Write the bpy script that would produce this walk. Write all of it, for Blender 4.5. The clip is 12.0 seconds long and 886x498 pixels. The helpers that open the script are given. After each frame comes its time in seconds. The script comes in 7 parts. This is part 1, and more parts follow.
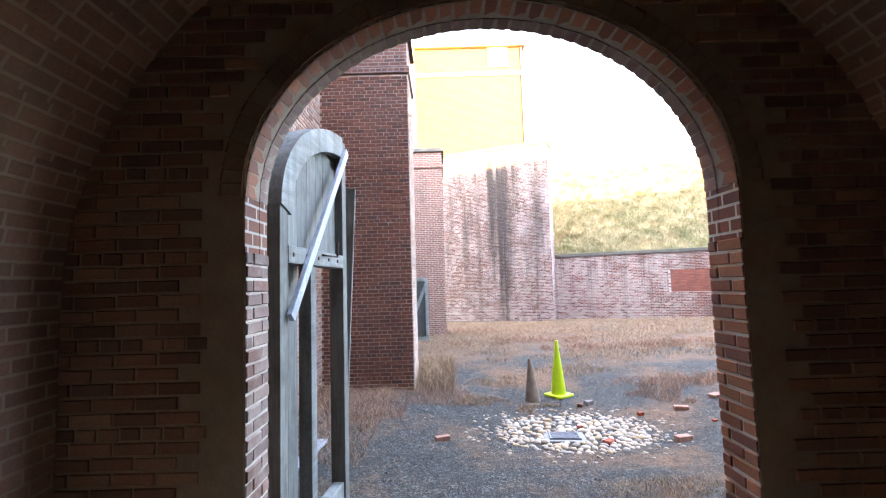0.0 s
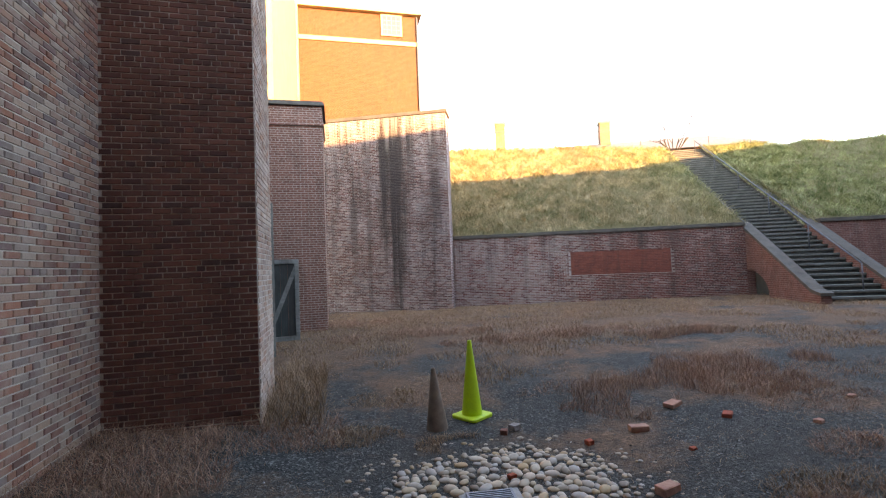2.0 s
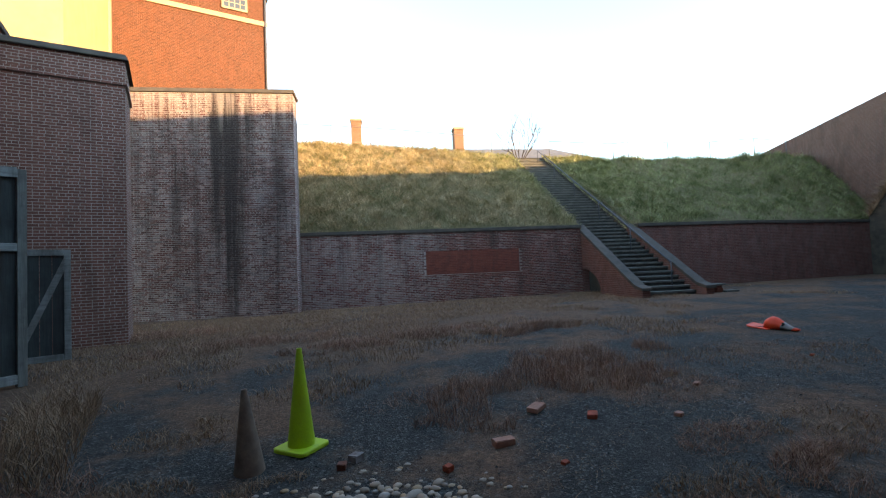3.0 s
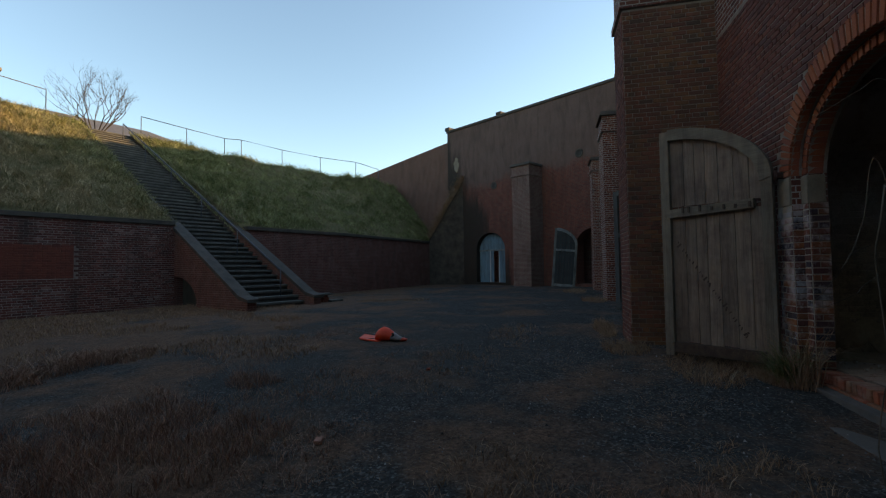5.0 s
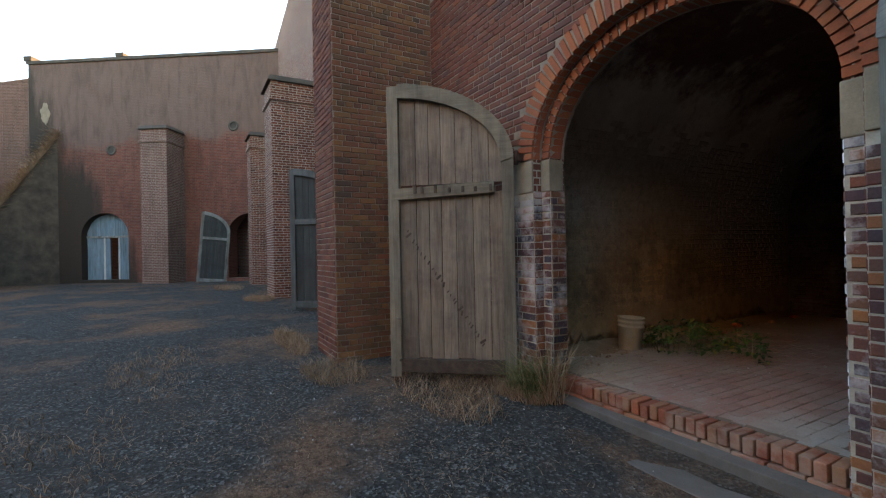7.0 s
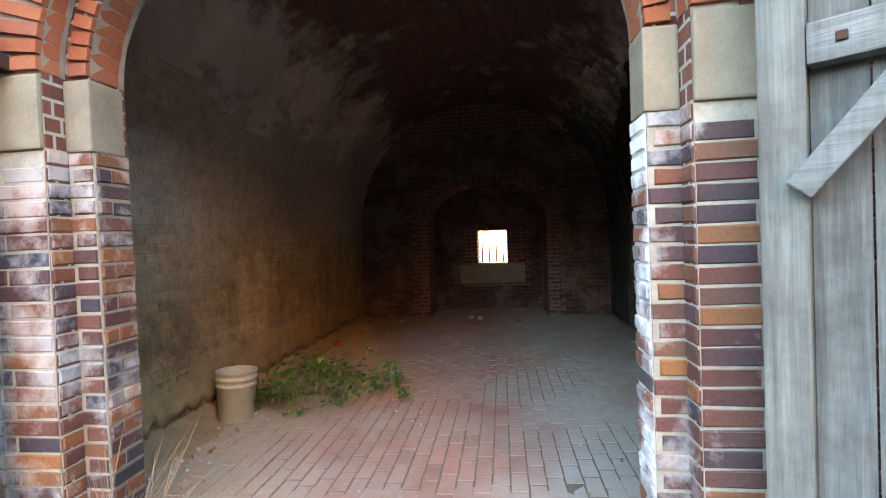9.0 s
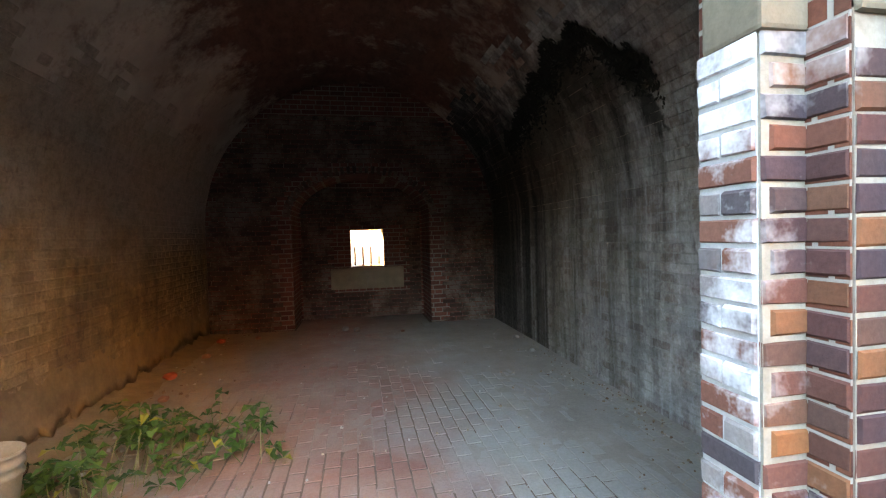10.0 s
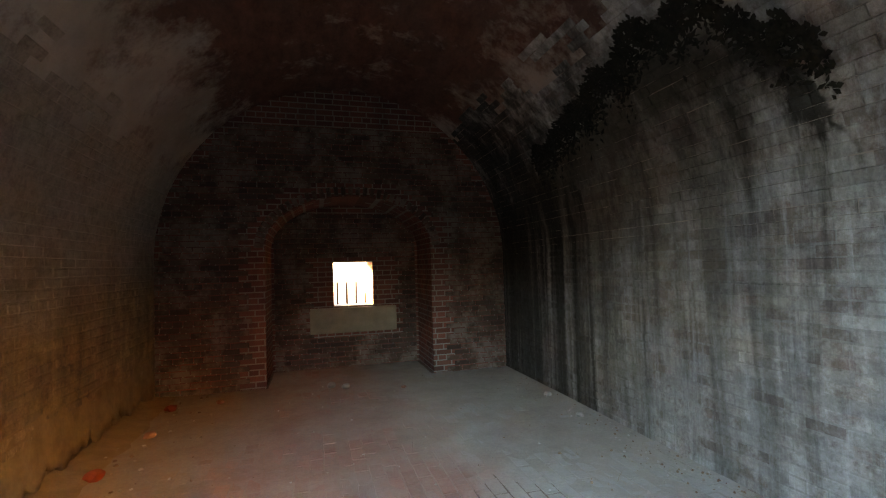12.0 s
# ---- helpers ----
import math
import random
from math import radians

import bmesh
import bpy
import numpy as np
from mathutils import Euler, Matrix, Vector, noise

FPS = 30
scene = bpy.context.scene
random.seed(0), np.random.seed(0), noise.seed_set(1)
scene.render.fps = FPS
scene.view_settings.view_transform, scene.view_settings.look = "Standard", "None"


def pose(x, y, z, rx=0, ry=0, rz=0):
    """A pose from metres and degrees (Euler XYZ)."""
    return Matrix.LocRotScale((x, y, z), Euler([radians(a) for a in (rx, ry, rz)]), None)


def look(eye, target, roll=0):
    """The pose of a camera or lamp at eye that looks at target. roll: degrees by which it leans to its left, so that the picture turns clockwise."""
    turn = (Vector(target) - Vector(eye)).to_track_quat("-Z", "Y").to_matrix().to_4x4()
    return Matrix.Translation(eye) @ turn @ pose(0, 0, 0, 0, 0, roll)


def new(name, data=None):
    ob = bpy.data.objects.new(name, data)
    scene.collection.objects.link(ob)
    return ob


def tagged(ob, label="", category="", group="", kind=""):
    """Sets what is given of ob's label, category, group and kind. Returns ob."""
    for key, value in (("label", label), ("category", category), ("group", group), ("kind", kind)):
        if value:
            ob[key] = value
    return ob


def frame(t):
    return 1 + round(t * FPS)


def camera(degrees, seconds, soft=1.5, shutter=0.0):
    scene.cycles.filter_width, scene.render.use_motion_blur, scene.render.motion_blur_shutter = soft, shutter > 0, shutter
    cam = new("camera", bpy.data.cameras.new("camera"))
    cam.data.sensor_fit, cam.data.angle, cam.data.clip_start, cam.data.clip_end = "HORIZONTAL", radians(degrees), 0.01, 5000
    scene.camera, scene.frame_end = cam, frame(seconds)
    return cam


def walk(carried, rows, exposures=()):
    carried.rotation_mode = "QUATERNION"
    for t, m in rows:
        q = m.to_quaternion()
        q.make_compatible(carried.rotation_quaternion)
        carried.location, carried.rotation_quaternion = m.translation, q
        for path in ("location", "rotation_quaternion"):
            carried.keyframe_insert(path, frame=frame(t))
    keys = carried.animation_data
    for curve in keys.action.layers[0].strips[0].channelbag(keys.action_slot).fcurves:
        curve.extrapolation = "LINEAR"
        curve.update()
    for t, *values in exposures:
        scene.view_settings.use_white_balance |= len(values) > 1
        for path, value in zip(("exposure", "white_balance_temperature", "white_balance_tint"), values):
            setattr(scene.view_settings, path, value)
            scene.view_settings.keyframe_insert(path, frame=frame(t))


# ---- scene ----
cam = camera(87.8, 12.0, soft=1.2)
METRES, EYE, TILT, LEAN, TURN = 13.5, 1.5, 0.0, 0.0, 0.0
ROWS = [
    (0.0, 0.0, 0.0, 0.0, 0.13, 4.37, 1.68),
    (0.5, 0.0038, 0.0485, -0.0049, -4.42, 2.22, 1.46),
    (1.0, 0.0069, 0.1012, -0.0056, -5.51, 2.66, 1.54),
    (1.5, 0.0162, 0.1553, -0.0067, -8.5, 2.56, 2.07),
    (2.0, 0.0262, 0.2009, -0.0103, -13.03, 2.43, 2.22),
    (2.5, 0.0466, 0.2413, -0.0219, -20.6, 2.25, 1.95),
    (3.0, 0.0685, 0.2836, -0.0253, -30.72, 2.26, 2.33),
    (3.5, 0.1026, 0.3207, -0.028, -42.89, 2.33, 2.16),
    (5.5, 0.2649, 0.4098, -0.037, -86.78, 1.86, 0.88),
    (6.0, 0.3114, 0.4229, -0.0349, -96.38, 1.08, 1.19),
    (6.5, 0.3569, 0.4252, -0.0335, -107.46, 0.44, 1.41),
    (7.0, 0.3979, 0.4193, -0.0304, -119.19, 0.19, 1.12),
    (7.5, 0.435, 0.4029, -0.0273, -131.82, -0.32, 0.88),
    (9.5, 0.5383, 0.288, -0.0211, -182.97, -1.37, 2.2),
    (10.0, 0.549, 0.2541, -0.0218, -190.63, -1.59, 1.59),
    (10.5, 0.5598, 0.2225, -0.0211, -196.79, -0.99, 1.65),
    (11.0, 0.5636, 0.1921, -0.0212, -196.42, 0.98, 2.14),
    (11.5, 0.5708, 0.1713, -0.02, -195.33, -1.16, -0.27),
    (12.0, 0.5777, 0.1647, -0.0166, -195.7, 2.01, 1.62),
]
EXPOSURES = [(0.0, 6.2, 10200, 29), (0.5, 5.6, 10200, 28), (1.0, 4.9, 10200, 26), (1.5, 4.6, 10000, 25), (2.0, 4.25, 10300, 25), (2.5, 3.8, 10300, 20), (3.0, 3.15, 8100, 12), (3.5, 2.4, 7500, 9), (5.5, 1.7, 9200, 14), (6.0, 2.05, 9900, 16), (6.5, 2.6, 9700, 15), (7.0, 3.7, 10000, 18), (7.5, 4.75, 10600, 21), (9.5, 6.0, 10500, 20), (10.0, 6.2, 10500, 20), (10.5, 6.55, 10500, 16), (11.5, 6.65, 10800, 16), (12.0, 6.65, 10800, 17)]
walk(cam, [(t, pose(0, 0, EYE, TILT, LEAN, TURN) @ pose(METRES * x, METRES * y, METRES * z, 90 + pitch, roll, yaw)) for t, x, y, z, yaw, pitch, roll in ROWS], EXPOSURES)

# ---- light ----
SUN_AZ, SUN_EL = 59.0, 9.1      # degrees: towards +x and then to -y; above the horizon
world = bpy.data.worlds.new("sky")
scene.world = world
world.use_nodes = True
wn = world.node_tree
sky = wn.nodes.new("ShaderNodeTexSky")
sky.sky_type = "NISHITA"
sky.sun_disc = False
sky.sun_elevation = radians(SUN_EL)
sky.sun_rotation = radians(90 + SUN_AZ)
sky.air_density, sky.dust_density, sky.ozone_density = 1.0, 0.3, 2.5
wn.links.new(sky.outputs[0], wn.nodes["Background"].inputs[0])
wn.nodes["Background"].inputs[1].default_value = 0.15
sun = new("sun", bpy.data.lights.new("sun", "SUN"))
sun.data.energy, sun.data.angle, sun.data.color = 2.6, radians(0.6), (1.0, 0.69, 0.38)
sx, sy, sz = math.cos(radians(SUN_AZ)) * math.cos(radians(SUN_EL)), -math.sin(radians(SUN_AZ)) * math.cos(radians(SUN_EL)), math.sin(radians(SUN_EL))
sun.matrix_world = look((60 * sx, 60 * sy, 60 * sz), (0, 0, 0))


# ---- materials ----
class Mat:
    """A small builder of node materials."""

    def __init__(self, name, rough=0.85, metal=0.0, spec=0.3):
        self.m = bpy.data.materials.new(name)
        self.m.use_nodes = True
        self.t = self.m.node_tree
        self.b = self.t.nodes["Principled BSDF"]
        self.b.inputs["Roughness"].default_value = rough
        self.b.inputs["Metallic"].default_value = metal
        self.b.inputs["Specular IOR Level"].default_value = spec
        self.geo = self.t.nodes.new("ShaderNodeNewGeometry")
        self.pos = self.geo.outputs["Position"]

    def link(self, a, b):
        self.t.links.new(a, b)

    def put(self, socket, v):
        if hasattr(v, "is_output"):
            self.link(v, socket)
        elif isinstance(v, (tuple, list)):
            socket.default_value = (*v, 1.0) if len(v) == 3 and len(socket.default_value) == 4 else v
        else:
            socket.default_value = v

    def noise(self, scale, detail=4.0, rough=0.6, vec=None, dist=0.0):
        n = self.t.nodes.new("ShaderNodeTexNoise")
        n.inputs["Scale"].default_value, n.inputs["Detail"].default_value = scale, detail
        n.inputs["Roughness"].default_value, n.inputs["Distortion"].default_value = rough, dist
        self.link(vec or self.pos, n.inputs["Vector"])
        return n.outputs["Fac"]

    def voronoi(self, scale, vec=None, feature="F1", out="Distance"):
        n = self.t.nodes.new("ShaderNodeTexVoronoi")
        n.feature = feature
        n.inputs["Scale"].default_value = scale
        self.link(vec or self.pos, n.inputs["Vector"])
        return n.outputs[out]

    def stretch(self, x, y, z, vec=None):
        n = self.t.nodes.new("ShaderNodeVectorMath")
        n.operation = "MULTIPLY"
        self.link(vec or self.pos, n.inputs[0])
        n.inputs[1].default_value = (x, y, z)
        return n.outputs[0]

    def ramp(self, fac, stops):
        n = self.t.nodes.new("ShaderNodeValToRGB")
        while len(n.color_ramp.elements) < len(stops):
            n.color_ramp.elements.new(0.5)
        for e, (p, c) in zip(n.color_ramp.elements, stops):
            e.position = p
            e.color = (*c, 1) if isinstance(c, (tuple, list)) else (c, c, c, 1)
        self.link(fac, n.inputs[0])
        return n.outputs[0]

    def mix(self, fac, a, b, mode="MIX"):
        n = self.t.nodes.new("ShaderNodeMix")
        n.data_type, n.blend_type = "RGBA", mode
        self.put(n.inputs[0], fac)
        self.put(n.inputs[6], a)
        self.put(n.inputs[7], b)
        return n.outputs[2]

    def math(self, op, a, b=0.0):
        n = self.t.nodes.new("ShaderNodeMath")
        n.operation = op
        self.put(n.inputs[0], a)
        self.put(n.inputs[1], b)
        return n.outputs[0]

    def xyz(self, vec=None):
        n = self.t.nodes.new("ShaderNodeSeparateXYZ")
        self.link(vec or self.pos, n.inputs[0])
        return n.outputs

    def random(self):
        o = self.t.nodes.new("ShaderNodeObjectInfo")
        return self.math("FRACT", self.math("ADD", o.outputs["Random"], self.geo.outputs["Random Per Island"]))

    def wall_uv(self):
        """Metres along the wall and metres up."""
        c = self.t.nodes.new("ShaderNodeVectorMath")
        c.operation = "CROSS_PRODUCT"
        self.link(self.geo.outputs["True Normal"], c.inputs[0])
        c.inputs[1].default_value = (0, 0, 1)
        d = self.t.nodes.new("ShaderNodeVectorMath")
        d.operation = "DOT_PRODUCT"
        self.link(c.outputs[0], d.inputs[0])
        self.link(self.pos, d.inputs[1])
        k = self.t.nodes.new("ShaderNodeCombineXYZ")
        self.link(d.outputs["Value"], k.inputs[0])
        self.link(self.xyz()[2], k.inputs[1])
        return k.outputs[0]

    def bump(self, height, strength=0.4, dist=0.02):
        n = self.t.nodes.new("ShaderNodeBump")
        n.inputs["Strength"].default_value, n.inputs["Distance"].default_value = strength, dist
        self.link(height, n.inputs["Height"])
        self.link(n.outputs[0], self.b.inputs["Normal"])

    def color(self, c):
        self.put(self.b.inputs["Base Color"], c)
        return self.m


def streaks(m, lo, hi, size=3.0, tall=0.25):
    """Stains that run down a wall."""
    return m.ramp(m.noise(size, 5, 0.65, m.stretch(1, 1, tall), 0.4), [(lo, 0.0), (hi, 1.0)])


def brick_material(name, palette, mortar_c, dirt=(0.03, 0.025, 0.02), dirt_amount=0.5, lime=(0.5, 0.48, 0.46), lime_amount=0.0, pattern=True, course=0.072, run=False, render_above=None, lime_from=0.47):
    """Brickwork: with pattern for walls seen from far, without it for single modelled bricks."""
    m = Mat(name, 0.88)
    grain = m.noise(60, 5, 0.7)
    blot = m.noise(1.3, 5, 0.6)
    if pattern:
        uv = m.wall_uv()
        b = m.t.nodes.new("ShaderNodeTexBrick")
        b.offset, b.squash_frequency, b.squash = 0.5, 4, 0.55
        b.inputs["Scale"].default_value = 1.0
        b.inputs["Brick Width"].default_value, b.inputs["Row Height"].default_value = 0.215, course
        b.inputs["Mortar Size"].default_value, b.inputs["Mortar Smooth"].default_value = 0.008, 0.2
        b.inputs["Color1"].default_value, b.inputs["Color2"].default_value = (0, 0, 0, 1), (1, 1, 1, 1)
        b.inputs["Mortar"].default_value = (0.5, 0.5, 0.5, 1)
        m.link(uv, b.inputs["Vector"])
        pick, joint = b.outputs["Color"], b.outputs["Fac"]
    else:
        pick, joint = m.random(), None
    n = len(palette)
    c = m.ramp(pick, [(i / max(1, n - 1), p) for i, p in enumerate(palette)])
    c = m.mix(0.55, c, m.ramp(grain, [(0.25, (0.35, 0.35, 0.35)), (0.75, (1.0, 1.0, 1.0))]), "MULTIPLY")
    c = m.mix(0.35, c, m.ramp(blot, [(0.3, (0.5, 0.46, 0.44)), (0.7, (1, 1, 1))]), "MULTIPLY")
    if joint is not None:
        c = m.mix(joint, c, mortar_c)
    if render_above is not None:
        # old grey-brown render on the upper wall, its lower edge ragged
        up = m.math("ADD", m.math("SUBTRACT", m.xyz()[2], render_above), m.math("MULTIPLY", m.math("SUBTRACT", m.noise(0.5, 6, 0.7), 0.5), 2.4))
        c = m.mix(m.ramp(up, [(0.0, 0.0), (0.5, 0.85)]), c, m.mix(m.noise(1.5, 6, 0.7), (0.095, 0.062, 0.052), (0.165, 0.115, 0.096)))
        # black stain plus painted shadow of the wing wall, towards the rampart corner
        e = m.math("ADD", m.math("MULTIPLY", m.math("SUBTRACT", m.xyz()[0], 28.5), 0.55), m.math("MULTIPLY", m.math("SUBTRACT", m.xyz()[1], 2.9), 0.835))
        stain_shade = m.math("ADD", m.math("MULTIPLY", m.math("SUBTRACT", e, 7.9), 0.5), m.math("ADD", m.math("MULTIPLY", m.math("SUBTRACT", 5.6, m.xyz()[2]), 0.28), m.math("MULTIPLY", m.math("SUBTRACT", m.noise(1.0, 6, 0.7, m.stretch(1.5, 1.5, 0.3)), 0.5), 2.0)))
        c = m.mix(m.ramp(stain_shade, [(0.1, 0.0), (0.7, 0.92)]), c, (0.028, 0.024, 0.018))
    if dirt_amount:
        c = m.mix(m.math("MULTIPLY", streaks(m, 0.45, 0.75), dirt_amount), c, dirt)
    if run:
        c = m.mix(m.math("MULTIPLY", streaks(m, 0.50, 0.62, 0.9, 0.05), dirt_amount), c, dirt)
    if lime_amount:
        patch = m.ramp(m.noise(2.1, 6, 0.7), [(lime_from, 0.0), (lime_from + 0.13, 1.0)]) if not run else streaks(m, 0.46, 0.62, 2.2, 0.10)
        c = m.mix(m.math("MULTIPLY", patch, lime_amount), c, lime)
    h = m.math("MULTIPLY", grain, 0.35)
    if joint is not None:
        h = m.math("SUBTRACT", h, joint)
    m.bump(h, 0.6, 0.008)
    return m.color(c)


def weathered_material(name, palette, dark, lime, lime_amount, dark_at=None, lime_to=None, drip=0.0):
    """Single old bricks and their mortar on a wall that water has run down: black runs, pale salts, limy bricks."""
    m = Mat(name, 0.9)
    x, y, z = m.xyz()
    n = len(palette)
    c = m.ramp(m.random(), [(i / max(1, n - 1), p) for i, p in enumerate(palette)])
    grain = m.noise(45, 4, 0.7)
    c = m.mix(0.5, c, m.ramp(grain, [(0.25, (0.4, 0.4, 0.4)), (0.75, (1, 1, 1))]), "MULTIPLY")
    salt = m.math("ADD", m.noise(0.9, 6, 0.75), m.math("MULTIPLY", m.math("SUBTRACT", m.random(), 0.5), 0.30))
    if lime_to is not None:
        salt = m.math("ADD", salt, m.ramp(m.math("MULTIPLY", x, 1 / 20), [(lime_to / 20, 0.22), ((lime_to + 1.5) / 20, 0.0)]))
        salt = m.math("SUBTRACT", salt, 0.16)
    c = m.mix(m.math("MULTIPLY", m.ramp(salt, [(0.42, 0.0), (0.66, 1.0)]), lime_amount), c, lime)
    run = m.noise(1.0, 6, 0.7, m.stretch(2.0, 2.0, 0.10), 0.3)
    if dark_at is not None:
        near = m.ramp(m.math("MULTIPLY", x, 1 / 6), [((dark_at - 1.3) / 6, 0.0), (dark_at / 6, 0.15), ((dark_at + 0.3) / 6, 0.15), ((dark_at + 1.1) / 6, 0.0)])
        run = m.math("ADD", run, near)
    high = m.ramp(m.math("MULTIPLY", z, 1 / 8.2), [(0.0, 0.0), (0.35, 0.10), (0.85, 0.13), (1.0, 0.06)])
    c = m.mix(m.ramp(m.math("ADD", run, high), [(0.54, 0.0), (0.82, 0.92)]), c, dark)
    if drip:
        top = m.math("ADD", m.noise(1.0, 5, 0.65, m.stretch(5.0, 5.0, 0.25), 0.2), m.ramp(m.math("MULTIPLY", z, 1 / 8.2), [(0.70, 0.0), (0.97, 0.40)]))
        c = m.mix(m.math("MULTIPLY", m.ramp(top, [(0.78, 0.0), (0.98, 1.0)]), drip), c, (0.50, 0.42, 0.37))
    m.bump(grain, 0.5, 0.008)
    return m.color(c)


def plain_material(name, a, b, scale=8.0, rough=0.85, bump=0.3, metal=0.0, fine=70.0, spec=0.3):
    m = Mat(name, rough, metal, spec)
    c = m.mix(m.ramp(m.noise(scale, 6, 0.65), [(0.3, 0.0), (0.7, 1.0)]), a, b)
    g = m.noise(fine, 4, 0.7)
    c = m.mix(0.35, c, m.ramp(g, [(0.3, (0.45, 0.45, 0.45)), (0.7, (1, 1, 1))]), "MULTIPLY")
    m.bump(g, bump, 0.006)
    return m.color(c)


def wood_material(name, a, b, worn, along="z"):
    """Weathered boards, the grain along one axis of the thing."""
    m = Mat(name, 0.8)
    tc = m.t.nodes.new("ShaderNodeTexCoord").outputs["Object"]
    s = {"z": (30, 30, 1.6), "x": (1.6, 30, 30)}[along]
    grain = m.noise(1.0, 6, 0.7, m.stretch(*s, tc), 0.6)
    c = m.mix(m.ramp(grain, [(0.3, 0.0), (0.72, 1.0)]), a, b)
    c = m.mix(m.ramp(m.noise(2.4, 6, 0.7), [(0.45, 0.0), (0.7, 0.7)]), c, worn)
    c = m.mix(0.55, c, m.ramp(m.random(), [(0.0, (0.5, 0.5, 0.5)), (1.0, (1.0, 1.0, 1.0))]), "MULTIPLY")
    run = m.ramp(m.noise(1.0, 5, 0.7, m.stretch(9, 9, 0.8)), [(0.45, 0.0), (0.70, 0.8)])
    c = m.mix(run, c, m.mix(0.65, c, (0.035, 0.03, 0.027)))
    fine = m.noise(1.0, 3, 0.6, m.stretch(*[k * 5 if k > 5 else k * 2 for k in s], tc))
    c = m.mix(0.4, c, m.ramp(fine, [(0.35, (0.55, 0.55, 0.55)), (0.65, (1, 1, 1))]), "MULTIPLY")
    m.bump(m.math("ADD", grain, m.math("MULTIPLY", fine, 0.5)), 0.7, 0.005)
    return m.color(c)


RED = [(0.10, 0.030, 0.022), (0.19, 0.060, 0.040), (0.24, 0.075, 0.045), (0.15, 0.045, 0.033), (0.30, 0.11, 0.065)]
DARK = [(0.12, 0.045, 0.036), (0.18, 0.066, 0.048), (0.23, 0.083, 0.06), (0.15, 0.055, 0.044)]
MIXED = [(0.05, 0.05, 0.068), (0.24, 0.085, 0.055), (0.10, 0.045, 0.045), (0.36, 0.135, 0.055), (0.07, 0.052, 0.06), (0.28, 0.09, 0.048), (0.13, 0.055, 0.052), (0.05, 0.05, 0.066)]
MORTAR = (0.36, 0.33, 0.29)
M_FAC = brick_material("brick_facade", RED, MORTAR, dirt_amount=0.35)
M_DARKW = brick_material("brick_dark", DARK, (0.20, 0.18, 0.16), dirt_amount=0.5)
M_STAIN = brick_material("brick_stained", [(0.16, 0.075, 0.07), (0.24, 0.11, 0.10), (0.20, 0.09, 0.08)], (0.50, 0.47, 0.46), dirt=(0.04, 0.03, 0.03), dirt_amount=0.8, lime=(0.40, 0.35, 0.34), lime_amount=0.22, run=True)
M_RET = brick_material("brick_retaining", [(0.13, 0.045, 0.036), (0.19, 0.068, 0.052), (0.15, 0.052, 0.042)], (0.19, 0.115, 0.095), dirt_amount=0.45, lime=(0.30, 0.23, 0.20), lime_amount=0.12)
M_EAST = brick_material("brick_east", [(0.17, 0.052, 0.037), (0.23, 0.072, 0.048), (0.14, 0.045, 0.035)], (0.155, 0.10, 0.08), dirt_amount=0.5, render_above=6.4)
M_PIER = brick_material("brick_pale_pier", [(0.16, 0.078, 0.064), (0.22, 0.11, 0.088), (0.19, 0.09, 0.072)], (0.30, 0.25, 0.21), dirt_amount=0.5)
M_PIERW = brick_material("brick_west_pier", [(0.17, 0.072, 0.055), (0.25, 0.11, 0.082), (0.21, 0.09, 0.068)], (0.36, 0.30, 0.26), dirt_amount=0.35)
M_B_STAIN = weathered_material("bricks_stained", [(0.075, 0.034, 0.030), (0.15, 0.062, 0.052), (0.10, 0.042, 0.036), (0.06, 0.034, 0.033), (0.21, 0.10, 0.082)], (0.020, 0.015, 0.014), (0.40, 0.33, 0.32), 0.30, 2.7, None, 0.32)
M_J_STAIN = weathered_material("joints_stained", [(0.34, 0.285, 0.26), (0.46, 0.40, 0.37)], (0.05, 0.04, 0.037), (0.62, 0.57, 0.56), 0.5, 2.7, None, 0.35)
M_B_RET = weathered_material("bricks_retaining", [(0.10, 0.034, 0.028), (0.18, 0.058, 0.045), (0.14, 0.046, 0.036), (0.08, 0.036, 0.032), (0.22, 0.085, 0.065)], (0.04, 0.028, 0.025), (0.40, 0.33, 0.30), 0.36, None, 11.0)
M_J_RET = weathered_material("joints_retaining", [(0.27, 0.20, 0.17), (0.36, 0.285, 0.25)], (0.08, 0.06, 0.05), (0.46, 0.41, 0.385), 0.55, None, 11.0)
M_EASTLOW = brick_material("brick_parapet", [(0.16, 0.078, 0.055), (0.21, 0.10, 0.072), (0.14, 0.066, 0.05)], (0.22, 0.16, 0.13), dirt_amount=0.45)
M_PATCH = brick_material("brick_patch", [(0.20, 0.055, 0.038), (0.25, 0.07, 0.045)], (0.20, 0.09, 0.065), dirt_amount=0.4)
M_HOUSE = brick_material("brick_house", [(0.070, 0.024, 0.012), (0.122, 0.042, 0.021), (0.094, 0.032, 0.016)], (0.148, 0.074, 0.050), dirt_amount=0.25, course=0.10)
M_B_PATCH = brick_material("bricks_patch", [(0.20, 0.055, 0.038), (0.26, 0.072, 0.046), (0.18, 0.050, 0.037)], MORTAR, dirt_amount=0.5, pattern=False)
M_B_RED = brick_material("bricks_red", RED, MORTAR, dirt_amount=0.3, pattern=False)
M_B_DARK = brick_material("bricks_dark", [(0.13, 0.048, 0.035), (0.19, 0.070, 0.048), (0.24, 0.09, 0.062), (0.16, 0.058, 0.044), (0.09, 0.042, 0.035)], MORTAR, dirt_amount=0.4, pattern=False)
M_MORTAR = plain_material("mortar", (0.34, 0.275, 0.22), (0.19, 0.145, 0.115), 5)
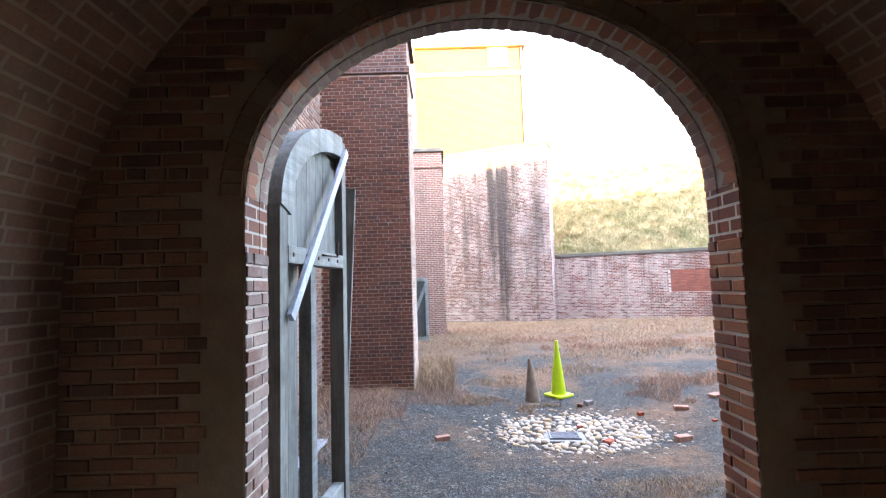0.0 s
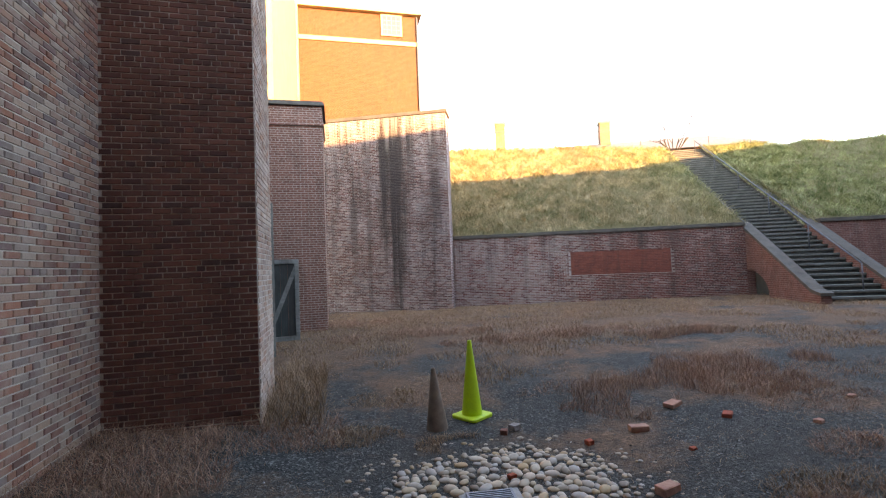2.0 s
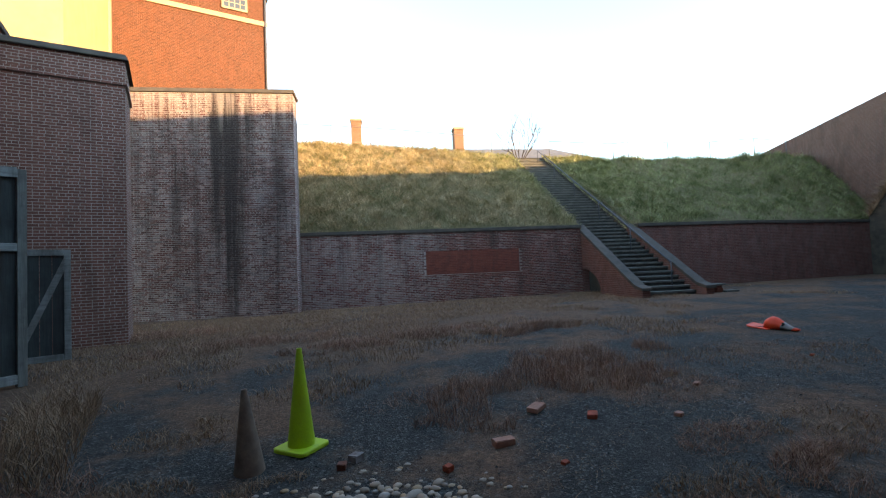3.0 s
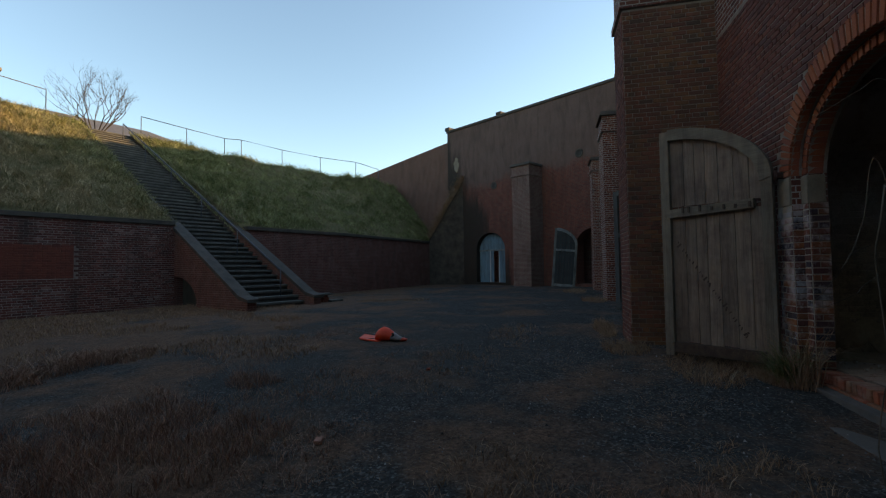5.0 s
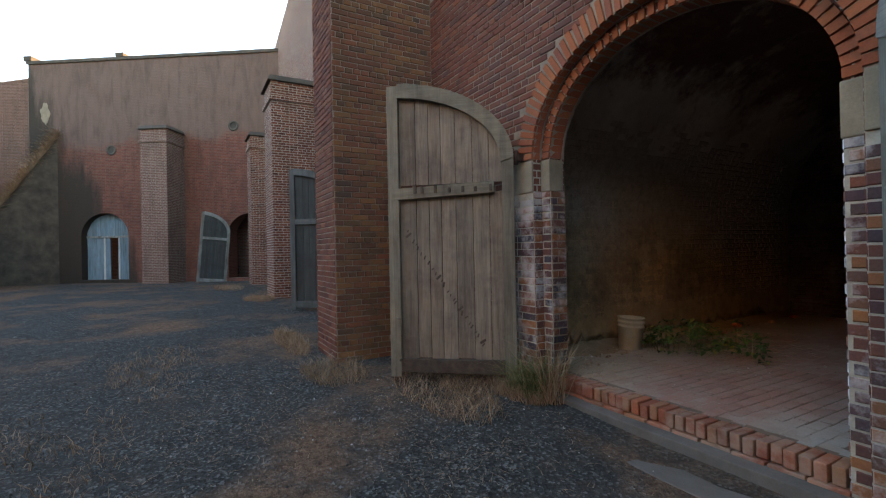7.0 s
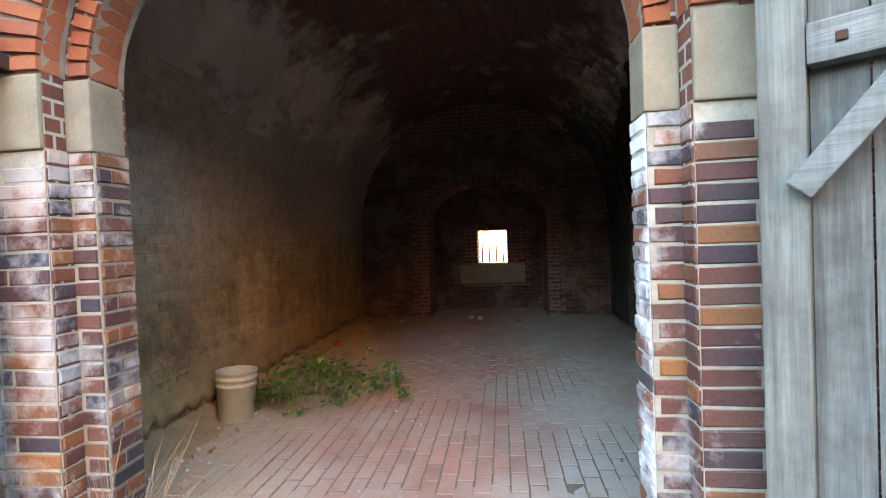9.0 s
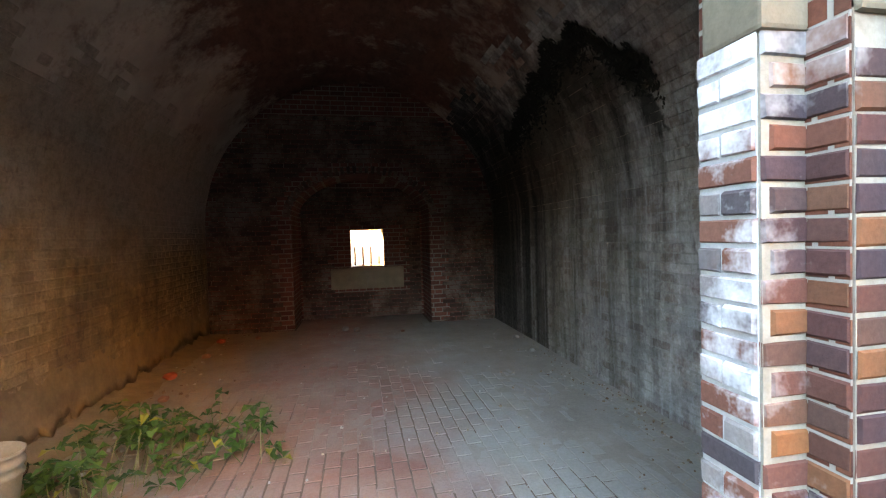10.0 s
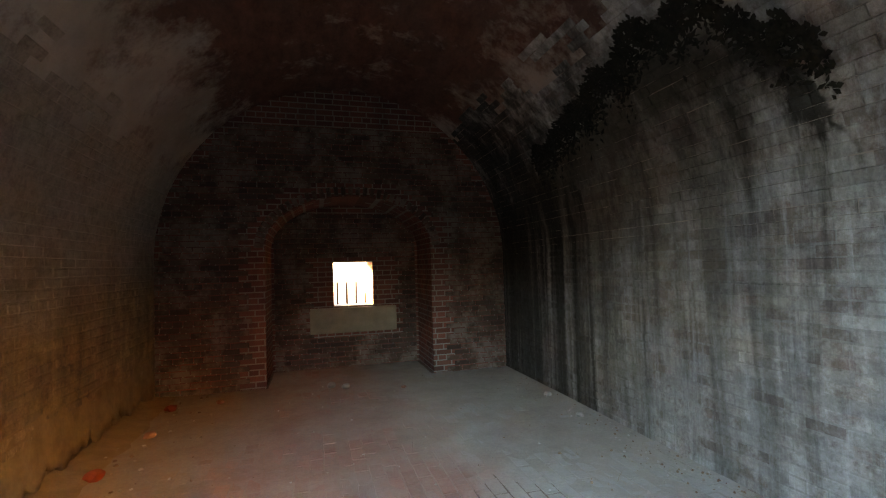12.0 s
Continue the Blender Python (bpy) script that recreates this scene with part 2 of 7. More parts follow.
M_MORTAR_J = plain_material("pale_jamb_mortar", (0.46, 0.42, 0.35), (0.27, 0.24, 0.195), 7)
M_MORTAR_W = plain_material("pale_mortar", (0.56, 0.49, 0.43), (0.34, 0.29, 0.25), 5)
M_STONE = plain_material("sandstone", (0.30, 0.25, 0.18), (0.18, 0.15, 0.11), 4)
M_DSTONE = plain_material("dark_coping_stone", (0.10, 0.085, 0.07), (0.05, 0.045, 0.04), 3)
M_IRON = plain_material("rusty_iron", (0.09, 0.04, 0.025), (0.03, 0.025, 0.025), 20, 0.7, 0.4, 0.4)
M_RAIL = plain_material("painted_rail", (0.10, 0.11, 0.13), (0.05, 0.055, 0.06), 20, 0.55)

M_MORTAR_D = plain_material("dirty_mortar", (0.36, 0.28, 0.21), (0.24, 0.175, 0.125), 5)
M_EARTH = plain_material("bare_earth", (0.10, 0.075, 0.05), (0.06, 0.045, 0.03), 2)
M_LIME = plain_material("limewash", (0.62, 0.62, 0.60), (0.42, 0.43, 0.43), 3)
M_WHITE = plain_material("lime_lump", (0.40, 0.38, 0.36), (0.28, 0.26, 0.25), 9)
M_DARKBR = plain_material("dark_brick", (0.10, 0.06, 0.055), (0.30, 0.28, 0.27), 10)
GREY = [(0.16, 0.10, 0.09), (0.24, 0.15, 0.13), (0.30, 0.20, 0.17), (0.20, 0.11, 0.09), (0.27, 0.13, 0.10)]
WESTP = [(0.15, 0.08, 0.07), (0.36, 0.14, 0.09), (0.44, 0.29, 0.22), (0.26, 0.12, 0.10), (0.48, 0.36, 0.29), (0.18, 0.12, 0.12), (0.42, 0.17, 0.11)]
M_B_GREY = brick_material("bricks_grey_red", GREY, MORTAR, dirt_amount=0.2, lime_amount=0.2, pattern=False)
M_B_SIDE = brick_material("bricks_brightened_side", [(0.30, 0.20, 0.165), (0.42, 0.29, 0.235), (0.50, 0.36, 0.29), (0.36, 0.22, 0.17), (0.46, 0.24, 0.16)], MORTAR, dirt_amount=0.1, lime=(0.55, 0.49, 0.43), lime_amount=0.3, pattern=False)
M_B_WEST = brick_material("bricks_west", WESTP, MORTAR, dirt_amount=0.15, lime=(0.45, 0.40, 0.35), lime_amount=0.22, pattern=False)
M_B_FAC = brick_material("bricks_gateway", [(0.16, 0.05, 0.035), (0.24, 0.075, 0.05), (0.20, 0.065, 0.05), (0.13, 0.06, 0.055), (0.29, 0.095, 0.055)], MORTAR, dirt_amount=0.25, pattern=False)
M_B_BUT = brick_material("bricks_buttress", [(0.20, 0.075, 0.045), (0.28, 0.10, 0.055), (0.16, 0.065, 0.045), (0.32, 0.14, 0.06), (0.10, 0.06, 0.045)], MORTAR, dirt=(0.06, 0.05, 0.025), dirt_amount=0.5, pattern=False)
M_B_ARCH = brick_material("bricks_arch", [(0.42, 0.12, 0.055), (0.36, 0.095, 0.045), (0.48, 0.15, 0.065), (0.30, 0.09, 0.06)], MORTAR, dirt_amount=0.15, pattern=False)
# lime patches also carry the strong light that bleaches the jamb
M_B_JAMB = brick_material("bricks_jamb", MIXED, MORTAR, dirt_amount=0.05, lime=(0.70, 0.69, 0.68), lime_amount=0.42, pattern=False)
M_B_JAMB1 = brick_material("bricks_jamb_red", [(0.30, 0.11, 0.06), (0.38, 0.15, 0.085), (0.24, 0.08, 0.05), (0.20, 0.08, 0.06)], MORTAR, dirt_amount=0.2, pattern=False)
# limewash, whitened further for the glare on the reveal
M_B_LIME = brick_material("bricks_limewashed", [(0.22, 0.08, 0.06), (0.32, 0.13, 0.09), (0.10, 0.08, 0.09), (0.45, 0.40, 0.38)], MORTAR, dirt_amount=0.0, lime=(0.82, 0.83, 0.85), lime_amount=0.95, pattern=False, lime_from=0.45)
M_B_INNER = brick_material("bricks_inner_dark", [(0.30, 0.150, 0.10), (0.40, 0.21, 0.14), (0.25, 0.125, 0.085), (0.48, 0.28, 0.19), (0.20, 0.11, 0.08), (0.34, 0.17, 0.11)], MORTAR, dirt_amount=0.2, pattern=False)
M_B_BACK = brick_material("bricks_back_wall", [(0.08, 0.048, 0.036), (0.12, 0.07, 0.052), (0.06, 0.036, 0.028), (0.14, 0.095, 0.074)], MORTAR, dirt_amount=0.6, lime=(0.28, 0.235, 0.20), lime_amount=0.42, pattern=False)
M_B_KERB = brick_material("bricks_kerb", [(0.34, 0.09, 0.05), (0.42, 0.12, 0.06), (0.28, 0.075, 0.045), (0.36, 0.16, 0.09)], MORTAR, dirt=(0.10, 0.06, 0.045), dirt_amount=0.6, lime=(0.36, 0.27, 0.21), lime_amount=0.45, pattern=False)


M_MOSS = plain_material("black_moss", (0.012, 0.012, 0.009), (0.03, 0.028, 0.02), 12)


def pave_material(name="paving_bricks", dusty=0.0):
    """Brick paving: red in the middle, grey with lime dust towards the west wall, brown towards the east wall."""
    m = Mat(name, 0.85)
    c = m.ramp(m.random(), [(0.0, (0.26, 0.10, 0.075)), (0.5, (0.36, 0.15, 0.11)), (1.0, (0.30, 0.13, 0.10))])
    x = m.xyz()[0]
    wob = m.math("ADD", x, m.math("MULTIPLY", m.math("SUBTRACT", m.noise(0.9, 5, 0.65), 0.5), 2.2))
    lime = m.ramp(m.math("MULTIPLY", m.math("SUBTRACT", wob, 5.2), 1 / 4.4), [(0.30, 1.0), (0.46, 0.0)])
    dust = m.ramp(m.math("MULTIPLY", m.math("SUBTRACT", wob, 5.2), 1 / 4.4), [(0.62, 0.0), (0.82, 1.0)])
    c = m.mix(m.math("MULTIPLY", lime, 0.85), c, m.mix(m.noise(6, 5), (0.27, 0.285, 0.275), (0.43, 0.44, 0.42)))
    c = m.mix(m.math("MULTIPLY", dust, 0.8), c, m.mix(m.noise(5, 5), (0.30, 0.21, 0.13), (0.42, 0.31, 0.21)))
    c = m.mix(m.ramp(m.noise(1.6, 6, 0.7), [(0.36, 0.08), (0.64, 0.62)]), c, m.mix(m.noise(8, 5), (0.26, 0.215, 0.175), (0.40, 0.345, 0.29)))
    if dusty:
        c = m.mix(dusty, c, m.mix(m.ramp(m.noise(2.2, 7, 0.75), [(0.35, 0.0), (0.65, 1.0)]), (0.19, 0.135, 0.105), (0.37, 0.31, 0.26)))
    g = m.noise(55, 4, 0.7)
    c = m.mix(0.4, c, m.ramp(g, [(0.3, (0.5, 0.5, 0.5)), (0.7, (1, 1, 1))]), "MULTIPLY")
    m.bump(g, 0.4, 0.006)
    return m.color(c)


def lime_wall_material(name, brick, base_a, base_b, seep, streak=0.75):
    """Old limewash over brick, worn through in places, with dark seepage down the wall."""
    m = Mat(name, 0.8)
    worn = m.ramp(m.math("ADD", m.noise(2.6, 7, 0.75), m.math("MULTIPLY", m.math("SUBTRACT", m.random(), 0.5), 0.16)), [(0.48, 0.0), (0.62, 0.8)])
    lime = m.mix(m.ramp(m.noise(1.1, 6, 0.65), [(0.3, 0.0), (0.7, 1.0)]), base_a, base_b)
    lime = m.mix(0.7, lime, m.ramp(m.random(), [(0.0, (0.45, 0.45, 0.45)), (0.6, (1, 1, 1)), (1.0, (0.8, 0.8, 0.8))]), "MULTIPLY")
    c = m.mix(worn, lime, m.ramp(m.random(), [(0.0, brick[0]), (0.5, brick[1]), (1.0, brick[2])]))
    x, y, z = m.xyz()
    if streak > 0.6:
        c = m.mix(m.ramp(m.noise(1.5, 7, 0.75, m.stretch(1.0, 1.0, 0.55)), [(0.46, 0.0), (0.66, 0.45)]), c, (0.215, 0.165, 0.11))
        c = m.mix(m.ramp(m.noise(1.0, 6, 0.7, m.stretch(7.0, 7.0, 0.5), 0.3), [(0.54, 0.0), (0.68, 0.65)]), c, (0.72, 0.74, 0.76))
    s = m.ramp(m.noise(1.0, 6, 0.7, m.stretch(3.5, 3.5, 0.22), 0.3), [(0.44, 0.0), (0.62, 1.0)])
    # the seepage lies between two places along the wall
    back = m.ramp(m.math("MULTIPLY", m.math("ADD", y, 4.0), 1 / 6.4), [(0.0, 1.0), (0.45, 1.0), (0.62, 0.6), (0.8, 0.34)])
    c = m.mix(m.math("MULTIPLY", m.math("MULTIPLY", s, back), streak), c, seep)
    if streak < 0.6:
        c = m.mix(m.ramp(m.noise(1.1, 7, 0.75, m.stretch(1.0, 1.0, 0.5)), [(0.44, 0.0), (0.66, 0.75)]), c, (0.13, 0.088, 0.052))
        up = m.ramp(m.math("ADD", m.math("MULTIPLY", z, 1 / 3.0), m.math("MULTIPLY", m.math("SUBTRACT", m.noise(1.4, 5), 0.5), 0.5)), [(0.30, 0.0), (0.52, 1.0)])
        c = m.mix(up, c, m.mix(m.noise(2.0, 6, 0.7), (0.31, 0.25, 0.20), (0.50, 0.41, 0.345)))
    if streak > 0.6:
        # the wet black patch under the vault, running down in streaks
        wob = m.math("ADD", y, m.math("MULTIPLY", m.math("SUBTRACT", m.noise(1.3, 5, 0.65), 0.5), 0.7))
        edge = m.ramp(m.math("MULTIPLY", m.math("ADD", wob, 4.0), 1 / 6.4), [(0.0, 0.65), (0.21, 0.74), (0.42, 0.84), (0.57, 0.93), (0.675, 0.87), (0.715, 0.76), (0.78, 0.0)])
        d = m.math("SUBTRACT", m.math("ADD", m.math("MULTIPLY", edge, 3.0), m.math("MULTIPLY", m.math("SUBTRACT", m.noise(5, 5, 0.7), 0.5), 0.3)), z)
        below = m.ramp(d, [(0.0, 0.0), (0.14, 1.0)])
        body = m.ramp(m.math("MULTIPLY", d, 0.5), [(0.02, 1.0), (0.13, 1.0), (0.25, 0.42), (0.6, 0.22), (1.0, 0.0)])
        body = m.math("MULTIPLY", body, m.ramp(m.math("MULTIPLY", z, 1 / 3.0), [(0.45, 0.25), (0.72, 1.0)]))
        wet = m.math("ADD", m.noise(1.0, 6, 0.7, m.stretch(4.5, 4.5, 0.3), 0.2), m.math("MULTIPLY", body, 0.36))
        c = m.mix(m.math("MULTIPLY", m.math("MULTIPLY", below, m.ramp(m.math("MULTIPLY", d, 0.5), [(0.0, 0.4), (0.1, 1.0)])), m.ramp(wet, [(0.56, 0.0), (0.78, 0.92)])), c, (0.022, 0.02, 0.016))
        # brown damp all through the streaked part, black in the corner by the back wall
        soft = m.math("MULTIPLY", below, m.ramp(m.math("MULTIPLY", m.math("ADD", wob, 4.0), 1 / 6.4), [(0.46, 1.0), (0.72, 0.0)]))
        c = m.mix(m.math("MULTIPLY", soft, m.ramp(m.math("MULTIPLY", d, 0.5), [(0.1, 0.8), (0.9, 0.4)])), c, m.mix(m.noise(3, 5), (0.09, 0.075, 0.055), (0.20, 0.17, 0.13)))
        corner = m.math("ADD", m.ramp(m.math("MULTIPLY", m.math("ADD", y, 4.0), 1 / 6.4), [(0.05, 0.30), (0.30, 0.22), (0.42, 0.0)]), m.noise(1.0, 6, 0.7, m.stretch(5.0, 5.0, 0.15), 0.2))
        c = m.mix(m.ramp(corner, [(0.56, 0.0), (0.76, 0.9)]), c, (0.026, 0.023, 0.018))
    g = m.noise(40, 5, 0.75)
    # flaked patches a hand wide, and the pitted face
    flake = m.noise(11.0, 7, 0.8)
    c = m.mix(0.6, c, m.ramp(flake, [(0.36, (0.42, 0.41, 0.40)), (0.56, (1, 1, 1))]), "MULTIPLY")
    c = m.mix(0.5, c, m.ramp(g, [(0.3, (0.45, 0.45, 0.45)), (0.7, (1, 1, 1))]), "MULTIPLY")
    m.bump(m.math("ADD", g, m.math("MULTIPLY", flake, 2.0)), 0.8, 0.014)
    return m.color(c)


def vault_material(name, pa, pb, soot_amount):
    """Patchy plaster and bare brick overhead."""
    m = Mat(name, 0.9)
    x, y, z = m.xyz()
    plaster = m.mix(m.ramp(m.noise(1.2, 6, 0.7), [(0.3, 0.0), (0.7, 1.0)]), pa, pb)
    red = m.mix(m.ramp(m.noise(9, 5, 0.7, m.stretch(1, 0.4, 1)), [(0.35, 0.0), (0.65, 1.0)]), (0.095, 0.04, 0.03), (0.185, 0.082, 0.058))
    bare = m.ramp(m.math("ADD", m.noise(1.5, 7, 0.75), m.math("MULTIPLY", m.ramp(m.math("MULTIPLY", z, 0.28), [(0.78, 0.0), (0.95, 1.0)]), 0.26)), [(0.54, 0.0), (0.70, 1.0)])
    c = m.mix(bare, plaster, red)
    soot = m.ramp(m.noise(0.7, 5, 0.6), [(0.42, 0.0), (0.7, soot_amount)])
    c = m.mix(soot, c, (0.05, 0.042, 0.036))
    g = m.noise(14, 7, 0.75)
    m.bump(g, 0.6, 0.03)
    return m.color(c)


M_B_PAVE = pave_material()
M_DUST = pave_material("drifted_dust", 0.45)
M_JOINT = plain_material("dark_joint_earth", (0.20, 0.135, 0.10), (0.12, 0.08, 0.06), 3)
M_BOUNCE = plain_material("pale_bounce_earth", (0.40, 0.30, 0.21), (0.27, 0.19, 0.13), 2)
M_VAULT = vault_material("vault_plaster", (0.33, 0.27, 0.23), (0.54, 0.45, 0.39), 0.4)
M_INNERW = brick_material("brick_inner_wall", [(0.25, 0.125, 0.088), (0.37, 0.19, 0.128), (0.30, 0.152, 0.10)], (0.31, 0.215, 0.16), dirt_amount=0.4)
M_B_LIMEWALL = lime_wall_material("limewashed_wall_bricks", ((0.12, 0.09, 0.09), (0.24, 0.15, 0.12), (0.19, 0.14, 0.13)), (0.44, 0.43, 0.40), (0.80, 0.80, 0.79), (0.035, 0.033, 0.026), 0.9)
# orange-brown brick colour, with the warm light on this wall put in
M_B_BROWN = lime_wall_material("brown_wall_bricks", ((0.20, 0.11, 0.07), (0.30, 0.17, 0.10), (0.25, 0.15, 0.09)), (0.44, 0.29, 0.165), (0.60, 0.395, 0.22), (0.09, 0.065, 0.045), 0.5)


# ---- geometry helpers ----
def part(name, bm, material, parent=None, label=""):
    me = bpy.data.meshes.new(name)
    bm.to_mesh(me)
    bm.free()
    return link_mesh(name, me, material, parent, label)


def link_mesh(name, me, material, parent=None, label=""):
    if material is not None and not me.materials:
        me.materials.append(material)
    ob = new(name, me)
    if parent is not None:
        ob.parent = parent
    if label:
        ob["label"] = label
    return ob


def data_mesh(name, verts, faces, material=None, smooth=False):
    me = bpy.data.meshes.new(name)
    me.from_pydata([tuple(v) for v in verts], [], faces)
    if smooth:
        me.polygons.foreach_set("use_smooth", [True] * len(me.polygons))
    me.update()
    if material is not None:
        me.materials.append(material)
    return me


def thing(name, m=None, label="", category="", group="", kind=""):
    ob = new(name)
    ob.empty_display_size = 0.1
    if m is not None:
        ob.matrix_world = m
    return tagged(ob, label, category, group, kind)


def add_box(bm, x0, x1, y0, y1, z0, z1, bevel=0.0, m=None):
    made = bmesh.ops.create_cube(bm, size=1.0)["verts"]
    mat = Matrix.Translation(((x0 + x1) / 2, (y0 + y1) / 2, (z0 + z1) / 2)) @ Matrix.Diagonal((x1 - x0, y1 - y0, z1 - z0, 1))
    bmesh.ops.transform(bm, matrix=mat, verts=made)
    if bevel:
        edges = list({e for v in made for e in v.link_edges})
        made = list({v for f in bmesh.ops.bevel(bm, geom=edges, offset=bevel, segments=2, affect="EDGES", profile=0.6)["faces"] for v in f.verts} | {v for v in made if v.is_valid})
    if m is not None:
        bmesh.ops.transform(bm, matrix=m, verts=made)
    return made


def box(x0, x1, y0, y1, z0, z1, bevel=0.0, m=None):
    bm = bmesh.new()
    add_box(bm, x0, x1, y0, y1, z0, z1, bevel, m)
    return bm


def tube(points, r, sides=8, r_end=None, closed=True):
    """A round bar along points."""
    bm = bmesh.new()
    pts = [Vector(p) for p in points]
    rings = []
    for i, p in enumerate(pts):
        d = (pts[min(i + 1, len(pts) - 1)] - pts[max(i - 1, 0)]).normalized()
        a = d.orthogonal().normalized()
        b = d.cross(a)
        rr = r if r_end is None else r + (r_end - r) * i / max(1, len(pts) - 1)
        rings.append([bm.verts.new(p + rr * (math.cos(2 * math.pi * k / sides) * a + math.sin(2 * math.pi * k / sides) * b)) for k in range(sides)])
    for a, b in zip(rings, rings[1:]):
        # match rings by nearest start
        off = min(range(sides), key=lambda o: (b[o].co - a[0].co).length)
        for k in range(sides):
            bm.faces.new((a[k], a[(k + 1) % sides], b[(k + 1 + off) % sides], b[(k + off) % sides]))
    if closed:
        bm.faces.new(rings[0][::-1])
        bm.faces.new(rings[-1])
    bmesh.ops.recalc_face_normals(bm, faces=bm.faces)
    for f in bm.faces:
        f.smooth = len(f.verts) == 4
    return bm


def lathe(profile, sides=28):
    """A turned shape from (radius, height) pairs."""
    bm = bmesh.new()
    rings = [[bm.verts.new((r * math.cos(2 * math.pi * k / sides), r * math.sin(2 * math.pi * k / sides), z)) for k in range(sides)] for r, z in profile]
    for a, b in zip(rings, rings[1:]):
        for k in range(sides):
            f = bm.faces.new((a[k], a[(k + 1) % sides], b[(k + 1) % sides], b[k]))
            f.smooth = True
    return bm


def ground_z(x, y):
    z = -0.15 - 0.27 * math.exp(-(((x - 2) / 11) ** 2)) - 0.28 * math.exp(-(((x - 1.8) / 3) ** 2 + ((y - 6.8) / 3) ** 2))
    return z


def arch_points(cx, hw, spring, rise, n=28):
    return [(cx + hw * math.cos(math.pi * i / n), spring + rise * math.sin(math.pi * i / n)) for i in range(n + 1)]


def arch_block(name, x0, x1, z0, z1, y0, y1, arches, material, m=None, parent=None, soffit=None):
    """A block from y0 to y1 with arched openings that go through it. arches: (cx, half width, foot, spring, rise), in order of cx."""
    verts, faces, soffits = [], [], []

    def quad(p):
        k = len(verts)
        verts.extend(p)
        faces.append(tuple(range(k, k + len(p))))

    def sheet(xa, xb, za, zb):
        quad([(xa, y1, za), (xb, y1, za), (xb, y1, zb), (xa, y1, zb)][::-1])
        quad([(xa, y0, za), (xb, y0, za), (xb, y0, zb), (xa, y0, zb)])

    x = x0
    for cx, hw, foot, spring, rise in arches:
        sheet(x, cx - hw, z0, z1)
        if foot > z0:
            sheet(cx - hw, cx + hw, z0, foot)
            quad([(cx - hw, y0, foot), (cx + hw, y0, foot), (cx + hw, y1, foot), (cx - hw, y1, foot)])
        pts = arch_points(cx, hw, spring, rise)
        for (xa, za), (xb, zb) in zip(pts, pts[1:]):
            quad([(xb, y1, zb), (xa, y1, za), (xa, y1, z1), (xb, y1, z1)][::-1])
            quad([(xb, y0, zb), (xa, y0, za), (xa, y0, z1), (xb, y0, z1)])
            soffits.append(len(faces))
            quad([(xa, y0, za), (xb, y0, zb), (xb, y1, zb), (xa, y1, za)])
        quad([(cx - hw, y0, foot), (cx - hw, y1, foot), (cx - hw, y1, spring), (cx - hw, y0, spring)])
        quad([(cx + hw, y0, foot), (cx + hw, y1, foot), (cx + hw, y1, spring), (cx + hw, y0, spring)][::-1])
        x = cx + hw
    sheet(x, x1, z0, z1)
    quad([(x0, y0, z1), (x1, y0, z1), (x1, y1, z1), (x0, y1, z1)])
    quad([(x0, y0, z0), (x0, y0, z1), (x0, y1, z1), (x0, y1, z0)][::-1])
    quad([(x1, y0, z0), (x1, y0, z1), (x1, y1, z1), (x1, y1, z0)])
    ob = link_mesh(name, data_mesh(name, verts, faces, material), None, parent)
    if soffit is not None:
        ob.data.materials.append(soffit)
        for k in soffits:
            ob.data.polygons[k].material_index = 1
            ob.data.polygons[k].use_smooth = True
    if m is not None:
        ob.matrix_world = m
    return ob


def structure(ob, label, category="wall"):
    return tagged(ob, label, category, kind="structure")


def along(x, y, angle, z=0.0):
    """A frame at x, y whose x axis is turned by angle degrees."""
    return pose(x, y, z, 0, 0, angle)


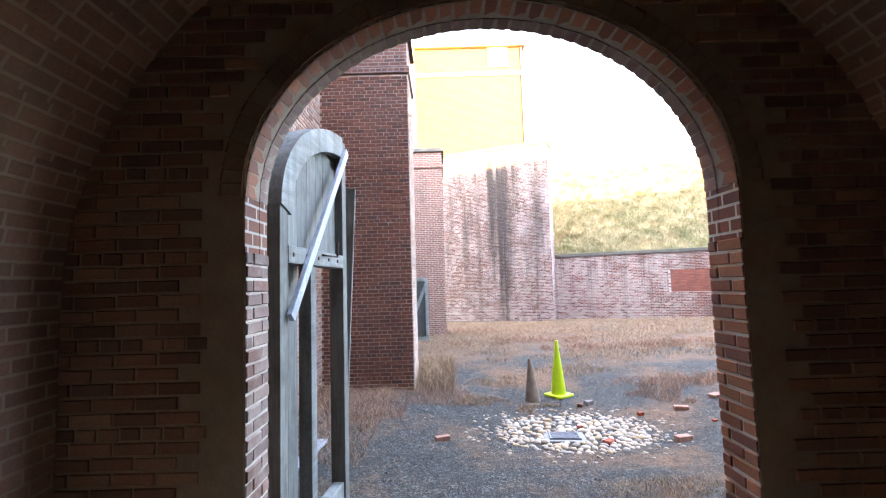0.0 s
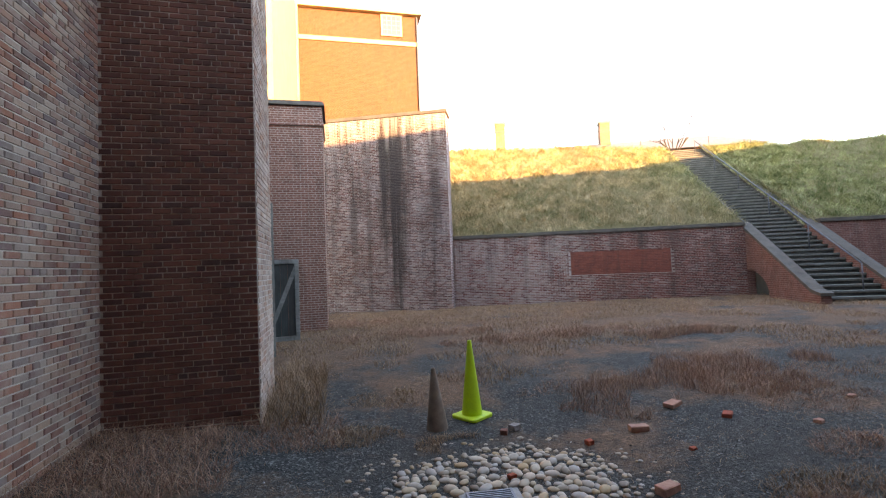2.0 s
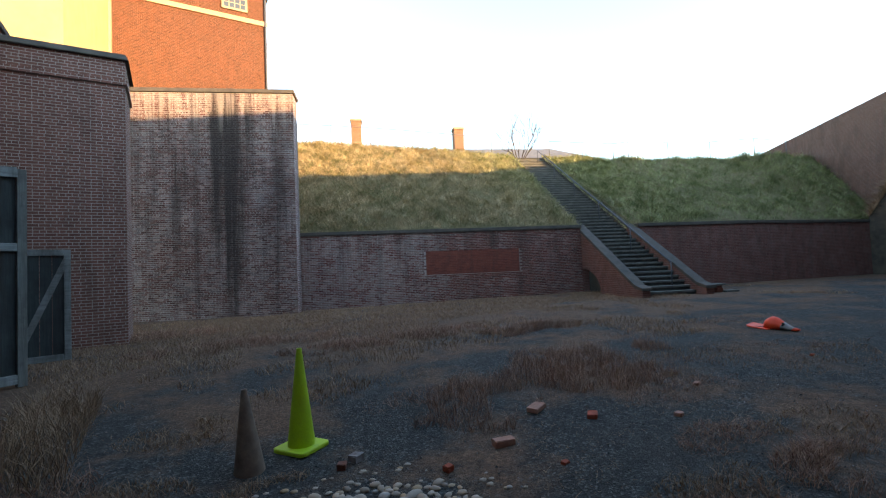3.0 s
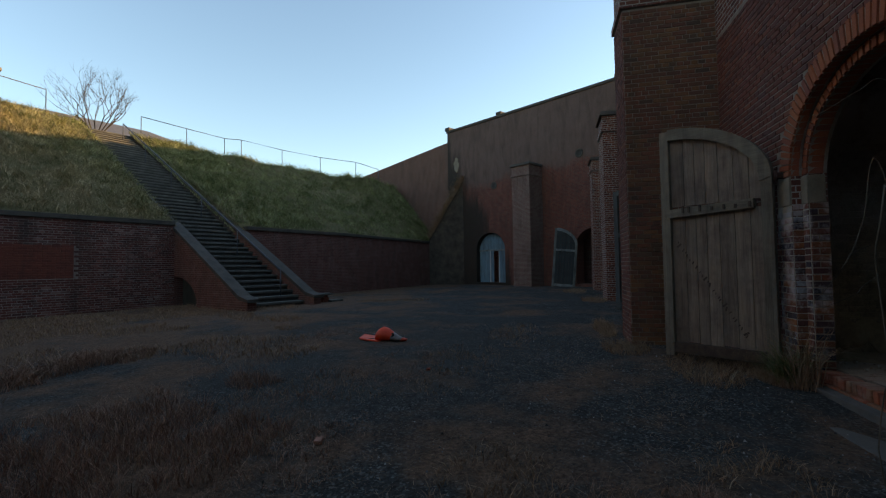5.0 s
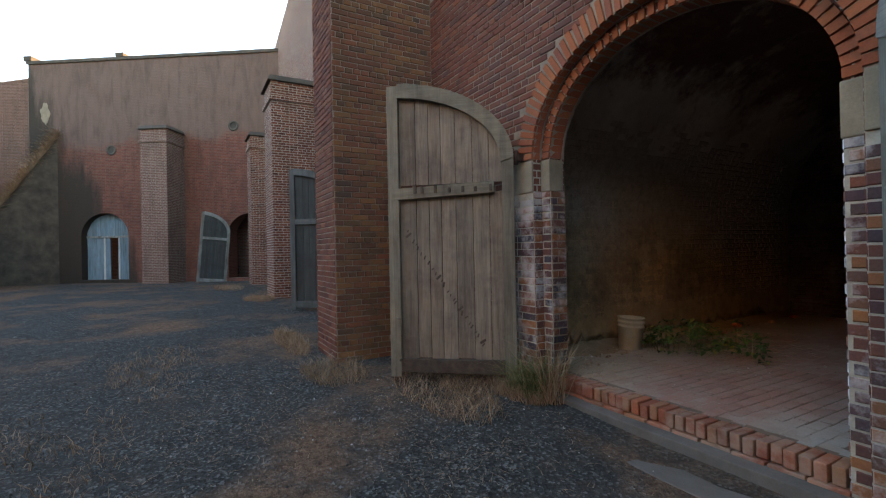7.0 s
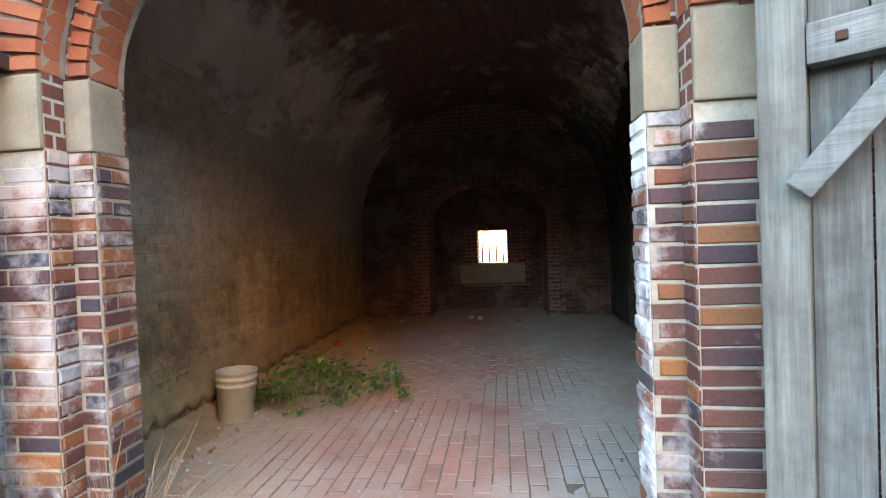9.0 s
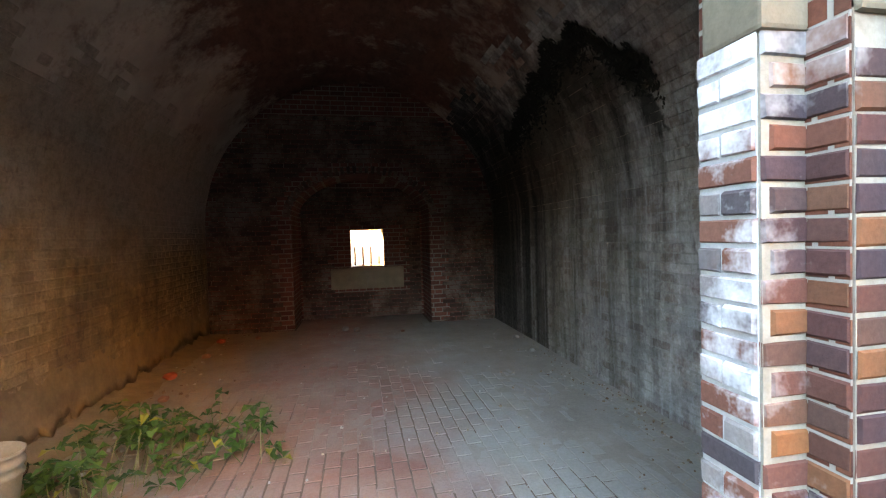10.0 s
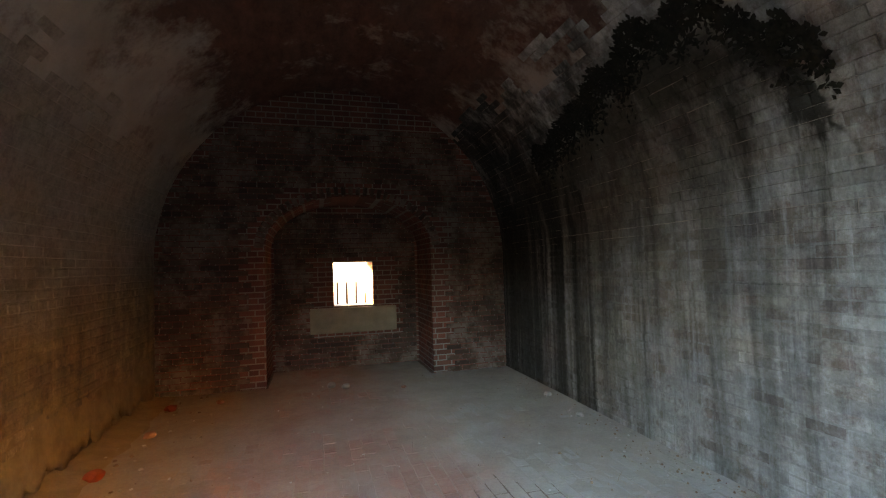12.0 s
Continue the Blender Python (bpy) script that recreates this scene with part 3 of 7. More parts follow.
# ---- ground ----
def make_ground():
    xs = np.concatenate([[-2500, -400, -80, -30], np.arange(-12, 40, 0.25), [60, 120, 500, 2500]])
    ys = np.concatenate([[-2500, -400, -80, -20], np.arange(-2, 30, 0.25), [60, 120, 500, 2500]])
    verts = []
    for yy in ys:
        for xx in xs:
            z = ground_z(xx, yy)
            if 0 < yy < 30 and -5 < xx < 40:
                z += 0.035 * noise.noise((xx * 0.9, yy * 0.9, 3)) + 0.012 * noise.noise((xx * 4, yy * 4, 7))
            if yy < 1.8 and -4 < xx < 12:
                z = min(z, -0.45)
            verts.append((xx, yy, z))
    w = len(xs)
    faces = [(j * w + i, j * w + i + 1, (j + 1) * w + i + 1, (j + 1) * w + i) for j in range(len(ys) - 1) for i in range(w - 1)]
    m = Mat("gravel_ground", 0.95, spec=0.2)
    stones = m.voronoi(55, out="Color")
    fine = m.noise(150, 3, 0.7)
    gravel = m.mix(m.ramp(m.xyz(stones)[0], [(0.0, 0.0), (0.8, 0.28), (1.0, 1.0)]), (0.018, 0.0198, 0.0195), (0.165, 0.172, 0.165))
    gravel = m.mix(m.ramp(m.noise(0.7, 4), [(0.4, 0.0), (0.7, 0.6)]), gravel, (0.055, 0.05, 0.045))
    straw = m.mix(m.ramp(m.noise(25, 5, 0.75), [(0.35, 0.0), (0.65, 1.0)]), (0.066, 0.035, 0.022), (0.25, 0.145, 0.092))
    x, y, z = m.xyz()
    yy = m.ramp(m.math("MULTIPLY", y, 1 / 30), [(0.27, 0.0), (0.36, 0.12), (0.5, 0.30), (0.7, 0.30)])
    patch = m.ramp(m.math("ADD", m.noise(0.55, 6, 0.68), m.math("MULTIPLY", yy, 0.6)), [(0.50, 0.0), (0.64, 0.9)])
    c = m.mix(patch, gravel, straw)
    c = m.mix(0.75, c, m.ramp(m.noise(6, 7, 0.8), [(0.34, (0.38, 0.38, 0.38)), (0.60, (1, 1, 1))]), "MULTIPLY")
    m.bump(m.math("ADD", m.voronoi(55), fine), 0.7, 0.015)
    ob = link_mesh("ground", data_mesh("ground", verts, faces, m.color(c), True), None)
    return tagged(ob, "dark gravel courtyard with patches of dry straw-coloured grass", "ground", kind="structure")


ground = make_ground()

# ---- south wall with its arches ----
ARCH = (0.258, 7.65)
ARCH2, CX2 = 7.65, 7.4
HW1, HW2, SPRING, RISE1, RISE2 = 1.263, 1.16, 1.98, 1.02, 0.88
SPANS = ((ARCH[0], HW1, RISE1), (7.65, HW2, RISE2))
FLOOR = -0.16
FY0, FY1 = 2.33, 2.62
wall_south = structure(arch_block("wall_south", -3.1, 11.9, -0.9, 11.4, FY0, FY1 - 0.11, [(c, w, -0.30, SPRING, r) for c, w, r in SPANS], M_FAC, soffit=M_MORTAR), "tall red brick fort wall with arched gateways")
skin = structure(arch_block("wall_south_face", -3.1, 11.9, -0.9, 11.4, FY1 - 0.105, FY1, [(c, w + k, -0.35, SPRING, r + k) for (c, w, r), k in zip(SPANS, (0.0, 0.12))], M_FAC, soffit=M_MORTAR), "outer course of the red brick fort wall")

# rooms behind the arches
def casemate(n, cx, y_back, floor):
    w = 2.18
    va = structure(arch_block("vault_%d" % n, cx - w - 0.35, cx + w + 0.35, -0.9, 4.4, y_back, FY0 - 0.004, [(cx, w, -0.6, 1.4, w)], M_INNERW if n == 1 else M_DARKW, None, None, M_INNERW if n == 1 else M_VAULT), "dark brick barrel vault of a casemate")
    # floor 1 is out of view; its pale colour bounces light into the room
    fl = structure(part("floor_%d" % n, box(cx - w, cx + w, y_back - 1.5, 2.49 if n == 1 else 2.33, -0.6, floor - (0.0008 if n == 1 else 0.005)), M_BOUNCE if n == 1 else M_JOINT), "worn brick paving", "floor")
    return fl, va


floor_1, vault_1 = casemate(1, 0.25, -6.0, -0.05)
structure(part("wall_back_1", box(-2.5, 3.0, -6.4, -6.004, -0.9, 4.4), M_DARKW), "unseen dark brick back wall")
floor_2, vault_2 = casemate(2, CX2, -3.8, FLOOR)
FAR = along(11.9, FY1, -3.1)
structure(arch_block("wall_south_far", 0.0, 22.0, -0.9, 11.2, -0.5, 0.0, [(2.25, HW2, -0.3, SPRING, RISE2)], M_FAC, FAR), "tall red brick fort wall continuing past the buttress")
# unseen walls added to keep light out of the room behind this gateway
structure(part("wall_back_3", box(0.0, 4.6, -2.4, -2.1, -0.9, 4.4), M_DARKW), "unseen dark brick back wall").matrix_world = FAR
structure(part("wall_side_3", box(4.3, 4.6, -2.096, -0.504, -0.9, 4.4), M_DARKW), "unseen side wall that keeps light out behind the gateway").matrix_world = FAR
# unseen block added over the casemates to stop sunlight leaking in
structure(part("earth_fill", box(-3.1, 34.0, -6.0, 0.9, 4.404, 10.8), M_EARTH), "unseen fill over the casemates that keeps sunlight out", "ground")
wall_back = structure(arch_block("wall_back_2", 4.9, 9.9, -0.9, 4.4, -4.7, -3.804, [(7.32, 1.05, -0.6, 1.55, 0.65)], M_DARKW), "unseen dark brick back wall with an arched recess")


def window_wall():
    x0, x1, z0, z1 = 6.95, 7.52, 0.72, 1.36
    ob = thing("wall_recess", None, "brick wall with a small barred window", "wall", kind="structure")
    for a in ((4.9, x0, -0.9, 4.4), (x1, 9.9, -0.9, 4.4), (x0, x1, -0.9, z0), (x0, x1, z1, 4.4)):
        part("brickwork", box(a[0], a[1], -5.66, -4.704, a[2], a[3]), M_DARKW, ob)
    for i in range(4):
        x = x0 + (i + 0.5) * (x1 - x0) / 4
        part("bar", tube([(x, -5.1, z0), (x, -5.1, z0 + (0.34 if i in (1, 2, 3) else 0.16))], 0.016), M_IRON, ob, "rusty iron bar")
    part("sill", box(6.62, 7.86, -4.702, -4.60, 0.34, 0.70, 0.012), M_STONE, ob, "pale stone sill block")
    return ob


wall_recess = window_wall()

# ---- buttresses and piers ----
def pier(name, x0, x1, y0, y1, z0, band, top, material, label, angle=None):
    """A brick pier with a projecting band and a sloped cap."""
    m = Matrix.Identity(4)
    ob = thing(name, None, label, "pier", kind="structure")
    part("shaft", box(x0, x1, y0, y1, z0, band - 0.07, 0.008), material, ob)
    part("band", box(x0 - 0.05, x1 + 0.05, y0 - 0.05, y1 + 0.05, band - 0.066, band + 0.066, 0.012), material, ob, "projecting brick band")
    part("neck", box(x0, x1, y0, y1, band + 0.07, top - 0.17, 0.008), material, ob)
    bm = bmesh.new()
    add_box(bm, x0 - 0.09, x1 + 0.09, y0 - 0.09, y1 + 0.09, top - 0.166, top, 0.0)
    for v in bm.verts:
        if v.co.z > top - 0.01:
            v.co.x += 0.07 if v.co.x < (x0 + x1) / 2 else -0.07
            v.co.y += 0.07 if v.co.y < (y0 + y1) / 2 else -0.07
    bmesh.ops.bevel(bm, geom=list(bm.edges), offset=0.015, segments=2, affect="EDGES")
    part("cap", bm, M_DSTONE, ob, "dark weathered stone cap")
    if angle is not None:
        ob.matrix_world = angle
    return ob


WX = -2.38
GATE_Y = 5.35
wall_west = structure(arch_block("wall_west", -20.0, -2.3, -0.9, 7.1, WX - 0.7, WX, [(-14.6, 1.2, -0.5, 1.98, 0.9), (-GATE_Y, 1.25, -0.5, 1.98, 0.88)], M_FAC, along(0, 0, -90)), "red brick west wall of the courtyard")
part("coping", box(-20.05, -2.3, WX - 0.75, WX + 0.06, 7.104, 7.25, 0.02), M_DSTONE, wall_west)
structure(part("wall_room_west", box(WX - 3.0, WX - 2.7, 3.0, 17.0, -0.9, 5.0), M_DARKW), "dark wall behind the west gateways")
# unseen ends and cover, added so no sky light reaches behind the gateways
structure(part("wall_end_west", box(WX - 2.696, WX - 0.704, 2.7, 2.996, -0.9, 5.0), M_DARKW), "unseen end wall that keeps light out behind the west gateways")
structure(part("wall_end_west", box(WX - 2.696, WX - 0.704, 17.004, 17.3, -0.9, 5.0), M_DARKW), "unseen end wall that keeps light out behind the west gateways")
structure(part("ceiling_west", box(WX - 3.0, WX - 0.704, 3.0, 17.0, 5.004, 5.3), M_DARKW), "unseen cover that keeps light out behind the west gateways", "ceiling")
buttress_west = pier("buttress_west", WX - 0.3, -0.62, 8.93, 10.2, -0.9, 5.8, 6.75, M_DARKW, "tall dark red brick buttress on the west wall")
pier_west = pier("pier_west", WX - 0.3, 0.05, 17.5, 19.2, -0.9, 6.05, 6.78, M_PIERW, "dark brick pier beside an open gateway")
buttress_east = pier("buttress_east", 11.05, 11.95, 2.3, 4.03, -0.9, 5.35, 6.2, M_FAC, "red brick buttress beside the gateway")
pier_far = pier("pier_south", 19.0, 20.3, 1.4, 3.5, -0.9, 5.5, 6.15, M_FAC, "red brick pier on the south wall")
pier_far2 = pier("pier_south", 25.5, 26.7, 1.2, 3.3, -0.9, 5.5, 6.1, M_FAC, "red brick pier near the far corner")

# ---- north side: stained wall, retaining walls, ramparts ----
A1 = math.degrees(math.atan2(-0.382, 0.924))
U1, N1 = Vector((0.924, -0.382, 0)), Vector((0.382, 0.924, 0))
P_ST = Vector((0.0, 24.2, 0))
wall_stained = structure(part("wall_stained", box(-3.0, 5.62, 0.0, 0.9, -0.9, 8.2), M_STAIN), "tall brick wall with dark and pale vertical stains")
wall_stained.matrix_world = along(0.0, 24.2, A1)
part("coping", box(-3.0, 5.68, -0.07, 1.0, 8.204, 8.36, 0.02), M_DSTONE, wall_stained, "thin dark stone coping")

RET_A, RET_B = Vector((5.25, 23.15, 0)), Vector((16.8, 18.35, 0))
STAIR_W = 2.75
RET_C = RET_B + U1 * (STAIR_W + 0.05)
RET_D, RET_E, RET_F = Vector((24.0, 15.35, 0)), Vector((33.3, 13.3, 0)), Vector((36.4, 15.0, 0))
RZ = 2.8


def ret_wall(name, a, b, label):
    d = b - a
    ob = structure(part(name, box(0, d.length, 0, 0.6, -0.9, RZ - 0.15), M_RET), label)
    ob.matrix_world = along(a.x, a.y, math.degrees(math.atan2(d.y, d.x)))
    part("coping", box(0, d.length, -0.07, 0.62, RZ - 0.146, RZ, 0.015), M_DSTONE, ob, "dark stone coping")
    return ob


rw = ret_wall("wall_retaining_west", RET_A, RET_B, "low brick retaining wall under a grass slope, patched with redder brick")
ret_wall("wall_retaining_middle", RET_C - U1 * 0.045, RET_D, "low dark red brick retaining wall under a grass slope")
ret_wall("wall_retaining_east", RET_D, RET_E, "low dark red brick retaining wall under a grass slope")

def grass_material():
    m = Mat("rampart_grass", 0.95, spec=0.1)
    big = m.noise(0.35, 5, 0.6)
    c = m.mix(m.ramp(big, [(0.35, 0.0), (0.65, 1.0)]), (0.15, 0.135, 0.065), (0.30, 0.235, 0.13))
    c = m.mix(m.ramp(m.noise(14, 6, 0.8), [(0.3, 0.0), (0.7, 1.0)]), m.mix(0.5, c, (0.03, 0.035, 0.015)), c)
    m.bump(m.noise(18, 6, 0.8), 1.0, 0.12)
    return m.color(c)


M_GRASS = grass_material()
RUN = 9.9


def crest_z(p):
    """Height of the rampart's crest, highest at its west end."""
    return float(np.interp((p - RET_B).dot(U1), (-13.5, -8.0, -1.0, 4.0, 9.0, 14.0, 22.0), (9.35, 9.05, 8.45, 8.22, 8.05, 7.45, 7.2)))


def slope_point(a, b, na, nb, steep, f, s):
    """A point of the slope: f along the wall, s metres back from the coping, before it is squeezed."""
    p, q = a.lerp(b, f), na.lerp(nb, f).normalized()
    sc = 1 - steep * min(1.0, f / 0.6)
    top = crest_z(p)
    pt = p + q * (0.35 + s * sc if s <= RUN else 0.35 + RUN * sc + (s - RUN) ** 1.6 * 2.0)
    z = RZ + 0.02 + (top - RZ) * min(1.0, s / RUN) + (0.22 * (1 - math.exp(-(s - RUN) / 1.5)) if s > RUN else 0.0)
    soft = max(0.0, min(1.0, s * 1.5))
    wob = 0.20 * noise.noise((pt.x * 0.6, pt.y * 0.6, 0)) + 0.11 * noise.noise((pt.x * 1.9, pt.y * 1.9, 5))
    return Vector((pt.x, pt.y, z + wob * soft))


def rampart(name, a, b, na, nb, steep=0.0):
    """A grass slope from the coping up to the crest and the flat top behind."""
    n, k = int((b - a).length / 0.3) + 2, 44
    verts, faces = [], []
    for i in range(n):
        for j in range(k + 1):
            verts.append(slope_point(a, b, na, nb, steep, i / (n - 1), j / 36 * RUN if j else -0.3))
    for i in range(n - 1):
        for j in range(k):
            v = i * (k + 1) + j
            faces.append((v, v + k + 1, v + k + 2, v + 1))
    # earth sides at both ends
    for i in (0, n - 1):
        o = len(verts)
        verts += [verts[i * (k + 1) + j] - Vector((0, 0, 3.2)) for j in range(k + 1)]
        for j in range(k):
            v = i * (k + 1) + j
            faces.append((v, v + 1, o + j + 1, o + j))
    ob = link_mesh(name, data_mesh(name, verts, faces, M_GRASS, True), None)
    return tagged(ob, "grassy earth rampart, green and straw-coloured", "ground", kind="structure")


N2 = Vector((0.30, 0.954, 0)).normalized()
END_E = RET_D + (RET_E - RET_D) * 1.6
SLOPES = {"rampart_west": (RET_A - U1 * 1.5, RET_B + U1 * 0.1, N1, N1, 0.0),
          "rampart_middle": (RET_C - U1 * 0.1, RET_D, N1, N2, 0.0),
          "rampart_east": (RET_D, END_E, N2, Vector((0.2, 0.98, 0)), 0.574)}
for rampart_name, rampart_run in SLOPES.items():
    rampart(rampart_name, *rampart_run)


# ---- the stone stairs up the rampart ----
def make_stairs():
    foot = RET_B - N1 * 4.05
    ob = thing("stairs", along(foot.x, foot.y, A1, -0.22), "long flight of worn stone steps up the rampart", "stairs", kind="structure")
    rise, tread, n = 0.178, 0.31, 48
    for i in range(n):
        st = part("step", box(0.3, STAIR_W - 0.3, i * tread - 0.035, (i + 1) * tread + 0.06, (i + 1) * rise - 0.075, (i + 1) * rise, 0.014), M_STEP, ob)
        part("riser", box(0.3, STAIR_W - 0.3, i * tread + 0.012, (i + 1) * tread + 0.10, (i - 1) * rise if i > 1 else -0.3, (i + 1) * rise - 0.079), M_STONE_SHADE, st)
    slope = rise / tread
    for x, nm in ((0.0, "kerb"), (STAIR_W - 0.3, "kerb")):
        bm = bmesh.new()
        L = 4.46
        prof = [(-0.55, -0.4), (-0.55, 0.26), (-0.15, 0.34), (L, 0.38 + slope * L), (L, -0.4)]
        if x == 0.0:
            # low arched opening through the side wall
            prof += [(4.05, -0.4)] + [(4.05 - 1.6 * math.sin(math.pi / 2 * k / 9), 0.10 + 0.95 * math.cos(math.pi / 2 * k / 9)) for k in range(10)] + [(2.45, -0.4)]
        vs = [[bm.verts.new((x + dx, y, z)) for y, z in prof] for dx in (0.0, 0.3)]
        bm.faces.new(vs[0])
        bm.faces.new(vs[1][::-1])
        for k in range(len(prof)):
            bm.faces.new((vs[0][k], vs[1][k], vs[1][(k + 1) % len(prof)], vs[0][(k + 1) % len(prof)]))
        bmesh.ops.recalc_face_normals(bm, faces=bm.faces)
        kerb = part(nm, bm, M_RET, ob, "sloping brick side wall")
        bm = bmesh.new()
        vs = [[bm.verts.new((x + dx, y, z)) for y, z in [(-0.62, 0.264), (-0.62, 0.36), (-0.16, 0.46), (L, 0.50 + slope * L), (L, 0.385 + slope * L), (-0.15, 0.345)]] for dx in (-0.05, 0.35)]
        bm.faces.new(vs[0])
        bm.faces.new(vs[1][::-1])
        for k in range(6):
            bm.faces.new((vs[0][k], vs[1][k], vs[1][(k + 1) % 6], vs[0][(k + 1) % 6]))
        bmesh.ops.recalc_face_normals(bm, faces=bm.faces)
        part("coping", bm, M_DSTONE, kerb, "worn dark stone coping")
    # added panel: closes the gap under the steps, dark for the niche's shade
    part("niche_back", box(0.302, 0.36, 2.1, 4.1, -0.4, 1.2), M_STONE_SHADE, ob, "added dark panel for the shade in the arched niche")
    # upper kerbs
    for x in (0.0, STAIR_W - 0.3):
        bm = bmesh.new()
        L0, L1 = 4.47, 14.6
        vs = [[bm.verts.new((x + dx, y, z)) for y, z in [(L0, slope * L0 - 0.9), (L0, slope * L0 + 0.42), (L1, slope * L1 + 0.3), (L1, slope * L1 - 0.9)]] for dx in (0.0, 0.3)]
        bm.faces.new(vs[0])
        bm.faces.new(vs[1][::-1])
        for k in range(4):
            bm.faces.new((vs[0][k], vs[1][k], vs[1][(k + 1) % 4], vs[0][(k + 1) % 4]))
        bmesh.ops.recalc_face_normals(bm, faces=bm.faces)
        part("upper_kerb", bm, M_DSTONE, ob)
    # handrail
    hr = thing("handrail", ob.matrix_world.copy(), "dark iron handrail along the stone stairs", "railing")
    x = 1.8
    pts = [(x, 0.4 + k * 1.335, slope * (0.4 + k * 1.335) + 1.0) for k in range(11)]
    part("rail", tube(pts, 0.028), M_RAIL, hr)
    for k in range(0, 11, 2):
        y = 0.4 + k * 1.335
        part("post", tube([(x, y, math.floor(y / tread) * rise + rise), (x, y, slope * y + 0.99)], 0.022), M_RAIL, hr)
    return ob


M_STEP = plain_material("worn_step_stone", (0.15, 0.145, 0.125), (0.07, 0.068, 0.06), 3)
# tread stone darkened: shade painted on risers, niche panel and drain discs
M_STONE_SHADE = plain_material("stone_in_shade", (0.06, 0.058, 0.05), (0.035, 0.034, 0.03), 3)
stairs = make_stairs()


def railing(name, pts, label, h=1.0):
    hr = thing(name, Matrix.Translation(pts[0]), label, "railing")
    o = Vector(pts[0])
    for p in pts:
        q = Vector(p) - o
        part("post", tube([q - Vector((0, 0, 0.4)), q + Vector((0, 0, h))], 0.022, 6), M_RAIL, hr)
    part("top_rail", tube([Vector(p) - o + Vector((0, 0, h)) for p in pts], 0.02, 6), M_RAIL, hr)
    return hr


def crest_line(us, back):
    """Posts along the crest, us metres east of the stairs' west side."""
    pts = []
    for u in us:
        p = RET_B + U1 * u
        pts.append(tuple(p + N1 * (RUN + back) + Vector((0, 0, crest_z(p) + 0.12))))
    return pts


railing("crest_railing", crest_line((-16.6, -14.1, -11.7, -9.2, -6.5, -3.8, -1.15), 0.5), "thin iron railing along the rampart crest", 1.15)
railing("crest_railing", crest_line((2.9, 5.3, 7.6), 0.5) + [tuple(slope_point(*SLOPES["rampart_east"], f, RUN + 0.3)) for f in (0.1, 0.25, 0.4, 0.55, 0.7)], "thin iron railing along the rampart crest", 1.1)

# ---- east side ----
AE = math.degrees(math.atan2(0.835, 0.55))
EW = along(28.5, 2.9, AE)      # local x runs north-east along the wall, local +y looks into the courtyard
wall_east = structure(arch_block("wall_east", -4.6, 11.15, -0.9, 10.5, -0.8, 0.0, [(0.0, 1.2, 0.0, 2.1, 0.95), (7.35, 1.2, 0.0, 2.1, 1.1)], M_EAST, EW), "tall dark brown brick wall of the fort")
part("coping", box(-4.6, 11.2, -0.85, 0.07, 10.504, 10.66, 0.02), M_DSTONE, wall_east)
part("coping_post", box(10.9, 11.3, -0.85, 0.1, 10.664, 10.9, 0.02), M_DSTONE, wall_east)
part("coping_post", box(6.2, 6.6, -0.85, 0.1, 10.664, 10.84, 0.02), M_DSTONE, wall_east)
structure(part("wall_room_east", box(-2.0, 9.5, -2.2, -1.9, -0.9, 5.0), M_DARKW), "dark wall behind the far gateways").matrix_world = EW
# unseen cover added to shut light out behind the far gateways
structure(part("ceiling_east", box(-2.0, 9.5, -2.2, -0.804, 5.004, 5.3), M_DARKW), "unseen cover that keeps light out behind the far gateways", "ceiling").matrix_world = EW
pier_east = pier("pier_east", 3.3, 4.55, -0.2, 1.25, -0.9, 6.25, 6.95, M_PIER, "brick pier on the far wall", EW)
for x, z in ((6.95, 6.2), (0.86, 7.14)):
    ring = lathe([(0.15, -0.02), (0.15, 0.03), (0.24, 0.035), (0.25, 0.0)], 20)
    bmesh.ops.transform(ring, matrix=pose(x, 0, z, -90, 0, 0), verts=ring.verts)
    part("drain_ring", ring, M_DSTONE, wall_east, "dark stone ring of a drain hole").matrix_parent_inverse = Matrix.Identity(4)
    # flat dark disc painted for the shade inside the drain hole
    hole = lathe([(0.0, 0.004), (0.15, 0.006)], 20)
    bmesh.ops.transform(hole, matrix=pose(x, 0, z, -90, 0, 0), verts=hole.verts)
    part("drain_mouth", hole, M_STONE_SHADE, wall_east, "dark disc painted as the shade in the drain hole")
bm = bmesh.new()
edge = [(10.3 + math.cos(a) * 0.22 * (1 + 0.7 * noise.noise((a * 1.7, 0, 3))), 8.1 + math.sin(a) * 0.50 * (1 + 0.6 * noise.noise((a * 1.9, 4, 0)))) for a in [2 * math.pi * k / 26 for k in range(26)]]
face = bm.faces.new([bm.verts.new((x, 0.018, z)) for x, z in edge])
for v in [g for g in bmesh.ops.extrude_face_region(bm, geom=[face])["geom"] if isinstance(g, bmesh.types.BMVert)]:
    v.co.y = 0.001
bmesh.ops.recalc_face_normals(bm, faces=bm.faces)
part("plaster_patch", bm, M_STONE, wall_east, "whitish remnant of plaster")
WING_F = Vector((33.85, 10.95, 0))
M_WING = plain_material("black_stained_wall", (0.035, 0.028, 0.022), (0.10, 0.078, 0.058), 2.2)
wing = structure(part("wall_wing", box(0, (WING_F - RET_E).length, 0, 0.5, -0.9, 3.0), M_WING), "dark wing wall at the end of the rampart")
for v in wing.data.vertices:
    if v.co.z > 0 and v.co.x > 1:
        v.co.z = 7.1
wing.matrix_world = along(RET_E.x, RET_E.y, math.degrees(math.atan2(WING_F.y - RET_E.y, WING_F.x - RET_E.x)))
bm = bmesh.new()
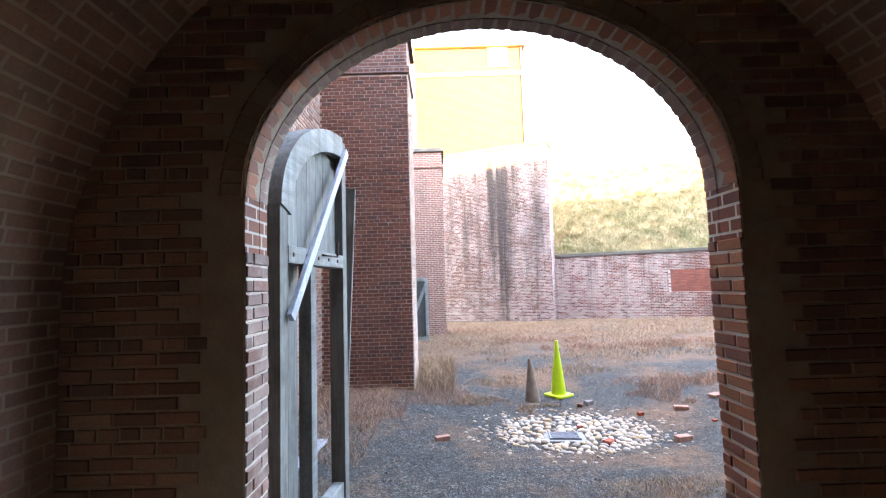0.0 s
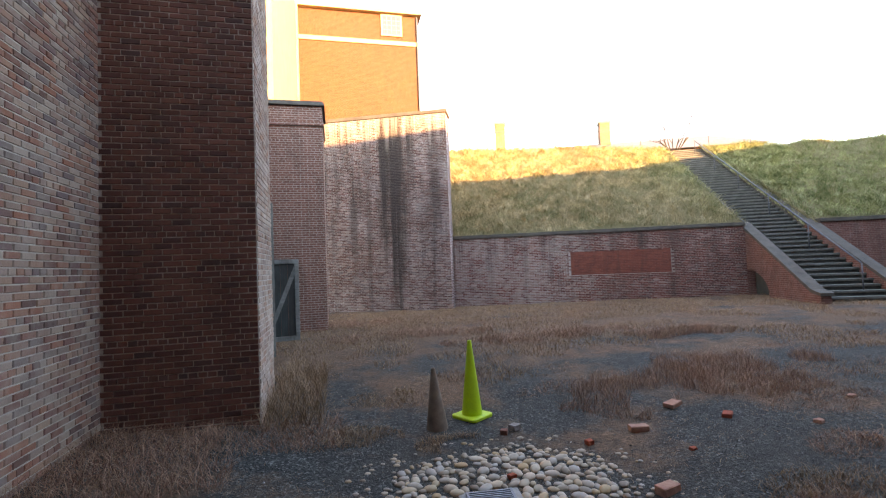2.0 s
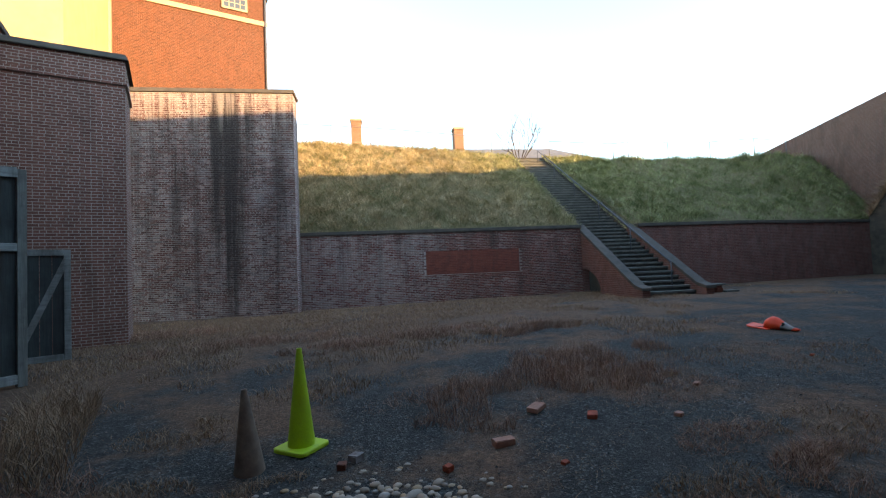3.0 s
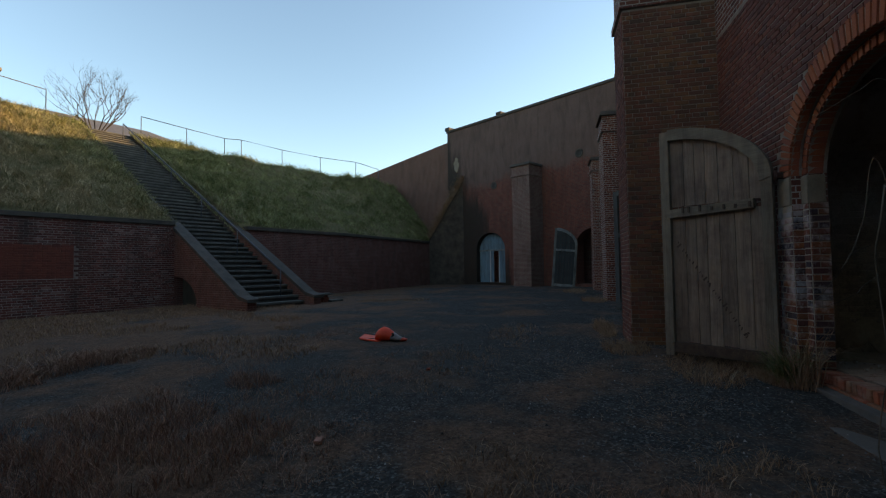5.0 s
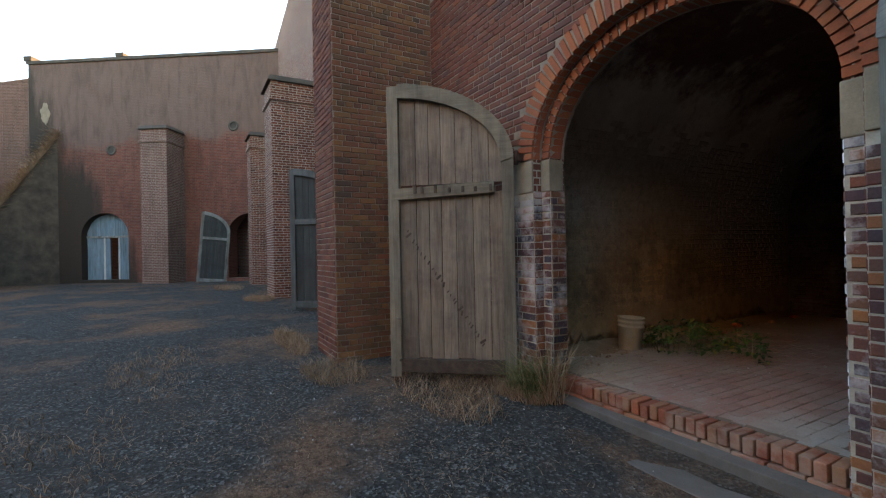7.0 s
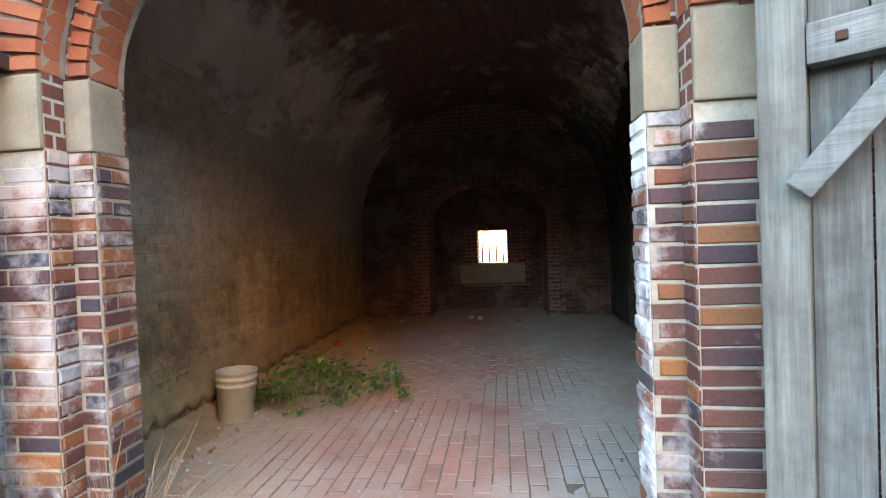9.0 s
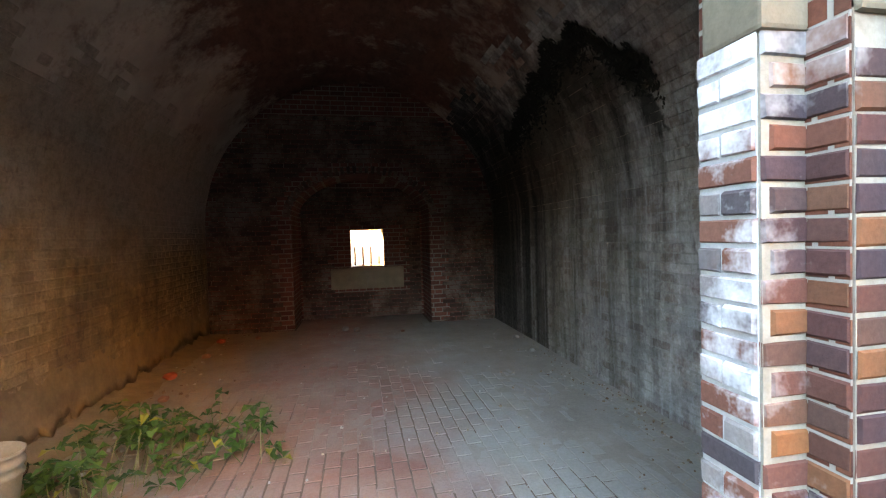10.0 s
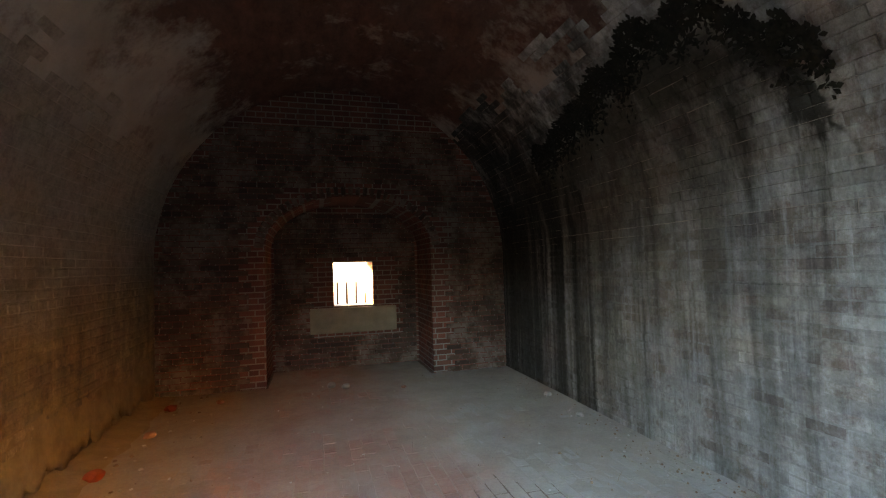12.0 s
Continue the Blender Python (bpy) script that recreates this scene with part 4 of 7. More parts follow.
vs = [[bm.verts.new((x, dy, z)) for x, z in [(0, -0.9), (0, 9.9), (12.0, 8.6), (12.0, -0.9)]] for dy in (0.0, -0.6)]
bm.faces.new(vs[0])
bm.faces.new(vs[1][::-1])
for k in range(4):
    bm.faces.new((vs[0][k], vs[1][k], vs[1][(k + 1) % 4], vs[0][(k + 1) % 4]))
bmesh.ops.recalc_face_normals(bm, faces=bm.faces)
low = structure(part("wall_east_low", bm, M_EASTLOW), "sloping brick parapet wall on the rampart")
pE = EW @ Vector((11.16, -0.1, 0))
low.matrix_world = along(pE.x, pE.y, AE + 4)

# ---- beyond: house, wing, chimneys ----
house = thing("brick_house", None, "large orange-red brick house behind the fort, sunlit", "house")
part("wall", box(-2.3, 7.6, 40.0, 52.0, -0.5, 22.6), M_HOUSE, house)
M_TRIM = plain_material("cream_trim", (0.36, 0.27, 0.17), (0.30, 0.22, 0.14), 2)
M_ROOF = plain_material("grey_roof", (0.16, 0.16, 0.17), (0.10, 0.10, 0.11), 3)
part("string_course", box(-2.35, 7.65, 39.9, 39.996, 20.0, 20.35), M_TRIM, house)
part("cornice", box(-2.5, 7.9, 39.6, 52.3, 22.604, 22.9, 0.03), M_TRIM, house)
bm = bmesh.new()
vs = [bm.verts.new(p) for p in [(-2.4, 39.7, 22.91), (7.8, 39.7, 22.91), (7.8, 52.2, 22.91), (-2.4, 52.2, 22.91), (1.0, 46, 26.0), (4.4, 46, 26.0)]]
for f in ((0, 1, 5, 4), (1, 2, 5), (2, 3, 4, 5), (3, 0, 4), (3, 2, 1, 0)):
    bm.faces.new([vs[k] for k in f])
part("roof", bm, M_ROOF, house, "grey hipped roof")
part("drainpipe", tube([(7.5, 39.9, 10), (7.5, 39.9, 22.5)], 0.07), M_RAIL, house)


def sash_window(parent, x0, x1, z0, z1, y):
    w = part("window", box(x0, x1, y - 0.12, y - 0.004, z0, z1), M_TRIM, parent, "white sash window")
    nx, nz = 4, 4
    for i in range(nx):
        for j in range(nz):
            a, b = x0 + 0.12 + i * (x1 - x0 - 0.24) / nx, z0 + 0.12 + j * (z1 - z0 - 0.24) / nz
            part("pane", box(a + 0.03, a + (x1 - x0 - 0.24) / nx - 0.03, y - 0.135, y - 0.122, b + 0.03, b + (z1 - z0 - 0.24) / nz - 0.03), M_PANE, w)


m = Mat("window_pane", 0.12, spec=0.15)
M_PANE = m.color((0.05, 0.07, 0.10))
sash_window(house, 4.5, 6.25, 20.75, 22.55, 40.0)
# stucco kept this pale to carry the strong sun on the wing
M_STUCCO = plain_material("sun_cream_stucco", (0.42, 0.32, 0.15), (0.35, 0.26, 0.12), 1)
wing_house = thing("brick_house_wing", None, "sunlit cream stucco wing of the house", "house")
part("wall", box(-9.0, -2.2, 24.5, 39.99, -0.5, 22.5), M_STUCCO, wing_house)
part("quoin", box(-2.195, -2.05, 39.2, 39.9, 6, 22.4), M_TRIM, wing_house)


M_CHIM = brick_material("brick_chimney", [(0.20, 0.105, 0.065), (0.26, 0.14, 0.085), (0.16, 0.085, 0.055)], (0.26, 0.19, 0.14), dirt_amount=0.3)


def far_building():
    ob = thing("long_house", None, "long low house with a grey roof beyond the rampart", "house")
    part("wall", box(-16, 16, 0, 8, -1, 10.0), M_HOUSE, ob)
    bm = bmesh.new()
    vs = [bm.verts.new(p) for p in [(-16.3, -0.4, 10.004), (16.3, -0.4, 10.004), (16.3, 8.4, 10.004), (-16.3, 8.4, 10.004), (-14, 4, 11.9), (14, 4, 11.9)]]
    for f in ((0, 1, 5, 4), (1, 2, 5), (2, 3, 4, 5), (3, 0, 4), (3, 2, 1, 0)):
        bm.faces.new([vs[k] for k in f])
    part("roof", bm, M_ROOF, ob)
    for x, top in ((-4.0, 14.2), (5.1, 13.5)):
        ch = part("chimney", box(x - 0.45, x + 0.45, 3.2, 4.2, 11.0, top, 0.03), M_CHIM, ob, "brick chimney")
        part("chimney_top", box(x - 0.52, x + 0.52, 3.12, 4.28, top + 0.004, top + 0.2, 0.03), M_STONE, ch)
    ob.matrix_world = along(17.6, 37.1, A1)
    return ob


far_building()


# ---- doors ----
M_WOOD = wood_material("weathered_board", (0.20, 0.145, 0.105), (0.37, 0.285, 0.215), (0.10, 0.07, 0.058))
M_ROT = plain_material("rotten_wood", (0.10, 0.07, 0.05), (0.045, 0.03, 0.025), 14)
M_WOODX = wood_material("weathered_rail", (0.19, 0.155, 0.11), (0.31, 0.265, 0.195), (0.12, 0.095, 0.072), "x")
M_PAINT = wood_material("flaking_grey_green_board", (0.115, 0.128, 0.122), (0.25, 0.275, 0.265), (0.055, 0.05, 0.04))
M_PAINTX = wood_material("flaking_grey_green_rail", (0.18, 0.205, 0.20), (0.32, 0.355, 0.345), (0.08, 0.075, 0.06), "x")
M_BRACE = wood_material("pale_blue_brace", (0.36, 0.43, 0.50), (0.50, 0.57, 0.64), (0.25, 0.28, 0.3), "x")
M_BLUED = wood_material("dark_green_board", (0.035, 0.05, 0.052), (0.07, 0.085, 0.085), (0.03, 0.035, 0.035))
M_BLUEDX = wood_material("dark_grey_green_rail", (0.08, 0.10, 0.10), (0.14, 0.16, 0.16), (0.05, 0.055, 0.05), "x")
M_BLUE = wood_material("faded_blue_board", (0.10, 0.20, 0.25), (0.20, 0.32, 0.38), (0.16, 0.20, 0.22))


M_WOODZ = wood_material("weathered_stile", (0.17, 0.14, 0.10), (0.30, 0.255, 0.19), (0.10, 0.08, 0.062))
M_PAINTZ = wood_material("flaking_grey_green_stile", (0.14, 0.155, 0.14), (0.26, 0.275, 0.255), (0.07, 0.065, 0.05))
M_BLUEDZ = wood_material("dark_grey_green_stile", (0.08, 0.10, 0.10), (0.14, 0.16, 0.16), (0.05, 0.055, 0.05))
UPRIGHT = {"weathered_rail": M_WOODZ, "flaking_grey_green_rail": M_PAINTZ, "dark_grey_green_rail": M_BLUEDZ}


def leaf_top(x, w, spring, crown):
    """Height of a leaf's curved top, x from the hinge."""
    return spring + (crown - spring) * math.sqrt(max(0.0, 1 - ((w - x) / w) ** 2))


def door_leaf(name, m, w, spring, crown, board, rail, label, rail_z=1.95, wicket=False, brace=False, boards=7, face=1, scar=False, deep=0.045):
    """One leaf of a double gate: x from the hinge to the meeting stile, z from its foot, y through its thickness."""
    ob = thing(name, m, label, "gate door")
    st = 0.12
    part("hinge_stile", box(0, st, -deep, deep, 0.0, spring + 0.02, 0.006), UPRIGHT.get(rail.name, rail), ob)
    part("meeting_stile", box(w - st, w, -deep, deep, 0.0, crown - 0.004, 0.006), UPRIGHT.get(rail.name, rail), ob)
    bm = bmesh.new()
    n = 14
    rings = []
    for i in range(n + 1):
        x = w * (1 - math.cos(math.pi / 2 * i / n))
        x = min(x, w - st - 0.002)
        zt = leaf_top(x, w, spring, crown)
        k = Vector((1 - x / w, 0, (zt - spring) / (crown - spring) * 0.8 + 0.2)).normalized() * (0.13 if deep < 0.05 else 0.17)
        rings.append([bm.verts.new(p) for p in [(x, -deep - 0.01, zt + 0.02), (x, deep + 0.01, zt + 0.02), (x + k.x, deep + 0.01, zt - k.z), (x + k.x, -deep - 0.01, zt - k.z)]])
    for a, b in zip(rings, rings[1:]):
        for k in range(4):
            bm.faces.new((a[k], a[(k + 1) % 4], b[(k + 1) % 4], b[k]))
    bm.faces.new(rings[0][::-1])
    bm.faces.new(rings[-1])
    bmesh.ops.recalc_face_normals(bm, faces=bm.faces)
    part("arched_rail", bm, rail, ob, "curved top rail")
    part("middle_rail", box(st + 0.002, w - st - 0.002, -deep - 0.005, deep + 0.005, rail_z - 0.06, rail_z + 0.06, 0.008), rail, ob)
    part("bottom_rail", box(st + 0.002, w - st - 0.002, -0.05, 0.05, 0.05, 0.19, 0.008), M_ROT if scar else rail, ob)
    if scar:
        # the lower rail has slipped at one end; a bracket hangs on the meeting stile
        ob.children[-1].rotation_euler = (0, radians(2.2), 0)
        part("bracket", tube([(w - 0.09, 0.05, 0.62), (w - 0.13, 0.065, 0.63), (w - 0.14, 0.065, 0.20), (w - 0.10, 0.05, 0.18)], 0.012, 6), M_WOODZ, ob, "thin bent strip on the stile")
    bw = (w - 2 * st) / boards
    cuts = [st + i * bw + (0.0 if i in (0, boards) else 0.022 * math.sin(5.1 * i + 9 * w)) for i in range(boards + 1)]
    for i in range(boards):
        x0, x1 = cuts[i] + 0.003, cuts[i + 1] - 0.003
        ya, yb = sorted((-face * 0.032, -face * 0.006))
        bm = box(x0, x1, ya, yb, rail_z + 0.05, 3.0)
        for v in bm.verts:
            if v.co.z > 2.9:
                v.co.z = leaf_top(v.co.x, w, spring, crown) - 0.02
        part("board", bm, board, ob)
        if not (wicket and i * bw + bw > (w - 2 * st) * 0.42):
            part("board", box(x0, x1, ya, yb, 0.16 + 0.02 * (i % 3), rail_z - 0.05), board, ob)
    if wicket:
        x = st + (w - 2 * st) * 0.42
        part("wicket_post", box(x - 0.06, x + 0.05, -0.05, 0.05, 0.19, rail_z - 0.062, 0.006), rail, ob)
    if brace:
        a, b = Vector((0.10, face * (deep + 0.026), rail_z - 0.42)), Vector((w - 0.06, face * (deep + 0.026), crown - 0.10))
        d = b - a
        bmx = box(0, d.length, -0.018, 0.018, -0.038, 0.038, 0.006)
        bmesh.ops.transform(bmx, matrix=Matrix.Translation(a) @ Matrix.Rotation(-math.atan2(d.z, d.x), 4, "Y"), verts=bmx.verts)
        part("brace", bmx, M_BRACE if wicket else rail, ob, "pale blue-grey diagonal brace" if wicket else "")
        # iron hook of the latch, and bolt heads along the rail
        y = face * (deep + 0.012)
        part("latch", tube([(w * 0.52, y, rail_z + 0.03), (w * 0.72, y + face * 0.03, rail_z + 0.03), (w * 0.72, y + face * 0.03, rail_z + 0.16)], 0.008, 6), M_IRON, ob, "rusty iron latch hook")
        for k in range(5):
            x = 0.2 + k * 0.24
            part("bolt", box(x - 0.014, x + 0.014, min(y, y - face * 0.012), max(y, y - face * 0.012), rail_z - 0.014, rail_z + 0.014, 0.004), M_IRON, ob)
    if scar:
        rng = random.Random(8)
        for k in range(26):
            t = (k + rng.random() * 0.7) / 26
            x, z = w - 0.30 - 0.85 * (1 - t) + rng.uniform(-0.015, 0.015), 0.30 + 1.25 * (1 - t)
            s = rng.uniform(0.012, 0.035)
            bmf = box(-s, s, 0, 0.004, -s * 0.35, s * 0.35)
            bmesh.ops.transform(bmf, matrix=pose(w - x, -0.006 if face > 0 else 0.002, z, 0, 55 + rng.uniform(-25, 25), 0), verts=bmf.verts)
            part("brace_scar", bmf, M_ROT, ob)
        for k in range(7):
            x = 0.2 + k * 0.14 + rng.uniform(-0.04, 0.04)
            part("bolt", box(x, x + 0.03, 0.05, 0.066, rail_z - 0.05, rail_z + rng.uniform(0.0, 0.05), 0.004), M_ROT, ob)
    return ob


def leaf_at(hx, hy, fx, fy, z):
    return along(hx, hy, math.degrees(math.atan2(fy - hy, fx - hx)), z)


door_leaf("gate_leaf", leaf_at(9.12, 2.72, 9.97, 3.74, -0.24), 1.33, 2.25, 3.09, M_WOOD, M_WOODX, "weathered grey-brown board gate leaf standing open", rail_z=1.98, scar=True)
door_leaf("gate_leaf", leaf_at(-1.10, 2.92, -0.98, 4.42, -0.42), 1.46, 2.45, 3.3, M_PAINT, M_PAINTX, "grey-green painted gate leaf with a diagonal brace, standing open", rail_z=2.15, wicket=True, brace=True, face=-1, deep=0.065)
door_leaf("gate_leaf", leaf_at(6.22, 2.76, 5.12, 3.56, -0.25), 1.36, 2.28, 3.17, M_PAINT, M_PAINTX, "blue-grey weathered gate leaf standing open", rail_z=1.98, brace=True, face=-1, deep=0.055)
door_leaf("gate_leaf", leaf_at(15.35, 2.52, 16.1, 3.50, -0.18), 1.33, 2.28, 3.17, M_BLUED, M_BLUEDX, "dark blue-grey gate leaf standing open", rail_z=1.98)



# ---- loose things in the courtyard ----
def gz(x, y):
    return ground_z(x, y) + 0.035 * noise.noise((x * 0.9, y * 0.9, 3)) + 0.012 * noise.noise((x * 4, y * 4, 7))


def cone_mesh(h, r0, r1):
    return lathe([(r0, 0.0), (r0 * 0.985, 0.03), (r1 + (r0 - r1) * 0.5, h * 0.5), (r1, h - 0.01), (r1 * 0.92, h), (r1 * 0.55, h), (r1 * 0.5, h - 0.05)], 32)


def base_plate(half, t):
    """A square foot with rounded corners and a softened upper edge."""
    bm = bmesh.new()
    r, rows = half * 0.28, []
    for inset, z in ((0.0, 0.0), (0.0, t * 0.6), (t * 0.12, t * 0.88), (t * 0.4, t)):
        row = []
        for q in range(4):
            cx, cy = (half - r) * (1, -1, -1, 1)[q], (half - r) * (1, 1, -1, -1)[q]
            for k in range(6):
                a = math.pi / 2 * (q + k / 5)
                row.append(bm.verts.new((cx + (r - inset) * math.cos(a), cy + (r - inset) * math.sin(a), z)))
        rows.append(row)
    n = len(rows[0])
    for a, b in zip(rows, rows[1:]):
        for k in range(n):
            bm.faces.new((a[k], a[(k + 1) % n], b[(k + 1) % n], b[k]))
    bm.faces.new(rows[-1])
    bm.faces.new(rows[0][::-1])
    return bm


def traffic_cone(x, y, yaw, mat, label, h=0.92, base=True, tilt=(0, 0)):
    ob = thing("traffic_cone", pose(x, y, gz(x, y) - 0.005, tilt[0], tilt[1], yaw), label, "traffic cone")
    z = 0.0
    if base:
        part("base", base_plate(0.205, 0.04), mat, ob)
        z = 0.036
    bm = cone_mesh(h - z, 0.135, 0.026)
    bmesh.ops.translate(bm, vec=(0, 0, z), verts=bm.verts)
    part("cone", bm, mat, ob)
    return ob


M_LIMECONE = plain_material("lime_plastic", (0.42, 0.62, 0.02), (0.34, 0.50, 0.03), 6, 0.5, 0.05)
M_MUDCONE = plain_material("muddy_rubber", (0.26, 0.185, 0.14), (0.15, 0.105, 0.08), 9, 0.85, 0.3)
M_ORANGE = plain_material("faded_orange_plastic", (0.92, 0.085, 0.03), (0.80, 0.07, 0.028), 8, 0.5, 0.1)
M_COLLAR = plain_material("scuffed_white_collar", (0.35, 0.33, 0.32), (0.15, 0.13, 0.12), 14, 0.6, 0.1)
traffic_cone(2.05, 8.66, 33, M_LIMECONE, "lime green plastic traffic cone standing on the gravel", 1.0)
traffic_cone(1.53, 8.44, 5, M_MUDCONE, "dirty grey-brown traffic cone without its base, leaning slightly", 0.76, False, (2, -3))


def fallen_cone():
    """A crushed cone on its side: the base bent flat under it, the body swollen and dented, a scuffed collar and a small tip."""
    x, y = 10.88, 8.26
    ob = thing("traffic_cone", pose(x, y, gz(x, y) - 0.01, 0, 0, -97) @ Matrix.Diagonal((0.98, 0.85, 0.72, 1)), "crushed orange traffic cone lying on its side", "traffic cone")
    bm = base_plate(0.21, 0.03)
    for v in bm.verts:
        v.co.z += 0.05 * max(0.0, -v.co.x / 0.21) ** 2 + 0.015 * math.sin(9 * v.co.y)
    bmesh.ops.transform(bm, matrix=pose(-0.25, 0.02, 0.015, 0, 3, 8), verts=bm.verts)
    part("base", bm, M_ORANGE, ob)
    # dark ring painted on the solid base for the shade in its opening
    hole = lathe([(0.125, 0.0), (0.13, 0.012), (0.122, 0.016), (0.05, 0.004)], 24)
    bmesh.ops.transform(hole, matrix=pose(-0.24, 0.02, 0.046, 0, 3, 0), verts=hole.verts)
    part("base_hole", hole, M_HOLE_SHADE, ob, "dark ring painted as the shaded opening in the base")
    # rings along the body: place, half width, half height
    rings = [(-0.13, 0.10, 0.09), (-0.10, 0.150, 0.145), (-0.02, 0.170, 0.170), (0.06, 0.160, 0.160), (0.13, 0.130, 0.128), (0.18, 0.112, 0.104), (0.25, 0.092, 0.078), (0.32, 0.070, 0.056), (0.36, 0.060, 0.046), (0.40, 0.052, 0.040), (0.44, 0.044, 0.034), (0.445, 0.026, 0.018)]

    def sweep(sel):
        bm = bmesh.new()
        loops, n = [], 28
        for px, hw, hh in sel:
            row = []
            for k in range(n):
                a = 2 * math.pi * k / n
                dent = 1 + 0.13 * noise.noise((px * 7, math.cos(a) * 1.3, math.sin(a) * 1.3))
                row.append(bm.verts.new((px + 0.03 * math.sin(a), hw * dent * math.cos(a), hh + 0.004 + hh * dent * math.sin(a))))
            loops.append(row)
        for a, b in zip(loops, loops[1:]):
            for k in range(n):
                bm.faces.new((a[k], b[k], b[(k + 1) % n], a[(k + 1) % n])).smooth = True
        return bm

    part("cone", sweep(rings[:6]), M_ORANGE, ob)
    part("collar", sweep(rings[5:9]), M_COLLAR, ob, "scuffed white band")
    part("tip", sweep(rings[8:]), M_ORANGE, ob)
    # dark disc painted on the collar for the shade in a torn hole
    tear = lathe([(0.0, 0.0), (0.035, 0.002), (0.05, 0.0)], 14)
    bmesh.ops.transform(tear, matrix=pose(0.20, -0.085, 0.165, 62, 20, 0), verts=tear.verts)
    part("tear", tear, M_HOLE_SHADE, ob, "dark disc painted as the shade in the collar's torn hole")
    return ob


M_HOLE_SHADE = plain_material("hole_shade", (0.02, 0.018, 0.016), (0.01, 0.01, 0.01), 6)
fallen_cone()


def loose_brick(x, y, yaw, size=(0.2, 0.1, 0.06), mat=None, tilt=0, label="broken red brick lying on the gravel", name="loose_brick"):
    rng = random.Random(int(x * 97 + y * 31))
    bm = box(-size[0] / 2, size[0] / 2, -size[1] / 2, size[1] / 2, 0, size[2], 0.008)
    for v in bm.verts:
        v.co += Vector((rng.uniform(-1, 1), rng.uniform(-1, 1), rng.uniform(-1, 1))) * 0.005
    ob = part(name, bm, mat or M_B_RED)
    ob.matrix_world = pose(x, y, gz(x, y) - 0.006, tilt, 0, yaw)
    return tagged(ob, label, "brick", "loose bricks in the courtyard")


M_PINK = plain_material("pale_brick_face", (0.42, 0.22, 0.16), (0.28, 0.12, 0.085), 12)
M_ORED = plain_material("bright_brick_shard", (0.36, 0.07, 0.03), (0.25, 0.05, 0.03), 12)
for x, y, yaw, s, mt, lb in ((-0.08, 6.40, 20, (0.2, 0.1, 0.06), M_PINK, "pale red brick lying on the gravel"), (3.10, 6.26, 15, (0.21, 0.11, 0.07), M_PINK, "pale red brick lying on the gravel"),
                             (3.70, 7.48, -10, (0.21, 0.11, 0.07), M_PINK, "pale red brick lying on the gravel"), (4.51, 7.90, 25, (0.26, 0.13, 0.05), M_PINK, "flat pale brick slab at the edge of the grass"),
                             (2.42, 8.10, 30, (0.12, 0.1, 0.07), M_DARKBR, "half of a dark brick with a white face"), (2.26, 8.03, 60, (0.09, 0.08, 0.06), M_B_DARK, "small dark brick fragment"),
                             (3.02, 7.40, 10, (0.08, 0.07, 0.05), M_ORED, "small bright red brick shard"), (4.82, 7.36, 40, (0.16, 0.1, 0.05), M_ORED, "orange-red brick shard in dry grass"),
                             (3.84, 6.80, 5, (0.07, 0.05, 0.03), M_ORED, "small bright red brick shard"), (2.15, 6.35, 35, (0.14, 0.11, 0.05), M_ORED, "orange-red brick shard among cobbles"),
                             (1.95, 7.0, 15, (0.08, 0.06, 0.05), M_ORED, "small bright red brick shard"), (8.9, 6.9, 10, (0.08, 0.05, 0.03), M_ORED, "small bright red brick shard"),
                             (5.40, 6.74, 15, (0.09, 0.07, 0.04), M_PINK, "small pale brick fragment"), (6.5, 7.2, 15, (0.09, 0.07, 0.04), M_PINK, "small pale brick fragment"),
                             (5.95, 3.55, 30, (0.15, 0.11, 0.07), M_WHITE, "whitish stone fragment beside the wall")):
    loose_brick(x, y, yaw, s, mt, label=lb)


def brick_stack():
    p = Vector((18.35, 13.35, 0))
    ob = thing("brick_stack", pose(p.x, p.y, gz(p.x, p.y), 0, 0, -22), "short stack of bricks with a stone slab on top", "bricks")
    for k, (a, dx) in enumerate(((0, 0.0), (88, 0.03), (4, -0.02))):
        part("brick", box(-0.12, 0.12, -0.11, 0.11, 0.002 + k * 0.085, 0.083 + k * 0.085, 0.008, pose(dx, 0, 0, 0, 0, a)), M_B_RED, ob)
    part("slab", box(-0.24, 0.24, -0.17, 0.17, 0.259, 0.33, 0.012), M_STEP, ob, "grey stone slab")
    part("slab", box(0.2, 0.75, -0.2, 0.15, 0.002, 0.07, 0.012), M_STEP, ob, "grey stone slab")


brick_stack()


